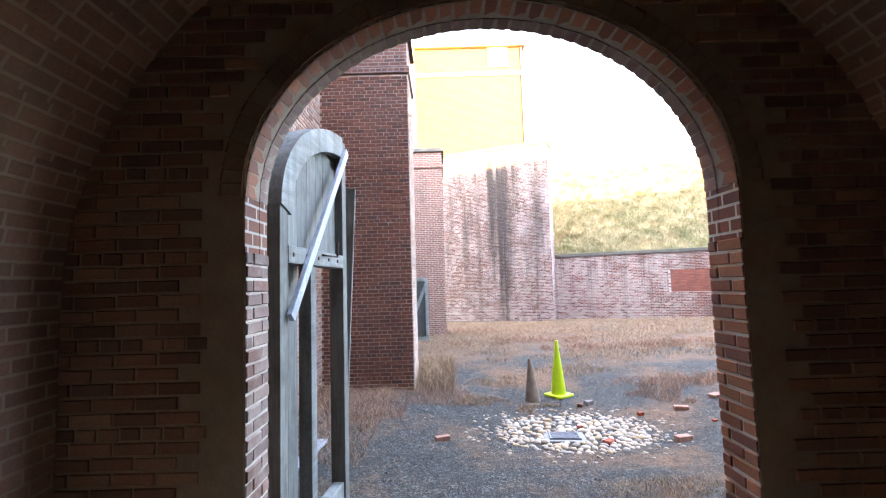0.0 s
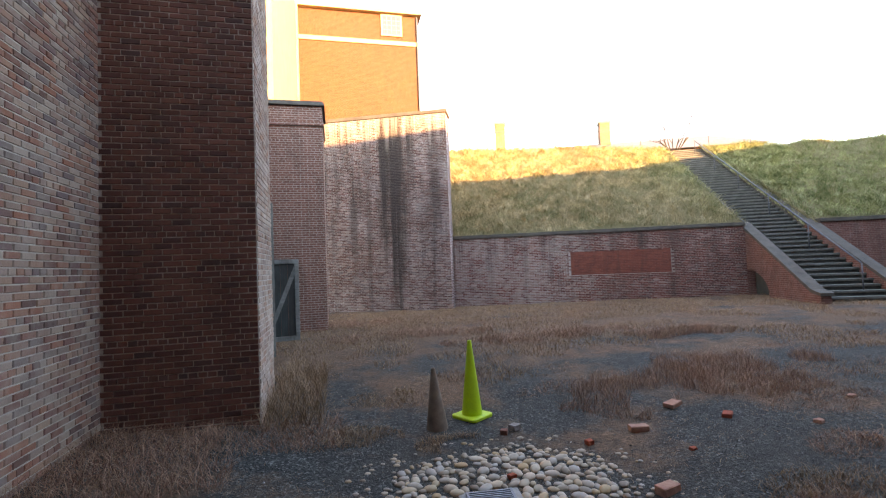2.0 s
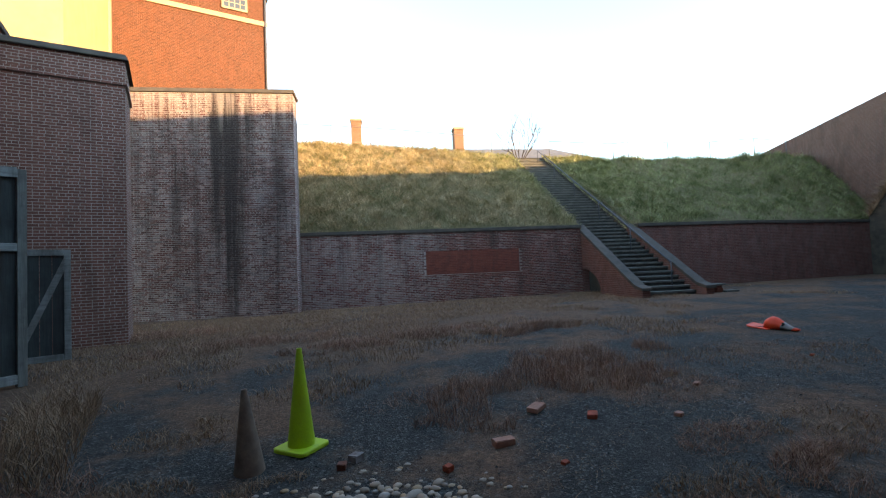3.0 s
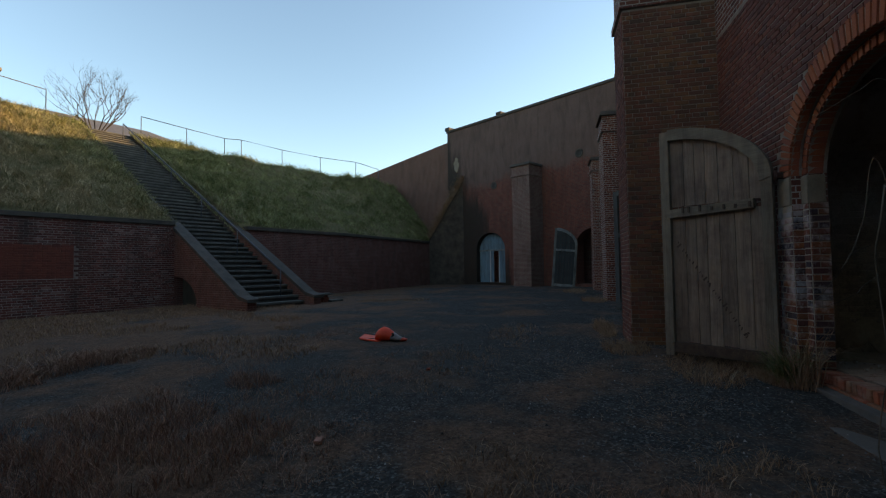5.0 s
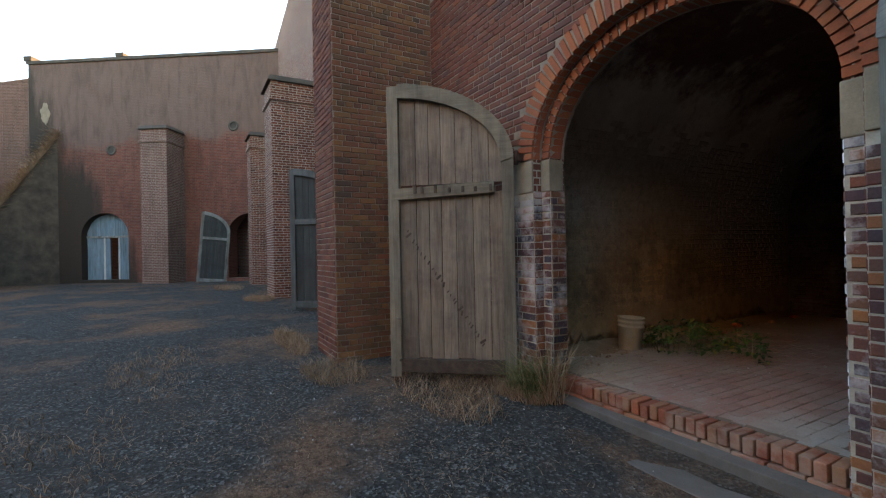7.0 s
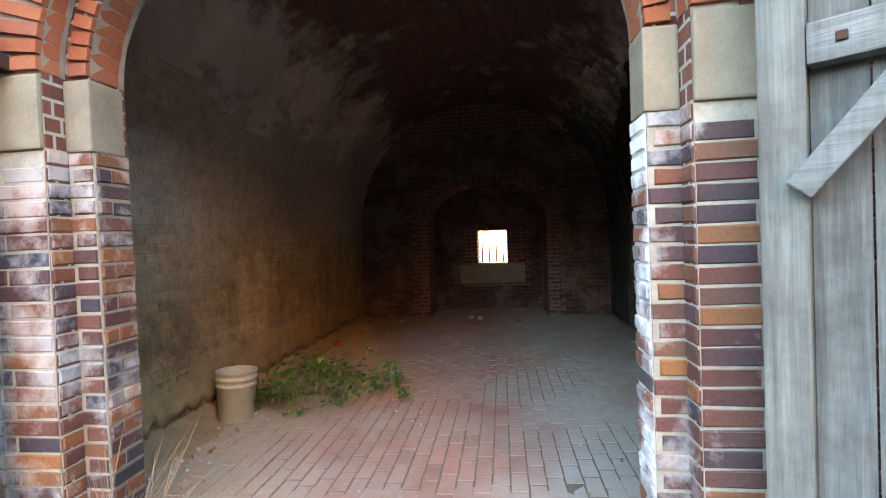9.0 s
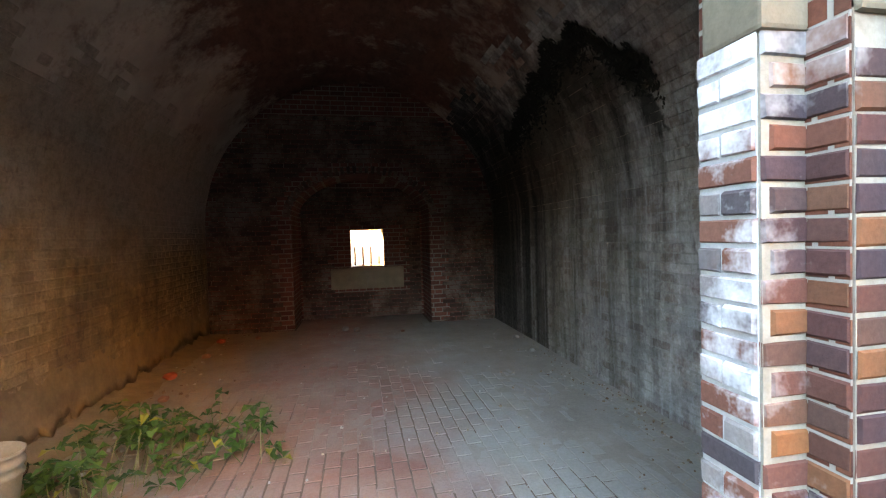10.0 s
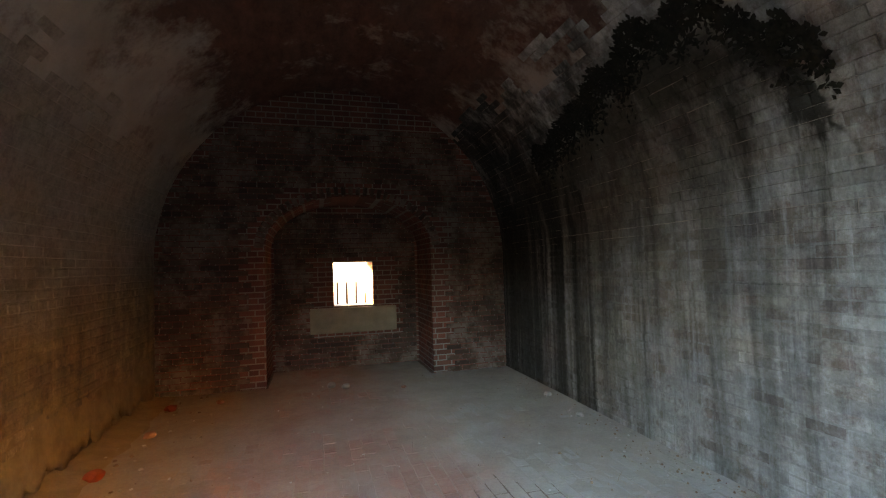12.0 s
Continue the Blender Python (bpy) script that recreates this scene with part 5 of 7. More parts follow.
# cobbles round the drain
def cobbles():
    rng = random.Random(5)
    ob = thing("cobble_bed", pose(1.8, 6.85, -0.68), "bed of rounded pale cobbles round an iron drain grate", "cobbles")
    meshes = []
    for k in range(8):
        bm = bmesh.new()
        bmesh.ops.create_icosphere(bm, subdivisions=2, radius=1.0)
        for v in bm.verts:
            v.co *= 1 + 0.16 * noise.noise(v.co * 1.1 + Vector((k * 7, 0, 0)))
        for f in bm.faces:
            f.smooth = True
        me = bpy.data.meshes.new("cobble")
        bm.to_mesh(me)
        bm.free()
        me.materials.append(M_COBBLE)
        meshes.append(me)
    spots = []
    tries = 0
    while len(spots) < 300 and tries < 30000:
        tries += 1
        a, q = rng.uniform(0, 2 * math.pi), math.sqrt(rng.uniform(0, 1))
        x, y = 1.85 + 1.18 * q * math.cos(a), 6.84 + 0.86 * q * math.sin(a)
        r = rng.uniform(0.036, 0.068) * (1.0 if q < 0.8 else 0.72)
        if abs(x - 1.62) < 0.30 and abs(y - 6.62) < 0.22:
            continue
        if q > 0.85 and rng.random() < 0.5:
            continue
        if any((x - u) ** 2 + ((y - v) * 1.1) ** 2 < (0.76 * (r + s)) ** 2 for u, v, s in spots):
            continue
        spots.append((x, y, r))
        st = new("cobble", meshes[rng.randrange(8)])
        st.parent = ob
        st.matrix_local = Matrix.Translation((x - 1.8, y - 6.85, gz(x, y) + 0.68 + r * 0.12)) @ Euler((0, 0, rng.uniform(0, 6.28))).to_matrix().to_4x4() @ Matrix.Diagonal((r * rng.uniform(1.05, 1.4), r * rng.uniform(0.75, 1.0), r * rng.uniform(0.5, 0.62), 1))
    # the loose pebbles around
    verts, faces = [], []
    base = meshes[0]
    co = [v.co.copy() for v in base.vertices]
    fc = [tuple(p.vertices) for p in base.polygons]
    for _ in range(170):
        a, q = rng.uniform(0, 2 * math.pi), rng.uniform(0.75, 1.35)
        x, y = 1.8 + 1.2 * q * math.cos(a), 6.8 + 0.9 * q * math.sin(a)
        r = rng.uniform(0.014, 0.03)
        k = len(verts)
        verts += [(x - 1.8 + c.x * r * 1.3, y - 6.85 + c.y * r, gz(x, y) + 0.68 + c.z * r * 0.6) for c in co]
        faces += [tuple(k + i for i in f) for f in fc]
    st = link_mesh("pebble", data_mesh("pebble", verts, faces, M_COBBLE, True), None, ob)
    st["kind"] = "stuff"
    g = thing("drain_grate", pose(1.62, 6.62, gz(1.62, 6.62) + 0.012, 0, 0, -6), "square iron drain grate set in concrete", "drain")
    part("surround", box(-0.28, 0.28, -0.2, 0.2, -0.06, 0.004, 0.01), M_CONC, g, "rough concrete surround")
    for i in range(9):
        y = -0.13 + i * 0.0325
        part("bar", box(-0.19, 0.19, y - 0.008, y + 0.008, 0.006, 0.028, 0.003), M_GRATE, g)
    for x in (-0.2, 0.2):
        part("edge", box(x - 0.012, x + 0.012, -0.15, 0.15, 0.006, 0.03, 0.003), M_GRATE, g)


M_COBBLE = Mat("cobble_stone", 0.6)
M_COBBLE = M_COBBLE.color(M_COBBLE.mix(0.4, M_COBBLE.ramp(M_COBBLE.random(), [(0.0, (0.18, 0.135, 0.105)), (0.3, (0.36, 0.275, 0.20)), (0.6, (0.30, 0.265, 0.235)), (0.8, (0.36, 0.235, 0.125)), (1.0, (0.46, 0.385, 0.315))]), M_COBBLE.ramp(M_COBBLE.noise(25, 5), [(0.3, (0.5, 0.5, 0.5)), (0.7, (1, 1, 1))]), "MULTIPLY"))
M_CONC = plain_material("rough_concrete", (0.30, 0.29, 0.28), (0.20, 0.19, 0.18), 10)
M_GRATE = plain_material("grey_iron_grate", (0.20, 0.22, 0.25), (0.12, 0.13, 0.15), 15, 0.5, 0.2, 0.6)
cobbles()


# ---- dry grass, weeds ----
def blades(spots, seed, bend=0.5):
    """Grass blades: spots are (x, y, z, height, width, spread); three quads each, tapering."""
    rng = random.Random(seed)
    verts, faces = [], []
    for x, y, z, h, w, sp in spots:
        a, b = rng.uniform(0, 6.283), rng.uniform(0, 6.283)
        dx, dy = math.cos(a) * sp * h, math.sin(a) * sp * h
        ox, oy = math.cos(b) * w / 2, math.sin(b) * w / 2
        k = len(verts)
        for t, s in ((0.0, 1.0), (0.5, 0.8), (1.0, 0.15)):
            cx, cy, cz = x + dx * t * t, y + dy * t * t, z + h * t * (1 - bend * sp * t * 0.5)
            verts += [(cx - ox * s, cy - oy * s, cz), (cx + ox * s, cy + oy * s, cz)]
        faces += [(k, k + 1, k + 3, k + 2), (k + 2, k + 3, k + 5, k + 4)]
    return verts, faces


def grass_mat(name, stops, rough=0.8, green_from=None, tussock=False):
    m = Mat(name, rough, spec=0.15)
    pick = m.math("FRACT", m.math("MULTIPLY", m.random(), 7.31))
    if tussock:
        # whole tussocks are green or bleached
        pick = m.math("ADD", m.math("MULTIPLY", pick, 0.45), m.ramp(m.noise(1.5, 4, 0.6), [(0.36, 0.0), (0.66, 0.62)]))
    c = m.ramp(pick, stops)
    c = m.mix(m.ramp(m.noise(0.8, 4), [(0.35, 0.0), (0.7, 0.55)]), c, m.mix(0.5, c, (0.05, 0.04, 0.02)))
    if green_from is not None:
        east = m.ramp(m.math("MULTIPLY", m.xyz()[0], 1 / 40), [((green_from - 2) / 40, 0.0), ((green_from + 3) / 40, 1.0)])
        c = m.mix(east, c, m.mix(0.8, c, (0.72, 1.0, 0.76), "MULTIPLY"))
    return m.color(c)


M_STRAW = grass_mat("dry_straw", [(0.0, (0.19, 0.108, 0.066)), (0.5, (0.31, 0.19, 0.12)), (1.0, (0.43, 0.29, 0.19))])
M_BROWNWEED = grass_mat("brown_weed", [(0.0, (0.17, 0.08, 0.055)), (0.6, (0.34, 0.185, 0.13)), (1.0, (0.48, 0.31, 0.22))])
M_TURF = grass_mat("rampart_turf", [(0.0, (0.10, 0.10, 0.045)), (0.3, (0.20, 0.175, 0.085)), (0.6, (0.40, 0.31, 0.18)), (1.0, (0.60, 0.46, 0.29))], green_from=17.5, tussock=True)
M_GREEN = grass_mat("green_blade", [(0.0, (0.05, 0.09, 0.025)), (0.6, (0.13, 0.15, 0.06)), (1.0, (0.33, 0.27, 0.15))])


def stuff(name, verts, faces, mat, label, category):
    ob = link_mesh(name, data_mesh(name, verts, faces, mat), None)
    return tagged(ob, label, category, kind="stuff")


def field(name, seed, n, place, h, w, sp, mat, label):
    rng = random.Random(seed)
    spots = []
    while len(spots) < n:
        p = place(rng)
        if p is None:
            continue
        x, y = p[:2]
        k = p[2] if len(p) > 2 else 1.0
        spots.append((x, y, gz(x, y) - 0.01, rng.uniform(*h) * k, rng.uniform(*w), rng.uniform(*sp)))
    v, f = blades(spots, seed)
    return stuff(name, v, f, mat, label, "grass")


def clump_noise(x, y, s=0.55, o=0.0):
    return noise.noise((x * s, y * s, o)) + 0.5 * noise.noise((x * s * 2.7, y * s * 2.7, o + 4))


def in_yard(x, y):
    return -2.2 < x < 30 and y > 3.2 and (y < 22.6 - 0.41 * (x - 5.25) if x > 4.6 else y < 23.6 - 0.41 * x) and y < 19.5 - 0.35 * (x - 14) + (6 if x < 14 else 0)


def far_band(rng):
    x, y = rng.uniform(-1.8, 28), rng.uniform(9, 22.5)
    if not in_yard(x, y) or clump_noise(x, y, 0.45, 2) + (y - 12) * 0.08 - max(0, x - 12) * 0.05 < 0.05:
        return None
    return x, y


def mid_mound(rng):
    a, q = rng.uniform(0, 6.283), math.sqrt(rng.random())
    x, y = 5.9 + 2.9 * q * math.cos(a), 8.75 + 1.55 * q * math.sin(a)
    if q > 0.45 + 0.5 * (clump_noise(x, y, 0.9, 1) + 0.5) or clump_noise(x, y, 2.2, 6) < -0.35:
        return None
    return x, y, 1.05 - 0.6 * q


def near_patch(rng):
    cx, cy, rx, ry = rng.choice([(4.2, 5.75, 0.6, 0.35), (5.9, 5.7, 0.8, 0.45), (2.2, 4.7, 0.9, 0.35), (0.6, 8.3, 0.5, 0.3), (1.6, 7.95, 0.45, 0.25), (6.2, 4.0, 0.8, 0.4), (7.4, 7.9, 1.5, 0.8), (9.3, 6.6, 1.5, 0.6), (1.0, 9.6, 0.6, 0.4), (3.0, 10.3, 1.5, 0.5), (12, 6.0, 1.4, 0.5)])
    a, q = rng.uniform(0, 6.283), math.sqrt(rng.random())
    x, y = cx + rx * q * math.cos(a), cy + ry * q * math.sin(a)
    return (x, y, 1.1 - 0.6 * q) if clump_noise(x, y, 1.6, 9) > -0.15 else None


def foot_west(rng):
    if rng.random() < 0.55:
        x, y = rng.uniform(-2.35, 0.4), rng.uniform(7.2, 8.9)
    else:
        x, y = rng.uniform(-2.35, -1.0), rng.uniform(5.2, 8.9)
    if -0.4 + (8.9 - y) * -0.5 < x and y < 8.0 and x > -0.7:
        return None
    return x, y, 0.55 + 0.6 * rng.random()


def foot_west2(rng):
    return rng.uniform(-0.62, 0.15), rng.uniform(8.7, 11.5), 0.9


def by_butt(rng):
    cx, cy, rx, ry = rng.choice([(10.6, 4.2, 0.55, 0.35), (9.7, 3.0, 0.7, 0.4), (9.3, 3.5, 0.9, 0.35), (8.9, 2.85, 0.35, 0.18), (19.0, 3.9, 0.8, 0.4), (12.6, 4.3, 1.0, 0.2), (24, 4.3, 1.2, 0.5)])
    a, q = rng.uniform(0, 6.283), math.sqrt(rng.random())
    x, y = cx + rx * q * math.cos(a), cy + ry * q * math.sin(a)
    return (x, y) if not (11.05 < x < 12.35 and y < 4.03) and y > 2.66 else None


field("dry_grass", 1, 46000, far_band, (0.04, 0.15), (0.006, 0.013), (0.3, 1.2), M_STRAW, "dry straw-brown grass over the far courtyard")
field("brown_weeds", 2, 9000, mid_mound, (0.08, 0.32), (0.003, 0.006), (0.3, 1.1), M_BROWNWEED, "low mound of dry reddish-brown weeds")
field("dry_grass", 3, 9000, near_patch, (0.04, 0.16), (0.003, 0.008), (0.4, 1.3), M_STRAW, "thin patches of dry grass on the gravel")
def path_weeds(rng):
    cx, cy, rx, ry = rng.choice([(5.45, 5.05, 0.75, 0.42), (5.2, 5.45, 0.5, 0.3), (4.05, 5.5, 0.5, 0.28), (5.6, 4.5, 0.6, 0.3)])
    a, q = rng.uniform(0, 6.283), math.sqrt(rng.random())
    x, y = cx + rx * q * math.cos(a), cy + ry * q * math.sin(a)
    return (x, y, 1.1 - 0.7 * q) if clump_noise(x, y, 2.0, 3) > -0.25 else None


def far_weeds(rng):
    cx, cy, rx, ry = rng.choice([(2.3, 15.0, 2.6, 0.8), (5.2, 13.2, 2.6, 0.7), (0.8, 18.5, 1.8, 0.8), (8.0, 12.0, 1.6, 0.6)])
    a, q = rng.uniform(0, 6.283), math.sqrt(rng.random())
    x, y = cx + rx * q * math.cos(a), cy + ry * q * math.sin(a)
    return (x, y, 1.1 - 0.6 * q) if clump_noise(x, y, 1.3, 5) > -0.1 else None


field("brown_weeds", 7, 5200, path_weeds, (0.08, 0.26), (0.002, 0.005), (0.4, 1.4), M_BROWNWEED, "tangled low brown weeds on the gravel")
field("brown_weeds", 8, 9000, far_weeds, (0.10, 0.36), (0.005, 0.010), (0.4, 1.3), M_BROWNWEED, "drifts of dry reddish-brown weeds")
field("brown_weeds", 4, 8500, foot_west, (0.06, 0.27), (0.003, 0.007), (0.5, 1.7), M_BROWNWEED, "tangled dry brown weeds at the wall's foot")
field("brown_weeds", 5, 1800, foot_west2, (0.18, 0.5), (0.004, 0.009), (0.3, 1.0), M_STRAW, "dry weeds beside the brick buttress")
field("dry_grass", 6, 6000, by_butt, (0.06, 0.22), (0.003, 0.008), (0.4, 1.3), M_STRAW, "dry grass at the foot of the wall")


def weed_drifts(rng):
    cx, cy, rx, ry = rng.choice([(6.3, 7.3, 1.0, 0.5), (7.9, 8.2, 1.3, 0.7), (9.3, 7.3, 1.3, 0.5), (8.6, 9.8, 1.8, 0.8), (11.5, 9.6, 1.6, 0.6), (5.3, 6.2, 0.6, 0.35), (3.9, 9.2, 1.0, 0.4)])
    a, q = rng.uniform(0, 6.283), math.sqrt(rng.random())
    x, y = cx + rx * q * math.cos(a), cy + ry * q * math.sin(a)
    return (x, y, 1.1 - 0.7 * q) if clump_noise(x, y, 1.7, 11) > -0.05 else None


field("brown_weeds", 31, 8000, weed_drifts, (0.03, 0.15), (0.003, 0.006), (0.5, 1.8), M_BROWNWEED, "thin drifts of brown weeds on the gravel")


def gravel_litter():
    """Loose stones and flattened straw on the gravel round the path."""
    rng = random.Random(33)
    verts, faces = [], []
    while len(verts) < 26000:
        x, y = rng.uniform(-1.5, 12), 3.0 + abs(rng.gauss(0, 3.0))
        if not in_yard(x, y) and y > 3.25 or (x > 10.9 and y < 4.2):
            continue
        r, a, k = rng.choice((0.005, 0.006, 0.008, 0.011, 0.016)), rng.uniform(0, 6.28), len(verts)
        z = gz(x, y) - r * 0.3
        verts += [(x + r * math.cos(a + q) * rng.uniform(0.7, 1.3), y + r * math.sin(a + q) * rng.uniform(0.7, 1.3), z) for q in (0, 2.1, 4.2)] + [(x, y, z + r * rng.uniform(0.8, 1.3))]
        faces += [(k, k + 1, k + 3), (k + 1, k + 2, k + 3), (k + 2, k, k + 3)]
    stuff("gravel_stones", verts, faces, M_STONELET, "loose grey stones on the gravel", "gravel")
    spots = []
    while len(spots) < 15000:
        x, y = rng.uniform(-1.5, 13), 2.9 + abs(rng.gauss(0, 3.6))
        if (not in_yard(x, y) and y > 3.25) or (x > 10.9 and y < 4.2) or clump_noise(x, y, 0.8, 17) + rng.uniform(-0.5, 0.3) < 0:
            continue
        spots.append((x, y, gz(x, y) + 0.004, rng.uniform(0.012, 0.03), rng.uniform(0.002, 0.0045), rng.uniform(2.0, 5.0)))
    v, f = blades(spots, 35, 0.2)
    stuff("straw_litter", v, f, M_STRAW, "flattened bits of dry straw on the gravel", "grass")


M_STONELET = grass_mat("loose_stone", [(0.0, (0.03, 0.033, 0.034)), (0.5, (0.09, 0.095, 0.096)), (0.85, (0.17, 0.17, 0.165)), (1.0, (0.42, 0.40, 0.38))], 0.85)
gravel_litter()


def rampart_turf():
    """Tussocks of long grass hanging down the slope, with short turf between."""
    rng = random.Random(9)
    spots = []
    for key, n in (("rampart_west", 2600), ("rampart_middle", 1050), ("rampart_east", 1500)):
        run = SLOPES[key]
        for _ in range(n):
            f, s0 = rng.random(), rng.uniform(0, RUN + 1.0)
            size = rng.uniform(0.10, 0.34)
            edge = 1.25 if s0 < 0.5 or s0 > RUN - 0.4 else 1.0
            tall = rng.choice((0.12, 0.2, 0.26, 0.34, 0.42)) * edge
            length = (run[1] - run[0]).length
            for _b in range(22):
                g, s1 = f + rng.gauss(0, size) / length, s0 + rng.gauss(0, size)
                if not (0 <= g <= 1 and s1 > 0.0):
                    continue
                p = slope_point(*run, g, s1)
                spots.append((p.x, p.y, p.z - 0.03, rng.uniform(0.5, 1.1) * tall, rng.uniform(0.014, 0.034), rng.uniform(0.5, 1.6)))
    foot = RET_B - N1 * 4.05
    for _ in range(3400):
        t, side = rng.uniform(4.2, 14.6), rng.choice((0.0, STAIR_W - 0.3))
        p = foot + U1 * (side + rng.uniform(-0.1, 0.36)) + N1 * t
        spots.append((p.x, p.y, -0.22 + 0.574 * t + 0.30, rng.uniform(0.1, 0.3), rng.uniform(0.015, 0.035), rng.uniform(0.5, 1.4)))
    v, f = blades(spots, 9)
    stuff("rampart_turf", v, f, M_TURF, "shaggy green and straw-coloured turf on the rampart", "grass")
    spots = []
    d = WING_F - RET_E
    for _ in range(3500):
        f = rng.random()
        p = RET_E.lerp(WING_F, f) + Vector((d.y, -d.x, 0)).normalized() * -rng.uniform(-0.1, 0.5)
        spots.append((p.x, p.y, 3.0 + 4.1 * f - rng.uniform(0.0, 0.12), rng.uniform(0.15, 0.55), rng.uniform(0.015, 0.04), rng.uniform(0.5, 1.6)))
    v, f = blades(spots, 19)
    stuff("dry_grass", v, f, M_STRAW, "dry straw grass hanging over the dark wing wall", "grass")


rampart_turf()


def grass_tuft(x, y, n, h, label, mat, seed):
    rng = random.Random(seed)
    spots = []
    for _ in range(n):
        a, q = rng.uniform(0, 6.283), 0.12 * math.sqrt(rng.random())
        spots.append((q * math.cos(a), q * math.sin(a), -0.01, rng.uniform(0.4, 1.0) * h, rng.uniform(0.004, 0.009), rng.uniform(0.2, 1.0)))
    v, f = blades(spots, seed, 0.9)
    ob = link_mesh("grass_tuft", data_mesh("grass_tuft", v, f, mat), None)
    ob.location = (x, y, gz(x, y))
    return tagged(ob, label, "grass", kind="")


grass_tuft(8.80, 2.78, 420, 0.62, "long green and straw-coloured grass tuft against the gateway jamb", M_GREEN, 3)
grass_tuft(8.62, 2.70, 140, 1.0, "tall dry grass stalks against the gateway jamb", M_STRAW, 4)
grass_tuft(8.95, 2.80, 200, 0.5, "green grass tuft against the gateway jamb", M_GREEN, 6)


# bare twigs hanging before the second gateway and on the ground
def twig(name, pts, r, label, m=None):
    ob = part(name, tube(pts, r, 5, r * 0.4), M_TWIG)
    return tagged(ob, label, "twig")


M_TWIG = plain_material("dry_twig", (0.16, 0.125, 0.09), (0.10, 0.075, 0.055), 20)


# canes: across and up, thickness at the root
TWIGS = (
    (((3.66, 1.39), (3.69, 1.2), (3.69, 1.06), (3.67, 0.91), (3.64, 0.3), (3.6, -0.42)), 0.006),
    (((3.45, 0.5), (3.64, 1.52), (3.74, 1.22), (3.84, 1.02), (3.97, 0.83), (4.1, 0.72)), 0.003),
    (((3.7, 1.09), (3.77, 1.06), (3.84, 1.03), (3.99, 1.02)), 0.0024),
    (((3.67, 0.94), (3.74, 0.88), (3.8, 0.84), (3.95, 0.78)), 0.0027),
    (((3.42, 0.9), (3.36, 1.7), (3.62, 1.93), (3.75, 1.88), (3.85, 1.82), (3.97, 1.74), (4.04, 1.63)), 0.0027),
)


def dead_shrub(x, y, seed, n, h):
    rng = random.Random(seed)
    ob = thing("dead_shrub", pose(x, y, gz(x, y) - 0.02), "bare pale twigs of a dead shrub by the gate leaf", "shrub")
    for _ in range(n):
        a = rng.uniform(0, 6.283)
        d = Vector((math.cos(a) * 0.14, math.sin(a) * 0.14, 1)).normalized()
        p, pts = Vector((rng.uniform(-0.05, 0.05), rng.uniform(-0.05, 0.05), 0)), []
        for k in range(9):
            pts.append(p.copy())
            p += d * h / 8 * rng.uniform(0.7, 1.1)
            d = (d + Vector((rng.uniform(-1, 1), rng.uniform(-1, 1), rng.uniform(-0.7, 0.3))) * 0.19).normalized()
        part("branch", tube(pts, 0.006, 5, 0.002), M_TWIG, ob)


dead_shrub(5.58, 3.76, 5, 2, 1.2)


def dead_vine():
    """Long bare canes that arch from the foot of the gate leaf and droop before the gateway."""
    ob = thing("dead_vine", pose(5.75, 3.6, gz(5.75, 3.6)), "long bare arching canes of a dead vine by the gate leaf", "vine")
    o = ob.matrix_world.translation
    for pts, r in TWIGS:
        ctrl = [Vector((0.04 * math.sin(5 * k + r * 900), y - o.y, z - o.z)) for k, (y, z) in enumerate(pts)]
        path = []
        for k in range(len(ctrl) - 1):
            p0, p1, p2, p3 = ctrl[max(0, k - 1)], ctrl[k], ctrl[k + 1], ctrl[min(len(ctrl) - 1, k + 2)]
            for q in range(5):
                t = q / 5
                path.append(0.5 * (2 * p1 + (p2 - p0) * t + (2 * p0 - 5 * p1 + 4 * p2 - p3) * t * t + (3 * p1 - p0 - 3 * p2 + p3) * t ** 3))
        path.append(ctrl[-1])
        part("cane", tube(path, r, 6, r * 0.35), M_TWIG, ob)


dead_vine()



# ---- second room ----
def bucket():
    x, y = 9.22, 0.90
    ob = thing("bucket", pose(x, y, FLOOR - 0.008, 2, -3, 20), "dusty pale plastic bucket with a wire handle", "bucket")
    part("body", lathe([(0.0, 0.0), (0.125, 0.0), (0.13, 0.01), (0.148, 0.27), (0.156, 0.275), (0.156, 0.29), (0.149, 0.295), (0.151, 0.32), (0.158, 0.325), (0.158, 0.345), (0.151, 0.35), (0.152, 0.375), (0.160, 0.38), (0.160, 0.395), (0.148, 0.395), (0.128, 0.03), (0.0, 0.03)], 36), M_BUCKET, ob)
    part("handle", tube([(0.162 * math.cos(a), -0.02 - 0.162 * abs(math.sin(a)) * 0.95, 0.31 - 0.16 * math.sin(a)) for a in [math.pi * k / 14 for k in range(15)]], 0.003, 6), M_IRON, ob, "thin wire handle")


M_BUCKET = plain_material("dusty_cream_plastic", (0.42, 0.36, 0.27), (0.30, 0.25, 0.18), 7, 0.6, 0.1)
bucket()


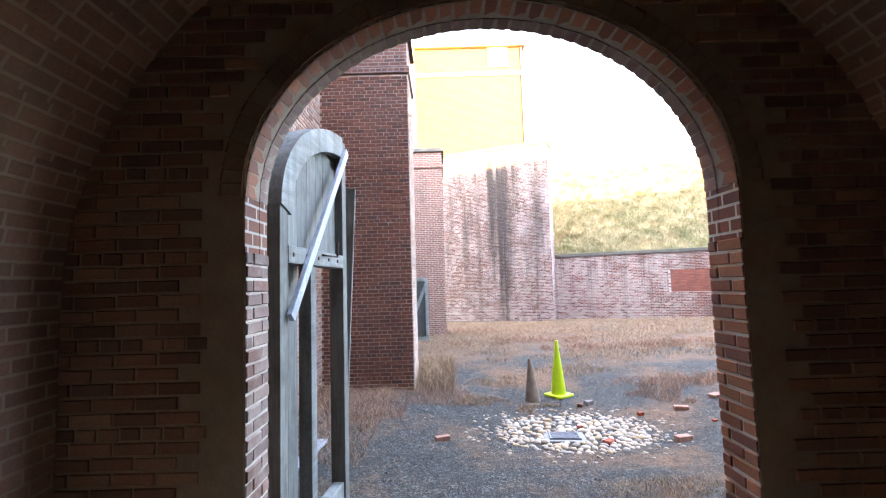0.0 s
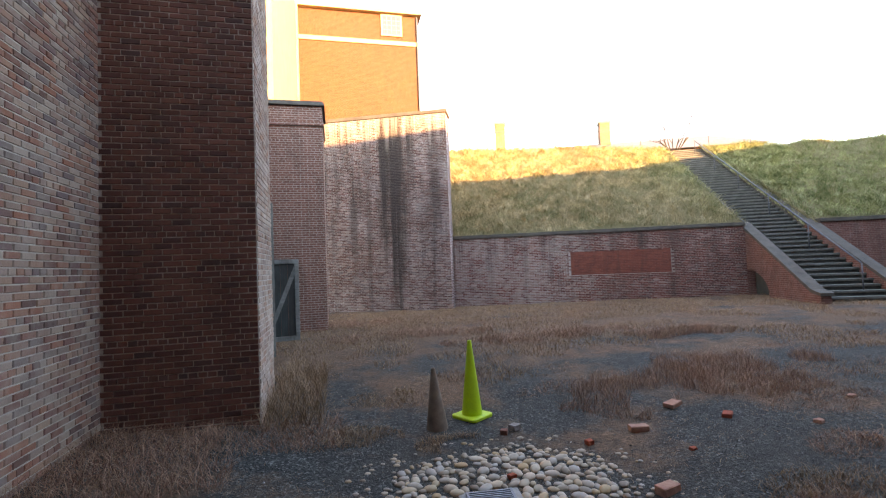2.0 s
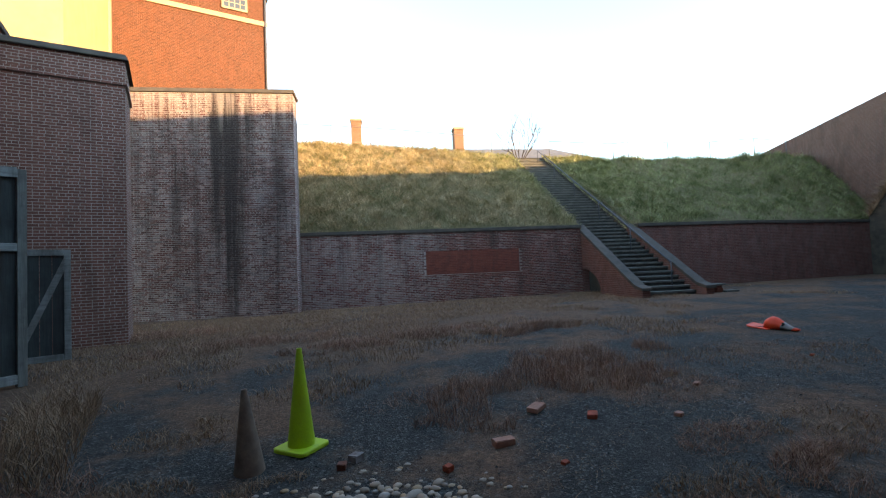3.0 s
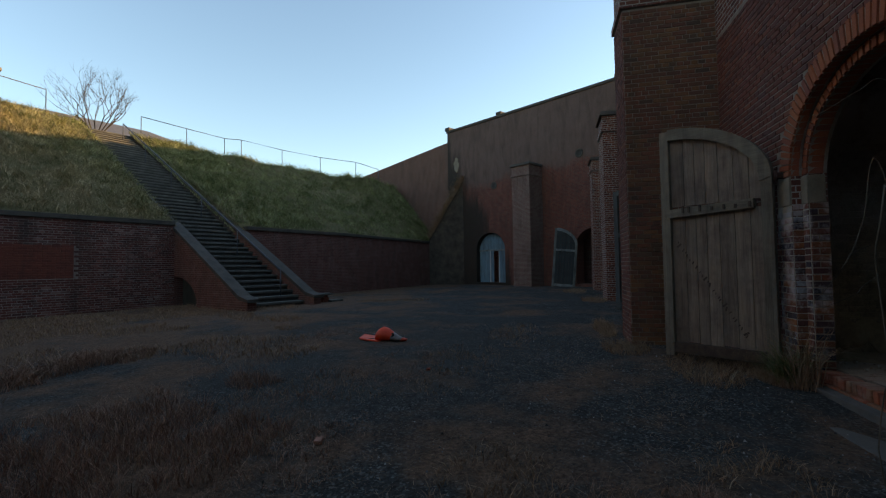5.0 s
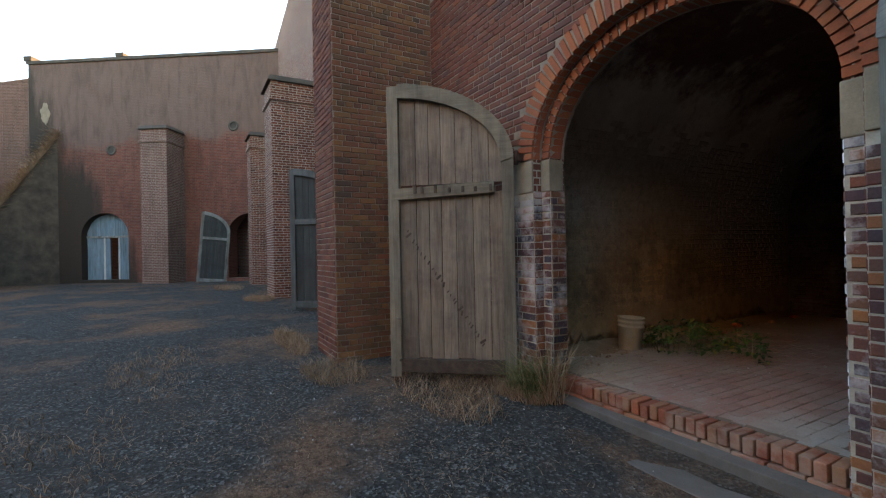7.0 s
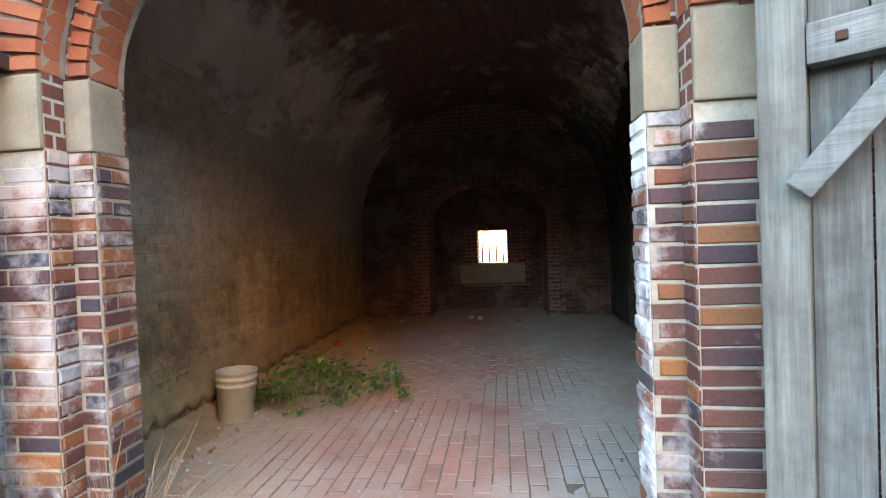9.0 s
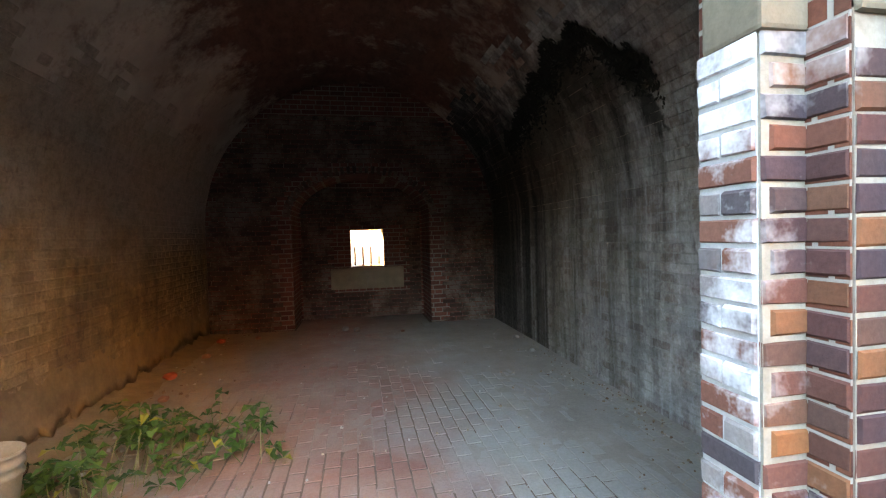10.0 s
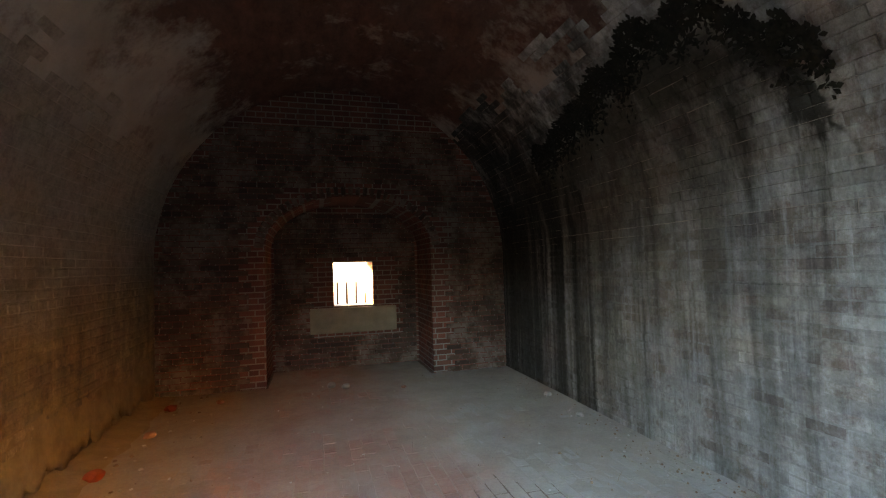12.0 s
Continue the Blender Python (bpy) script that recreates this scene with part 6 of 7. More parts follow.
def weed_plant(x, y, n, r, seed, label):
    """Low plant: thin stems with broad leaves."""
    rng = random.Random(seed)
    ob = thing("weed_plant", pose(x, y, FLOOR - 0.006), label, "plant")
    verts, faces = [], []
    sv, sf = [], []
    for _ in range(n):
        a, q = rng.uniform(0, 6.283), r * math.sqrt(rng.random())
        px, py = q * math.cos(a), q * math.sin(a) * 0.7
        h = rng.uniform(0.06, 0.44) * (1.1 - 0.6 * q / r)
        lean = (rng.uniform(-0.08, 0.08), rng.uniform(-0.08, 0.08))
        k = len(sv)
        sv += [(px * 0.85 - 0.002, py * 0.85, 0), (px * 0.85 + 0.002, py * 0.85, 0), (px + lean[0] + 0.002, py + lean[1], h), (px + lean[0] - 0.002, py + lean[1], h)]
        sf.append((k, k + 1, k + 2, k + 3))
        for _l in range(4):
            b, el = rng.uniform(0, 6.283), rng.uniform(-0.3, 0.5)
            L, W = rng.uniform(0.06, 0.125), rng.uniform(0.035, 0.07)
            d = Vector((math.cos(b) * math.cos(el), math.sin(b) * math.cos(el), math.sin(el)))
            s = Vector((-math.sin(b), math.cos(b), rng.uniform(-0.3, 0.3))) * W / 2
            o = Vector((px + lean[0], py + lean[1], h))
            mid = o + d * L * 0.5 + Vector((0, 0, 0.008))
            k = len(verts)
            verts += [tuple(o), tuple(mid + s + Vector((0, 0, 0.008))), tuple(o + d * L - Vector((0, 0, 0.012))), tuple(mid - s + Vector((0, 0, 0.008))), tuple(mid)]
            faces += [(k, k + 1, k + 4), (k + 1, k + 2, k + 4), (k + 2, k + 3, k + 4), (k + 3, k, k + 4)]
    link_mesh("stalk", data_mesh("stalk", sv, sf, M_GREEN), None, ob)["kind"] = "stuff"
    link_mesh("foliage", data_mesh("foliage", verts, faces, M_LEAF), None, ob)["kind"] = "stuff"
    return ob


M_LEAF = grass_mat("weed_leaf", [(0.0, (0.02, 0.055, 0.012)), (0.6, (0.045, 0.10, 0.022)), (0.92, (0.08, 0.14, 0.03)), (1.0, (0.35, 0.28, 0.05))], 0.55)
weed_plant(8.80, 0.62, 62, 0.46, 21, "low green leafy weeds growing from the brick floor")
weed_plant(8.42, 0.10, 26, 0.30, 22, "low green weeds growing from the brick floor")
weed_plant(8.05, 0.42, 9, 0.16, 23, "small green weed between the paving bricks")
weed_plant(8.95, -0.15, 14, 0.24, 24, "sparse green weeds along the wall foot")

# rubble on the floor
for k, (x, y, s, mt) in enumerate(((7.62, -3.55, 0.11, M_WHITE), (7.45, -3.45, 0.1, M_WHITE), (9.25, -3.2, 0.12, M_ORED), (9.3, -1.6, 0.13, M_ORED), (9.1, -0.9, 0.09, M_PINK), (8.8, -3.3, 0.08, M_PINK), (6.8, -3.2, 0.06, M_PINK), (5.4, -2.3, 0.09, M_WHITE), (5.45, -1.6, 0.07, M_WHITE), (9.2, -2.4, 0.1, M_PINK))):
    rng = random.Random(80 + k)
    bm = bmesh.new()
    bmesh.ops.create_icosphere(bm, subdivisions=2, radius=1.0)
    for v in bm.verts:
        v.co *= (1 + 0.35 * noise.noise(v.co * 1.4 + Vector((k * 5, 0, 0)))) * 0.5 * s
        v.co.z *= 0.65
    ob = part("rubble", bm, mt)
    ob.matrix_world = pose(x, y, FLOOR + s * 0.25, 0, 0, 40 * k)
    tagged(ob, "small lump of fallen brick or lime on the floor", "rubble", "rubble on the casemate floor")


def foot_dirt():
    verts, faces, n, k = [], [], 60, 7
    for i in range(n + 1):
        y = -3.78 + 6.0 * i / n
        w = 0.42 + 0.22 * noise.noise((y * 1.1, 0, 4)) + 0.08 * noise.noise((y * 5, 0, 1))
        h = 0.10 + 0.07 * noise.noise((y * 1.7, 2, 9))
        for j in range(k + 1):
            t = j / k
            verts.append((CX2 + 2.17 - w * t, y, FLOOR - 0.008 + h * (1 - t) ** 1.6 * (0.8 + 0.4 * noise.noise((y * 6, t * 4, 3)))))
    for i in range(n):
        for j in range(k):
            a = i * (k + 1) + j
            faces.append((a, a + 1, a + k + 2, a + k + 1))
    ob = link_mesh("dirt_heap", data_mesh("dirt_heap", verts, faces, M_DIRT, True), None)
    tagged(ob, "brown dirt and brick dust heaped along the wall foot", "dirt", kind="stuff")


M_DIRT = plain_material("brick_dust", (0.34, 0.23, 0.14), (0.22, 0.14, 0.085), 6, 0.95, 0.6)
foot_dirt()


# iron hinge pins set in the jambs
def hinge_pin(x, y, z, side):
    ob = thing("hinge_pin", pose(x, y, z), "rusty iron hinge pin set in the stone jamb", "hinge")
    part("pin", tube([(0, 0.04, -0.07), (0, 0.04, 0.07)], 0.022, 10), M_IRON, ob)
    part("arm", box(-0.035, 0.035, -0.06, 0.04, -0.035, 0.035, 0.01), M_IRON, ob)


hinge_pin(ARCH2 - HW2 - 0.26, FY1 + 0.05, 2.06, -1)
hinge_pin(ARCH2 + HW2 + 0.28, FY1 + 0.05, 2.02, 1)

# stone imposts of the second gateway
for side in (-1, 1):
    x = ARCH2 + side * HW2
    ob = thing("impost_stone", None, "worn sandstone impost block at the arch springing", "stone", kind="structure")
    a, b = sorted((x - side * 0.012, x + side * 0.118))
    part("inner_block", box(a, b, FY0 + 0.02, FY1 - 0.085, SPRING - 0.325, SPRING - 0.01, 0.012), M_STONE, ob)
    a, b = sorted((x + side * 0.125, x + side * 0.36))
    part("outer_block", box(a, b, FY1 - 0.08, FY1 + 0.022, SPRING - 0.325, SPRING - 0.01, 0.012), M_STONE, ob)

M_GUTTER = plain_material("dirty_concrete", (0.15, 0.13, 0.115), (0.09, 0.08, 0.07), 3)
# concrete strip before the second gateway
strip = part("gutter_strip", box(5.9, 9.6, 2.66, 3.08, -0.62, -0.372, 0.012), M_GUTTER)
structure(strip, "worn concrete strip along the foot of the gateway sill", "kerb")

# ---- gates seen from afar ----
def west_gate():
    """Closed board gate in the west wall, with a dark wicket."""
    ob = thing("west_gate", along(WX - 0.18, GATE_Y, -90), "closed grey-green board gate with an open wicket", "gate")
    hw, sp, rs = 1.27, 1.98, 0.9
    n = 12
    for i in range(n):
        a, b = -hw + 2 * hw * i / n + 0.004, -hw + 2 * hw * (i + 1) / n - 0.004
        lo = -0.4 if not (-0.95 < (a + b) / 2 < -0.1 or (a + b) / 2 < -0.95) else (1.78 if (a + b) / 2 > -0.95 else -0.4)
        bm = box(a, b, -0.02, 0.02, lo, 3.0)
        for v in bm.verts:
            if v.co.z > 2.9:
                v.co.z = sp + rs * math.sqrt(max(0, 1 - (v.co.x / 1.29) ** 2)) - 0.01
        part("board", bm, M_PAINT, ob)
    part("strap", box(-1.0, 0.1, 0.022, 0.04, 1.76, 1.84, 0.004), M_STRAP, ob, "blue iron strap")
    return ob


def board_arch(name, m, hw, sp, rs, wicket, label, mat):
    ob = thing(name, m, label, "gate")
    n = 10
    for i in range(n):
        a, b = -hw + 2 * hw * i / n + 0.004, -hw + 2 * hw * (i + 1) / n - 0.004
        c = (a + b) / 2
        bm = box(a, b, -0.03, 0.02, 2.12 if wicket[0] < c < wicket[1] else 0.0, 3.0)
        for v in bm.verts:
            if v.co.z > 2.9:
                v.co.z = sp + rs * math.sqrt(max(0, 1 - (v.co.x / (hw + 0.02)) ** 2)) - 0.01
        part("board", bm, mat, ob)
    part("cross_rail", box(-hw, hw, 0.022, 0.07, 2.02, 2.12, 0.006), M_PAINTX, ob)
    part("post", box(wicket[0] - 0.06, wicket[0] + 0.02, 0.022, 0.06, 0.0, 2.018, 0.006), M_PALEWOOD, ob, "pale worn post")
    part("post", box(wicket[1] + 0.25, wicket[1] + 0.33, 0.022, 0.06, 0.0, 2.018, 0.006), M_PALEWOOD, ob, "pale worn post")
    return ob


M_STRAP = plain_material("blue_painted_iron", (0.05, 0.10, 0.20), (0.03, 0.06, 0.12), 15, 0.6)
M_PALEWOOD = wood_material("pale_worn_wood", (0.42, 0.44, 0.44), (0.55, 0.56, 0.55), (0.3, 0.3, 0.28))
west_gate()
board_arch("far_gate", EW @ pose(7.35, -0.35, 0.0), 1.19, 2.1, 1.08, (-0.45, -0.02), "faded blue board gate with an open wicket in the far wall", M_BLUE)
lf = door_leaf("gate_leaf", EW @ pose(1.3, 0.08, -0.25) @ pose(0, 0, 0, 0, 0, 35) @ pose(0, 0, 0, 0, -5, 0), 1.25, 2.35, 3.25, M_BLUED, M_PAINTX, "blue-grey gate leaf sagging off its hinge", rail_z=2.05)
# open gate and wicket past the west buttress
door_leaf("gate_leaf", leaf_at(-2.30, 12.3, -0.93, 13.2, -0.38), 1.6, 2.45, 3.3, M_BLUED, M_PAINTX, "weathered grey gate leaf standing open", rail_z=2.1, face=-1)


def wicket_panel():
    ob = thing("wicket_door", leaf_at(-1.24, 13.40, -0.50, 13.54, -0.10), "blue-grey wicket door with a diagonal brace, swung open", "door")
    w, h = 0.78, 1.80
    for i in range(4):
        part("board", box(0.08 + i * 0.155, 0.08 + (i + 1) * 0.155 - 0.006, -0.008, 0.02, 0.08, h - 0.08), M_BLUED, ob)
    for x in (0.0, w - 0.09):
        part("stile", box(x, x + 0.09, -0.035, 0.03, 0, h, 0.005), M_PAINTX, ob)
    for z in (0.0, h - 0.1):
        part("rail", box(0.092, w - 0.092, -0.035, 0.03, z, z + 0.1, 0.005), M_PAINTX, ob)
    bm = box(0, 1.62, -0.03, -0.01, -0.045, 0.045)
    bmesh.ops.transform(bm, matrix=pose(0.12, 0, 0.14, 0, -68, 0), verts=bm.verts)
    part("brace", bm, M_PAINTX, ob)


wicket_panel()
# loose upright plank standing before the first gate leaf
ob = part("loose_post", box(-0.045, 0.045, -0.06, 0.06, 0, 2.95, 0.008), M_PAINT)
ob.matrix_world = pose(-1.06, 4.62, gz(-1.06, 4.62), 1.5, 2.8, 8)
tagged(ob, "tall weathered grey post leaning beside the gate leaf", "post")
ob = part("loose_plank", box(-0.07, 0.07, -0.46, 0.46, 0.0, 0.035, 0.006), M_BRACE)
ob.matrix_world = pose(-1.63, 5.55, gz(-1.63, 5.55), 0, 1.5, -4)
tagged(ob, "pale blue-grey plank lying on the gravel by the gate", "plank")


# ---- bare tree on the rampart ----
M_BARK = plain_material("dark_bark", (0.07, 0.055, 0.042), (0.035, 0.028, 0.022), 12)


def bare_tree(x, y, z, h, seed):
    rng = random.Random(seed)
    ob = thing("bare_tree", pose(x, y, z), "small leafless tree on the rampart crest", "tree")
    verts, faces = [], []
    bm = bmesh.new()

    def grow(p, d, L, r, depth):
        pts = [p]
        for k in range(3):
            d = (d + Vector((rng.uniform(-1, 1), rng.uniform(-1, 1), rng.uniform(-0.3, 0.6))) * 0.22).normalized()
            pts.append(pts[-1] + d * L / 3)
        b = tube(pts, r, 5, r * 0.6, False)
        me = bpy.data.meshes.new("tmp")
        b.to_mesh(me)
        b.free()
        bm.from_mesh(me)
        bpy.data.meshes.remove(me)
        if depth:
            for _ in range(rng.choice((2, 3, 3))):
                nd = (d + Vector((rng.uniform(-1, 1), rng.uniform(-1, 1), rng.uniform(-0.2, 0.7))) * 0.85).normalized()
                grow(pts[rng.choice((2, 3, 3))], nd, L * rng.uniform(0.6, 0.85), r * 0.55, depth - 1)

    for k in range(9):
        a = k * 0.7
        grow(Vector((0, 0, 0)), Vector((math.cos(a) * 0.8, math.sin(a) * 0.8, 1)).normalized(), h * 0.42, 0.04, 4)
    part("crown", bm, M_BARK, ob)


bare_tree(23.3, 29.7, 8.4, 3.5, 4)

# ---- single bricks, laid course by course ----
COURSE, BRICK_W, HEAD_W = 0.072, 0.205, 0.098
brick_meshes = {}


def brick_mesh(w, h, d, mat):
    key = (round(w, 2), round(h, 3), round(d, 3), mat.name)
    if key not in brick_meshes:
        v, f = brick_shape(0, 0, w, h, 0, d, 0, random.Random(len(brick_meshes)))
        brick_meshes[key] = data_mesh("brick", v, f, mat)
    return brick_meshes[key]


def brick_shape(u, z, w, h, y0, y1, k, rng):
    """Five faces of a worn brick round (u, z): w long, h high, from y0 out to y1."""
    a, b, e = w / 2, h / 2, 0.005
    j = lambda: rng.uniform(-0.0022, 0.0022)
    back = [(u - a + j(), y0, z - b + j()), (u + a + j(), y0, z - b + j()), (u + a + j(), y0, z + b + j()), (u - a + j(), y0, z + b + j())]
    y = y1 + rng.uniform(-0.003, 0.003)
    front = [(u - a + e + j(), y + j(), z - b + e + j()), (u + a - e + j(), y + j(), z - b + e + j()), (u + a - e + j(), y + j(), z + b - e + j()), (u - a + e + j(), y + j(), z + b - e + j())]
    f = [(k + 7, k + 6, k + 5, k + 4)] + [(k + i, k + 4 + i, k + 4 + (i + 1) % 4, k + (i + 1) % 4) for i in range(4)]
    return back + front, f


def lay_bricks(parent, m, u0, u1, z0, z1, mat, keep=None, near=None, singles=300, proud=0.010, seed=1, course=COURSE, headers=6, flemish=False):
    """Bricks over a stretch of wall. m: its frame, x along, y out of the wall, z up. The nearest are single parts, the rest one mesh."""
    rng = random.Random(seed)
    todo, row, z = [], 0, z0 + course / 2
    while z < z1:
        head_row = headers and row % headers == headers - 1
        u = u0 - (0.0 if row % 2 == 0 else 0.107 if not head_row else 0.05)
        i = 0
        while u < u1:
            w = HEAD_W if head_row or (flemish and (i + row) % 2) else BRICK_W
            a, b = max(u, u0), min(u + w, u1)
            if b - a > 0.035 and (keep is None or keep((a + b) / 2, z, b - a)):
                todo.append(((a + b) / 2, z, b - a))
            u += w + 0.010
            i += 1
        z += course
        row += 1
    if near is not None:
        todo.sort(key=lambda t: (t[0] - near[0]) ** 2 + (t[1] - near[1]) ** 2)
    chosen = todo[:singles] if near is not None else []
    h = course - 0.011
    inv = parent.matrix_world.inverted()
    for u, z, w in chosen:
        ob = new("brick", brick_mesh(w, h, proud, mat))
        ob.parent = parent
        ob.matrix_local = inv @ m @ pose(u, rng.uniform(-0.003, 0.002), z + rng.uniform(-0.002, 0.002), 0, rng.uniform(-0.5, 0.5), rng.uniform(-0.6, 0.6))
    verts, faces = [], []
    for u, z, w in todo[len(chosen):]:
        v, f = brick_shape(u, z + rng.uniform(-0.002, 0.002), w, h, 0.0, proud, len(verts), rng)
        verts += v
        faces += f
    if verts:
        ob = link_mesh("brickwork", data_mesh("brickwork", verts, faces, mat), None, parent)
        ob.matrix_local = inv @ m
        ob["kind"] = "stuff"


def mortar_panel(parent, m, u0, u1, z0, z1, mat=None):
    ob = part("mortar_bed", box(u0, u1, -0.02, 0.004, z0, z1), mat or M_MORTAR, parent)
    ob.matrix_local = parent.matrix_world.inverted() @ m
    return ob


def lay_arch(parent, cx, hw, spring, rise, y_out, depth, radial, mats, seed=3, courses=1):
    """A ring of bricks on edge round an arch, each one a part."""
    rng = random.Random(seed)
    per = math.pi * math.sqrt((hw * hw + rise * rise) / 2)
    n = int(per / 0.074)
    inv = parent.matrix_world.inverted()
    for i in range(n):
        t = math.pi * (i + 0.5) / n
        nx, nz = math.cos(t) / hw, math.sin(t) / rise
        q = math.hypot(nx, nz)
        nx, nz = nx / q, nz / q
        for c in range(courses):
            rad = radial - 0.01
            off = 0.0
            mesh = brick_mesh(rad, 0.064, depth, mats)
            ob = new("voussoir", mesh)
            ob.parent = parent
            px, pz = cx + hw * math.cos(t) + nx * radial / 2, spring + rise * math.sin(t) + nz * radial / 2
            ang = math.degrees(math.atan2(nz, nx))
            ob.matrix_local = inv @ pose(px, y_out - depth + rng.uniform(-0.004, 0.004), pz, 0, -ang + rng.uniform(-1, 1), 0)


def outside_arch(cx, hw, spring, rise, foot=-9):
    def keep(u, z, w):
        for s in (-w / 2, w / 2):
            for dz in (-0.034, 0.034):
                du, zz = abs(u + s - cx), z + dz
                if zz < spring and du < hw and zz > foot:
                    return False
                if zz >= spring and (du / hw) ** 2 + ((zz - spring) / rise) ** 2 < 1:
                    return False
        return True
    return keep


EASTWARD = lambda x, y: along(x, y, -90)       # frame whose outward side is +x
WESTWARD = lambda x, y: along(x, y, 90)        # frame whose outward side is -x
SOUTHWARD = lambda x, y: along(x, y, 180)      # frame whose outward side is -y

# west buttress: the face towards the gateway, and its courtyard side, brightened in brick colour
mortar_panel(buttress_west, SOUTHWARD(0, 8.93), 0.62, -WX - 0.0, -0.7, 5.72, M_MORTAR_W)
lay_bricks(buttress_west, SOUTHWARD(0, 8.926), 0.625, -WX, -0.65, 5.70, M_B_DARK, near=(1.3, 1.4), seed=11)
mortar_panel(buttress_west, EASTWARD(-0.62, 0), -10.2, -8.93, -0.7, 5.72, M_MORTAR_W)
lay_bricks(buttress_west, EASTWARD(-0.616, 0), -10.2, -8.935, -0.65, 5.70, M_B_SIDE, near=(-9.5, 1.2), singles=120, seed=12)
# west wall beside it
def keep_west(u, z, w):
    return outside_arch(-GATE_Y, 1.36, 1.98, 0.97)(u, z, w)


mortar_panel(wall_west, EASTWARD(WX, 0), -8.93, -6.60, -0.7, 6.0, M_MORTAR_W)
lay_bricks(wall_west, EASTWARD(WX + 0.004, 0), -8.93, -6.60, -0.65, 5.9, M_B_WEST, near=(-7.8, 0.8), seed=13)
# stained wall and the retaining wall beside it
STAIN_F = wall_stained.matrix_world @ pose(0, 0, 0, 0, 0, 180)
mortar_panel(wall_stained, STAIN_F, -5.62, 0.6, -0.8, 8.19, M_J_STAIN)
lay_bricks(wall_stained, STAIN_F @ pose(0, 0.003, 0), -5.62, 0.6, -0.75, 8.18, M_B_STAIN, near=(-4.5, 1.5), seed=81, headers=6)
RET_F2 = rw.matrix_world @ pose(0, 0, 0, 0, 0, 180)
ret_len = (RET_B - RET_A).length
in_patch = lambda u, z, w: not (5.48 < -u < 9.62 and 0.83 < z < 1.87)
mortar_panel(rw, RET_F2, -ret_len, -0.36, -0.8, RZ - 0.16, M_J_RET)
lay_bricks(rw, RET_F2 @ pose(0, 0.003, 0), -ret_len, -0.36, -0.75, RZ - 0.155, M_B_RET, keep=in_patch, near=(-5.0, 1.2), seed=82)
mortar_panel(rw, RET_F2 @ pose(0, 0.003, 0), -9.6, -5.5, 0.85, 1.85, M_PATCH)
lay_bricks(rw, RET_F2 @ pose(0, 0.006, 0), -9.6, -5.5, 0.85, 1.85, M_B_PATCH, seed=83, headers=0)
# around the second gateway
pan = arch_block("mortar_bed", 5.35, 11.04, -0.55, 4.6, FY1 - 0.02, FY1 + 0.004, [(ARCH2, HW2 + 0.125, -0.5, SPRING, RISE2 + 0.125)], M_MORTAR, None, skin)
JL, JR = ARCH2 - HW2 - 0.126, ARCH2 + HW2 + 0.126
Z_SPLIT = -0.50 + 34 * COURSE
lay_bricks(skin, along(0, FY1 + 0.003, 0), 5.36, 11.03, Z_SPLIT, 4.55, M_B_FAC, keep=outside_arch(ARCH2, HW2 + 0.27, SPRING, RISE2 + 0.27), near=(9.4, 2.6), singles=120, seed=14)
lay_bricks(skin, along(0, FY1 + 0.003, 0), JR + 0.325, 11.03, -0.50, Z_SPLIT, M_B_FAC, near=(9.6, 1.0), singles=180, seed=15)
lay_bricks(skin, along(0, FY1 + 0.003, 0), 5.36, JL - 0.325, -0.50, Z_SPLIT, M_B_FAC, seed=16)


def lay_jamb(x, side, z0, z1, mat, seed):
    """The outer order of a jamb: long bricks and bricks with closers by turns, in wide pale joints."""
    rng = random.Random(seed)
    fr = along(0, FY1 + 0.006, 0)
    a, b = sorted((x, x + side * 0.318))
    mortar_panel(skin, along(0, FY1 + 0.002, 0), a, b, z0, z1, M_MORTAR_J)
    row, z = 0, z0 + COURSE / 2
    while z < z1 - 0.03:
        u = x
        for w in ((0.198, 0.046, 0.05), (0.262, 0.042))[row % 2] if z > z0 + 0.1 else (0.198, 0.1):
            w *= rng.uniform(0.96, 1.03)
            ob = new("brick", brick_mesh(w, COURSE - 0.009, 0.008, mat))
            ob.parent = skin
            ob.matrix_local = skin.matrix_world.inverted() @ fr @ pose(u + side * w / 2, rng.uniform(-0.002, 0.002), z + rng.uniform(-0.002, 0.002), 0, rng.uniform(-0.7, 0.7), rng.uniform(-0.8, 0.8))
            u += side * (w + 0.014)
        z += COURSE
        row += 1


lay_jamb(JR, 1, -0.50, SPRING - 0.33, M_B_JAMB, 17)
lay_jamb(JL, -1, -0.50, SPRING - 0.33, M_B_JAMB, 18)
lay_arch(skin, ARCH2, HW2 + 0.110, SPRING, RISE2 + 0.110, FY1 + 0.024, 0.10, 0.235, M_B_ARCH, 5)
lay_arch(wall_south, ARCH2, HW2 - 0.010, SPRING, RISE2 - 0.010, FY1 - 0.095, 0.16, 0.115, M_B_ARCH, 6)
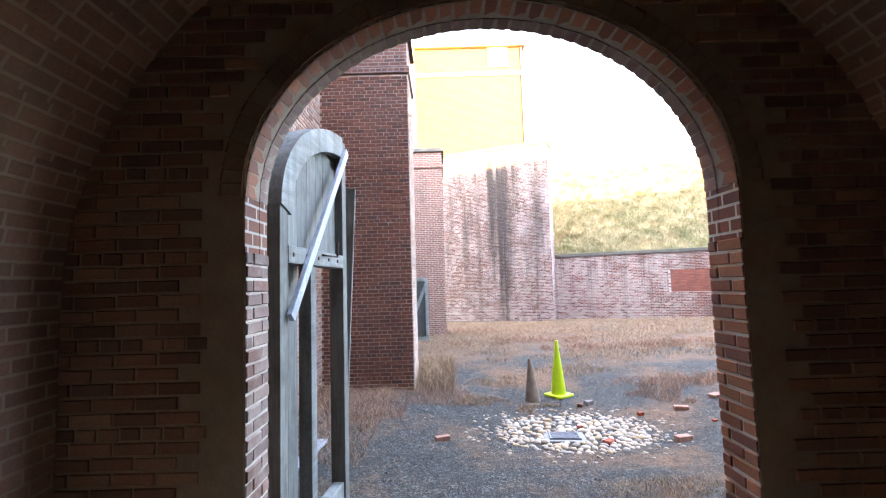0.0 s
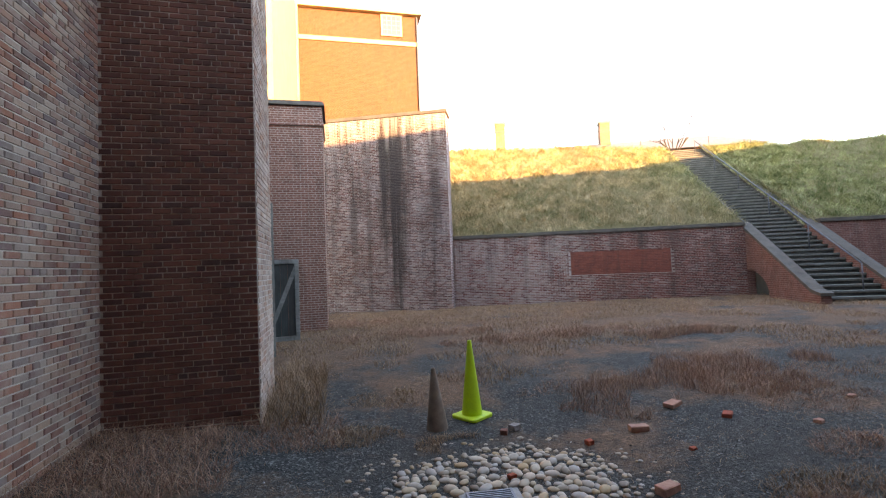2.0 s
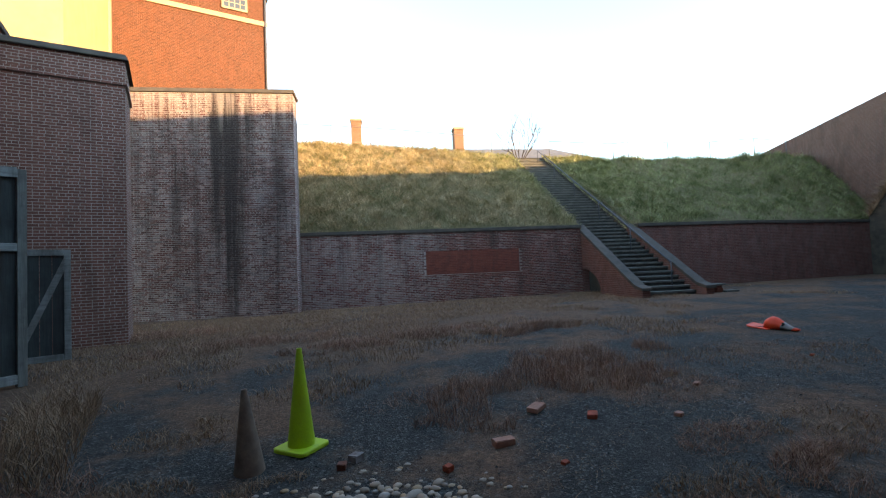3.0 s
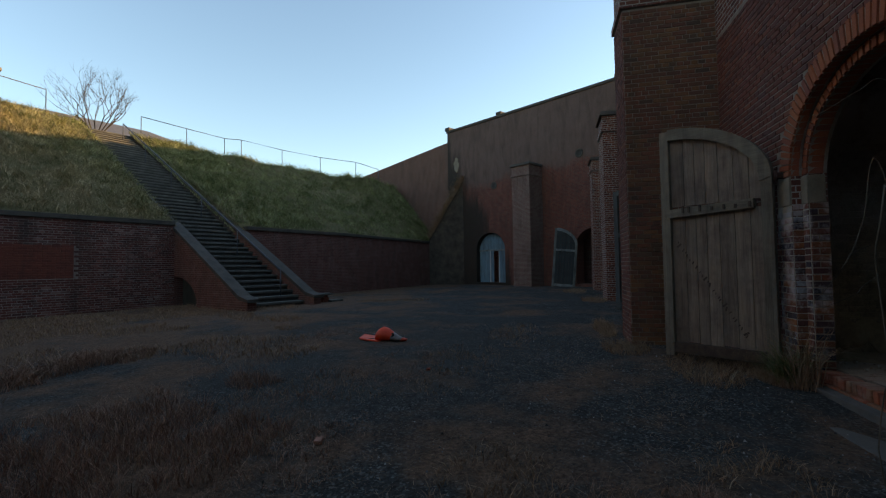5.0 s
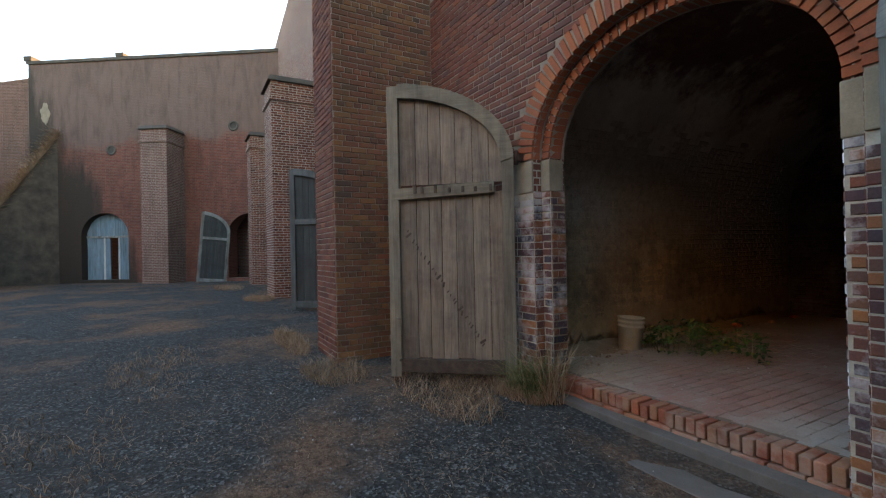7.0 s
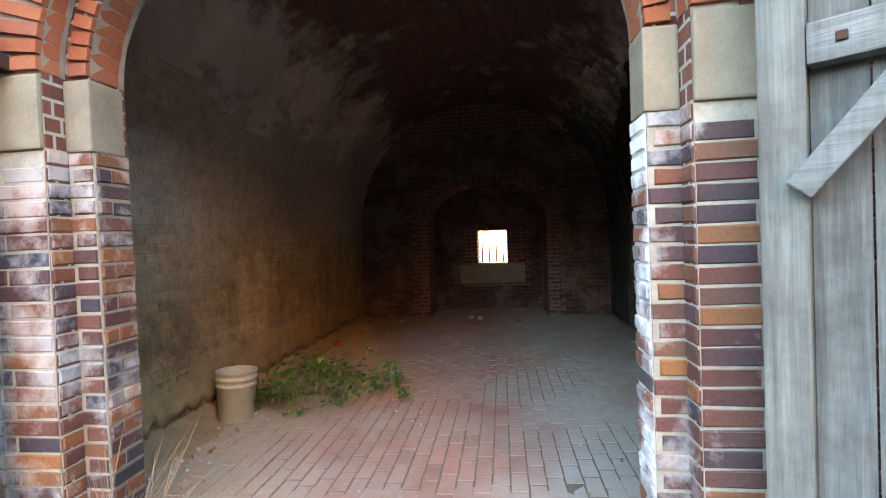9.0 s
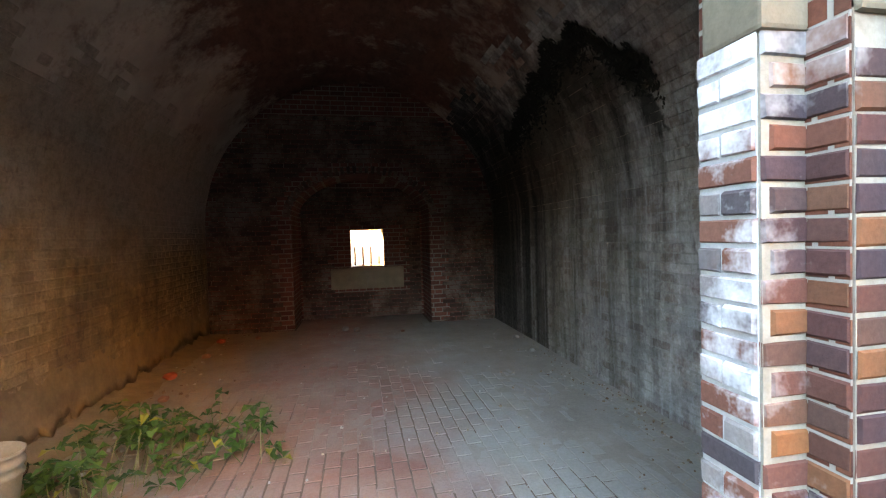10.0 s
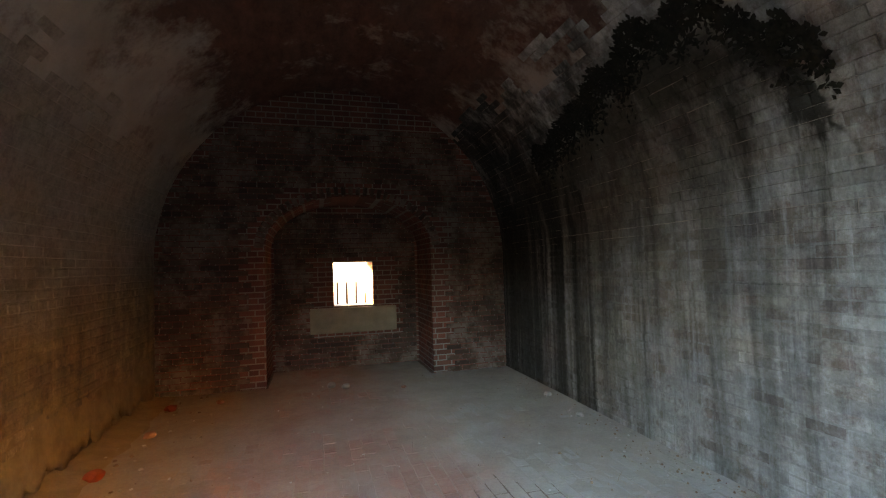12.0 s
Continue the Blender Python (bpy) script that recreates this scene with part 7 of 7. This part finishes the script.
# jambs of the second gateway: inner order, reveal and outer order
for side in (-1, 1):
    x = ARCH2 + side * HW2
    fr = along(0, FY1 - 0.105, 0)
    a, b = (x - 0.12, x) if side < 0 else (x, x + 0.12)
    mortar_panel(wall_south, fr, a, b, -0.3, SPRING - 0.33, M_MORTAR_J)
    lay_bricks(wall_south, along(0, FY1 - 0.102, 0), a, b, -0.28, SPRING - 0.33, M_B_JAMB, near=(x, 1.0), singles=40, seed=20 + side, headers=0)
    rv = (EASTWARD if side < 0 else WESTWARD)(x, 0)
    ua, ub = (-(FY1 - 0.11), -FY0) if side < 0 else (FY0, FY1 - 0.11)
    mortar_panel(wall_south, rv, ua, ub, -0.3, SPRING - 0.33, M_LIME if side < 0 else M_MORTAR)
    lay_bricks(wall_south, (EASTWARD if side < 0 else WESTWARD)(x - side * 0.003, 0), ua, ub, -0.28, SPRING - 0.33, M_B_LIME if side < 0 else M_B_JAMB, near=((ua + ub) / 2, 1.0), singles=60, seed=24 + side, headers=0)
    rv = (EASTWARD if side < 0 else WESTWARD)(x + side * 0.122, 0)
    ua, ub = (-FY1, -(FY1 - 0.10)) if side < 0 else (FY1 - 0.10, FY1)
    lay_bricks(skin, rv, ua, ub, -0.28, SPRING - 0.33, M_B_JAMB, near=((ua + ub) / 2, 1.0), singles=30, seed=27 + side, headers=0, proud=0.008)
# jambs of the first gateway
for side in (-1, 1):
    x = ARCH[0] + side * HW1
    rv = (EASTWARD if side < 0 else WESTWARD)(x, 0)
    ua, ub = (-FY1, -FY0) if side < 0 else (FY0, FY1)
    mortar_panel(wall_south, rv, ua, ub, -0.2, SPRING - 0.3, M_MORTAR_W)
    lay_bricks(wall_south, (EASTWARD if side < 0 else WESTWARD)(x - side * 0.003, 0), ua, ub, -0.1, SPRING - 0.3, M_B_JAMB1 if side > 0 else M_B_GREY, near=((ua + ub) / 2, 1.0), singles=50, seed=34 + side, headers=0)
lay_arch(wall_south, ARCH[0], HW1 - 0.010, SPRING, RISE1 - 0.010, FY1 - 0.115, 0.17, 0.115, M_B_JAMB1, 8)
lay_arch(skin, ARCH[0], HW1 - 0.010, SPRING, RISE1 - 0.010, FY1 + 0.01, 0.122, 0.235, M_B_GREY, 9)
# inner face of the wall in the first room
arch_block("mortar_bed", -1.93, 2.43, -0.04, 3.58, FY0 - 0.004, FY0 + 0.02, [(ARCH[0], HW1 + 0.005, -0.04, SPRING, RISE1 + 0.005)], M_MORTAR_D, None, wall_south)
lay_bricks(wall_south, SOUTHWARD(0, FY0 - 0.003), -2.43, 1.93, -0.02, 3.2, M_B_INNER, keep=outside_arch(-ARCH[0], HW1 + 0.14, SPRING, RISE1 + 0.14), near=(-1.6, 1.2), singles=200, seed=41)
lay_arch(wall_south, ARCH[0], HW1 + 0.01, SPRING, RISE1 + 0.01, FY0 + 0.06, 0.075, 0.12, M_B_INNER, 10)
# east buttress
mortar_panel(buttress_east, WESTWARD(11.05, 0), FY1 + 0.005, 4.03, -0.5, 5.27)
lay_bricks(buttress_east, WESTWARD(11.046, 0), FY1 + 0.01, 4.03, -0.45, 5.26, M_B_BUT, near=(3.4, 1.2), seed=51)
mortar_panel(buttress_east, along(0, 4.03, 0), 11.05, 11.95, -0.5, 5.27)
lay_bricks(buttress_east, along(0, 4.034, 0), 11.05, 11.95, -0.45, 5.26, M_B_RED, near=(11.3, 1.2), singles=120, seed=52)
# second room: side walls and back wall
mortar_panel(vault_2, EASTWARD(CX2 - 2.18, 0), -FY0, 3.8, FLOOR - 0.1, 1.4, M_B_LIMEWALL)
lay_bricks(vault_2, EASTWARD(CX2 - 2.176, 0), -FY0, 3.8, FLOOR - 0.02, 1.40, M_B_LIMEWALL, near=(-0.6, 0.7), seed=61, proud=0.0065)
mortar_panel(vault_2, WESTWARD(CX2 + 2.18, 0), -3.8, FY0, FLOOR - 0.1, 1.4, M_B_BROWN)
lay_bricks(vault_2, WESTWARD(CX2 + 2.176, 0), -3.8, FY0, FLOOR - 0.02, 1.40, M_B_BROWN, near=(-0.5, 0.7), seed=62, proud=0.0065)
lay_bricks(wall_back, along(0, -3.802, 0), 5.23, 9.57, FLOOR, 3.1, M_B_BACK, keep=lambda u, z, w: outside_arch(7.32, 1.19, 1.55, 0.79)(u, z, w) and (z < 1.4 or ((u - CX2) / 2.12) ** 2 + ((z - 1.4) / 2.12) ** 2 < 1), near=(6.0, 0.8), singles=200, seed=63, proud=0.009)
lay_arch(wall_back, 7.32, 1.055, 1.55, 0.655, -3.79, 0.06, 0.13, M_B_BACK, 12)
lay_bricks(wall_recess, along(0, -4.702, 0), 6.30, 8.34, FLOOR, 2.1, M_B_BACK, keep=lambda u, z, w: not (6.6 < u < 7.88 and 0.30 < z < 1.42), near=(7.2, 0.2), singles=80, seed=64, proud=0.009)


def lay_vault(side, mat, a0, a1, seed):
    """Bricks on the haunch of the vault, row by row round the curve."""
    rng = random.Random(seed)
    verts, faces = [], []
    R, row = 2.178, 0
    s = R * a0 + COURSE / 2
    while s < R * (a1 + 0.2):
        t = s / R
        fr = pose(CX2 + side * R * math.cos(t), 0, 1.4 + R * math.sin(t), 0, -side * math.degrees(t), 0) @ (WESTWARD if side > 0 else EASTWARD)(0, 0)
        u = -3.79 if side > 0 else -FY0
        end = FY0 if side > 0 else 3.79
        u -= 0.0 if row % 2 else 0.1
        while u < end:
            w = HEAD_W if row % 5 == 4 else BRICK_W
            a, b2 = max(u, -3.79 if side > 0 else -FY0), min(u + w, end)
            ragged = a1 + 0.16 * noise.noise((fr.translation.z * 1.5, u * 0.9 * side, seed)) + 0.2 * noise.noise((u * 4, s * 4, seed))
            if b2 - a > 0.04 and t < ragged:
                v, f = brick_shape((a + b2) / 2, 0, b2 - a + 0.012, COURSE + 0.001, 0, 0.0065, len(verts), rng)
                verts += [tuple(fr @ Vector(p)) for p in v]
                faces += f
            u += w + 0.01
        s += COURSE
        row += 1
    ob = link_mesh("brickwork", data_mesh("brickwork", verts, faces, mat), None, vault_2)
    ob["kind"] = "stuff"


lay_vault(-1, M_B_LIMEWALL, 0.0, 0.80, 65)
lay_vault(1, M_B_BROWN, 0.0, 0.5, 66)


def wet_growth():
    """Ragged black growth along the upper edge of the wet patch."""
    rng = random.Random(67)
    verts, faces = [], []
    for _ in range(5200):
        y = rng.uniform(-2.3, 0.62)
        top = 0.69 - (0.115 * (-0.25 - y) if y < -0.25 else 0.36 * (y + 0.25) ** 2) + 0.07 * noise.noise((y * 4, 0, 0))
        t = top + 0.03 - abs(rng.gauss(0, 0.06))
        if t < 0.3:
            continue
        R = 2.172
        o = Vector((CX2 - R * math.cos(t), y, 1.4 + R * math.sin(t)))
        n = Vector((math.cos(t), 0, -math.sin(t)))
        a, L = rng.uniform(0, 6.28), rng.uniform(0.012, 0.042)
        u = Vector((math.sin(t), 0, math.cos(t))) * math.cos(a) + Vector((0, 1, 0)) * math.sin(a)
        v = n.cross(u)
        k = len(verts)
        verts += [tuple(o), tuple(o + u * L + v * L * 0.4 + n * 0.012), tuple(o + u * L * 1.6 + n * 0.02), tuple(o + u * L - v * L * 0.4 + n * 0.012)]
        faces.append((k, k + 1, k + 2, k + 3))
    ob = link_mesh("black_moss", data_mesh("black_moss", verts, faces, M_MOSS), None)
    tagged(ob, "ragged black moss growing on the wet vault", "moss", kind="stuff")


wet_growth()

# brick paving of the second room, and the brick kerb of its sill
def pave():
    rng = random.Random(71)
    spots = []
    row, u = 0, 5.28
    while u < 9.56:
        y = 2.22 - (0.0 if row % 2 else 0.105) - 0.02 * (row % 3)
        while y > -4.6:
            if y > -3.8 or 6.3 < u < 8.35:
                spots.append((u, y))
            y -= 0.207
        u += 0.1008
        row += 1
    spots.sort(key=lambda p: (p[0] - 7.3) ** 2 + (p[1] - 1.0) ** 2)
    me = None
    verts, faces = [], []
    for k, (u, y) in enumerate(spots):
        sink = 0.003 * noise.noise((u * 1.3, y * 1.3, 2)) + rng.uniform(-0.0016, 0.0016)
        m = pose(u, y, FLOOR - 0.03 + sink, 90 + rng.uniform(-0.2, 0.2), rng.uniform(-0.2, 0.2), 90 + rng.uniform(-0.9, 0.9))
        if k < 300:
            ob = new("paving_brick", brick_mesh(0.205, 0.099, 0.03, M_B_PAVE))
            ob.parent = floor_2
            ob.matrix_local = floor_2.matrix_world.inverted() @ m
        else:
            v, f = brick_shape(0, 0, 0.205, 0.099, 0, 0.03, len(verts), rng)
            mm = m
            verts += [tuple(mm @ Vector(p)) for p in v]
            faces += f
    ob = link_mesh("paving", data_mesh("paving", verts, faces, M_B_PAVE), None, floor_2)
    ob["kind"] = "stuff"
    part("sill_step", box(ARCH2 - HW2 - 0.10, ARCH2 + HW2 + 0.10, 2.40, 2.656, -0.6, -0.292, 0.012), M_GUTTER, floor_2, "dirty concrete step below the kerb")
    part("kerb_bed", box(ARCH2 - HW2, ARCH2 + HW2, 2.334, 2.47, -0.6, FLOOR - 0.10), M_GUTTER, floor_2, "dirty concrete under the kerb")
    x = ARCH2 - HW2 + 0.06
    me = None
    while x < ARCH2 + HW2 - 0.03:
        bm = box(-0.034, 0.034, -0.09, 0.09, -0.055, 0.055, 0.012)
        ob = part("kerb_brick", bm, M_B_KERB, floor_2) if me is None else link_mesh("kerb_brick", me, None, floor_2)
        me = ob.data
        ob.location = (x, 2.43 + rng.uniform(-0.012, 0.012), FLOOR - 0.05 + rng.uniform(-0.006, 0.006))
        ob.rotation_euler = (rng.uniform(-0.04, 0.04), 0, rng.uniform(-0.05, 0.05))
        x += 0.078
    x = ARCH2 - HW2 + 0.1
    me = None
    while x < ARCH2 + HW2 - 0.08:
        bm = box(-0.1, 0.1, -0.05, 0.05, -0.03, 0.03, 0.008)
        ob = part("kerb_brick", bm, M_B_KERB, floor_2) if me is None else link_mesh("kerb_brick", me, None, floor_2)
        me = ob.data
        ob.location = (x, 2.485 + rng.uniform(-0.01, 0.01), FLOOR - 0.14)
        x += 0.213


pave()


def floor_dust():
    """Drifted lime dust and earth that buries the paving towards the walls and the back."""
    nx, ny = 64, 100
    verts, faces = [], []
    for j in range(ny + 1):
        y = -4.66 + 6.94 * j / ny
        for i in range(nx + 1):
            x = 5.235 + 4.33 * i / nx
            side = max(0.0, (6.7 - x) / 1.5) * 0.8 + max(0.0, (x - 8.1) / 1.2)
            deep = max(0.0, min(1.0, (0.2 - y) / 2.5))
            h = -0.006 + 0.007 * side + 0.0095 * deep + 0.008 * noise.noise((x * 1.1, y * 1.1, 6)) + 0.003 * noise.noise((x * 4, y * 4, 2)) + 0.001 * noise.noise((x * 14, y * 14, 1))
            verts.append((x, y, FLOOR + min(h, 0.010)))
    for j in range(ny):
        for i in range(nx):
            v = j * (nx + 1) + i
            if verts[v][1] > -3.82 or 6.28 < verts[v][0] < 8.3:
                faces.append((v, v + 1, v + nx + 2, v + nx + 1))
    ob = link_mesh("floor_dust", data_mesh("floor_dust", verts, faces, M_DUST, True), None)
    tagged(ob, "pale lime dust and earth drifted over the brick floor", "dust", kind="stuff")


floor_dust()


def floor_litter():
    """Crumbs of lime and brick, and bits of dry stalk, on the floor of the second room."""
    rng = random.Random(77)
    verts, faces = [], []
    for _ in range(1500):
        east = rng.random() < 0.45
        x = 9.5 - abs(rng.gauss(0, 0.3)) if east else 5.27 + abs(rng.gauss(0, 0.22)) if rng.random() < 0.7 else rng.uniform(5.4, 9.4)
        y, r = rng.uniform(-3.7, 2.2), rng.choice((0.004, 0.006, 0.008, 0.014, 0.022 if east else 0.01))
        if not 5.25 < x < 9.55:
            continue
        k, a = len(verts), rng.uniform(0, 6.28)
        pts = [(math.cos(a + q) * r * rng.uniform(0.6, 1.3), math.sin(a + q) * r * rng.uniform(0.6, 1.3), 0) for q in (0, 1.6, 3.1, 4.7)]
        verts += [(x + p[0], y + p[1], FLOOR - 0.004) for p in pts] + [(x + p[0] * 0.6, y + p[1] * 0.6, FLOOR + r * rng.uniform(0.5, 1.1)) for p in pts]
        faces += [(k + 4, k + 5, k + 6, k + 7)] + [(k + i, k + (i + 1) % 4, k + 4 + (i + 1) % 4, k + 4 + i) for i in range(4)]
    stuff("floor_crumbs", verts, faces, M_CRUMB, "crumbs of brick and lime scattered on the floor", "rubble")
    spots = []
    for _ in range(240):
        x, y = (rng.uniform(8.3, 9.4), rng.uniform(0.2, 2.2)) if rng.random() < 0.6 else (rng.uniform(5.4, 9.0), rng.uniform(-2.0, 2.2))
        spots.append((x, y, FLOOR + 0.003, rng.uniform(0.015, 0.05), rng.uniform(0.002, 0.004), rng.uniform(2.0, 5.0)))
    v, f = blades(spots, 78, 0.15)
    stuff("dry_stalks", v, f, M_STRAW, "broken dry grass stalks lying on the floor", "grass")


M_CRUMB = grass_mat("brick_and_lime_crumbs", [(0.0, (0.16, 0.09, 0.06)), (0.35, (0.28, 0.19, 0.13)), (0.7, (0.36, 0.31, 0.26)), (1.0, (0.5, 0.47, 0.43))], 0.9)
floor_litter()


def wall_crust():
    """Added crust on the foot of the brown wall; its broken lower edge shades dark gaps."""
    verts, faces, n, k = [], [], 260, 7
    for i in range(n + 1):
        y = -3.7 + 5.9 * i / n
        low = 0.07 + 0.16 * max(0.0, noise.noise((y * 2.1, 0, 3)) + 0.25) + 0.11 * noise.noise((y * 9, 0, 8))
        for j in range(k + 1):
            t = j / k
            z = FLOOR + max(0.0, low) + (0.62 + 0.15 * noise.noise((y * 1.3, 4, 0)) - low) * t
            out = 0.012 + 0.045 * (1 - t) ** 1.5 * (0.7 + 0.6 * noise.noise((y * 3, t * 3, 5))) - 0.02 * t + 0.008 * noise.noise((y * 12, z * 12, 2))
            verts.append((CX2 + 2.176 - out, y, z))
        verts.append((CX2 + 2.178, y, FLOOR + max(0.0, low) + 0.01))
    w = k + 2
    for i in range(n):
        for j in range(k):
            a = i * w + j
            faces.append((a, a + w, a + w + 1, a + 1))
        a = i * w
        faces.append((a + k + 1, a + w + k + 1, a + w, a))
    ob = link_mesh("wall_crust", data_mesh("wall_crust", verts, faces, M_CRUST, True), None, vault_2)
    ob["label"] = "added brown crust at the wall foot, its ragged edge shading dark gaps"


M_CRUST = plain_material("brown_foot_crust", (0.36, 0.24, 0.13), (0.20, 0.125, 0.07), 5, 0.95, 0.9, fine=28.0)
wall_crust()
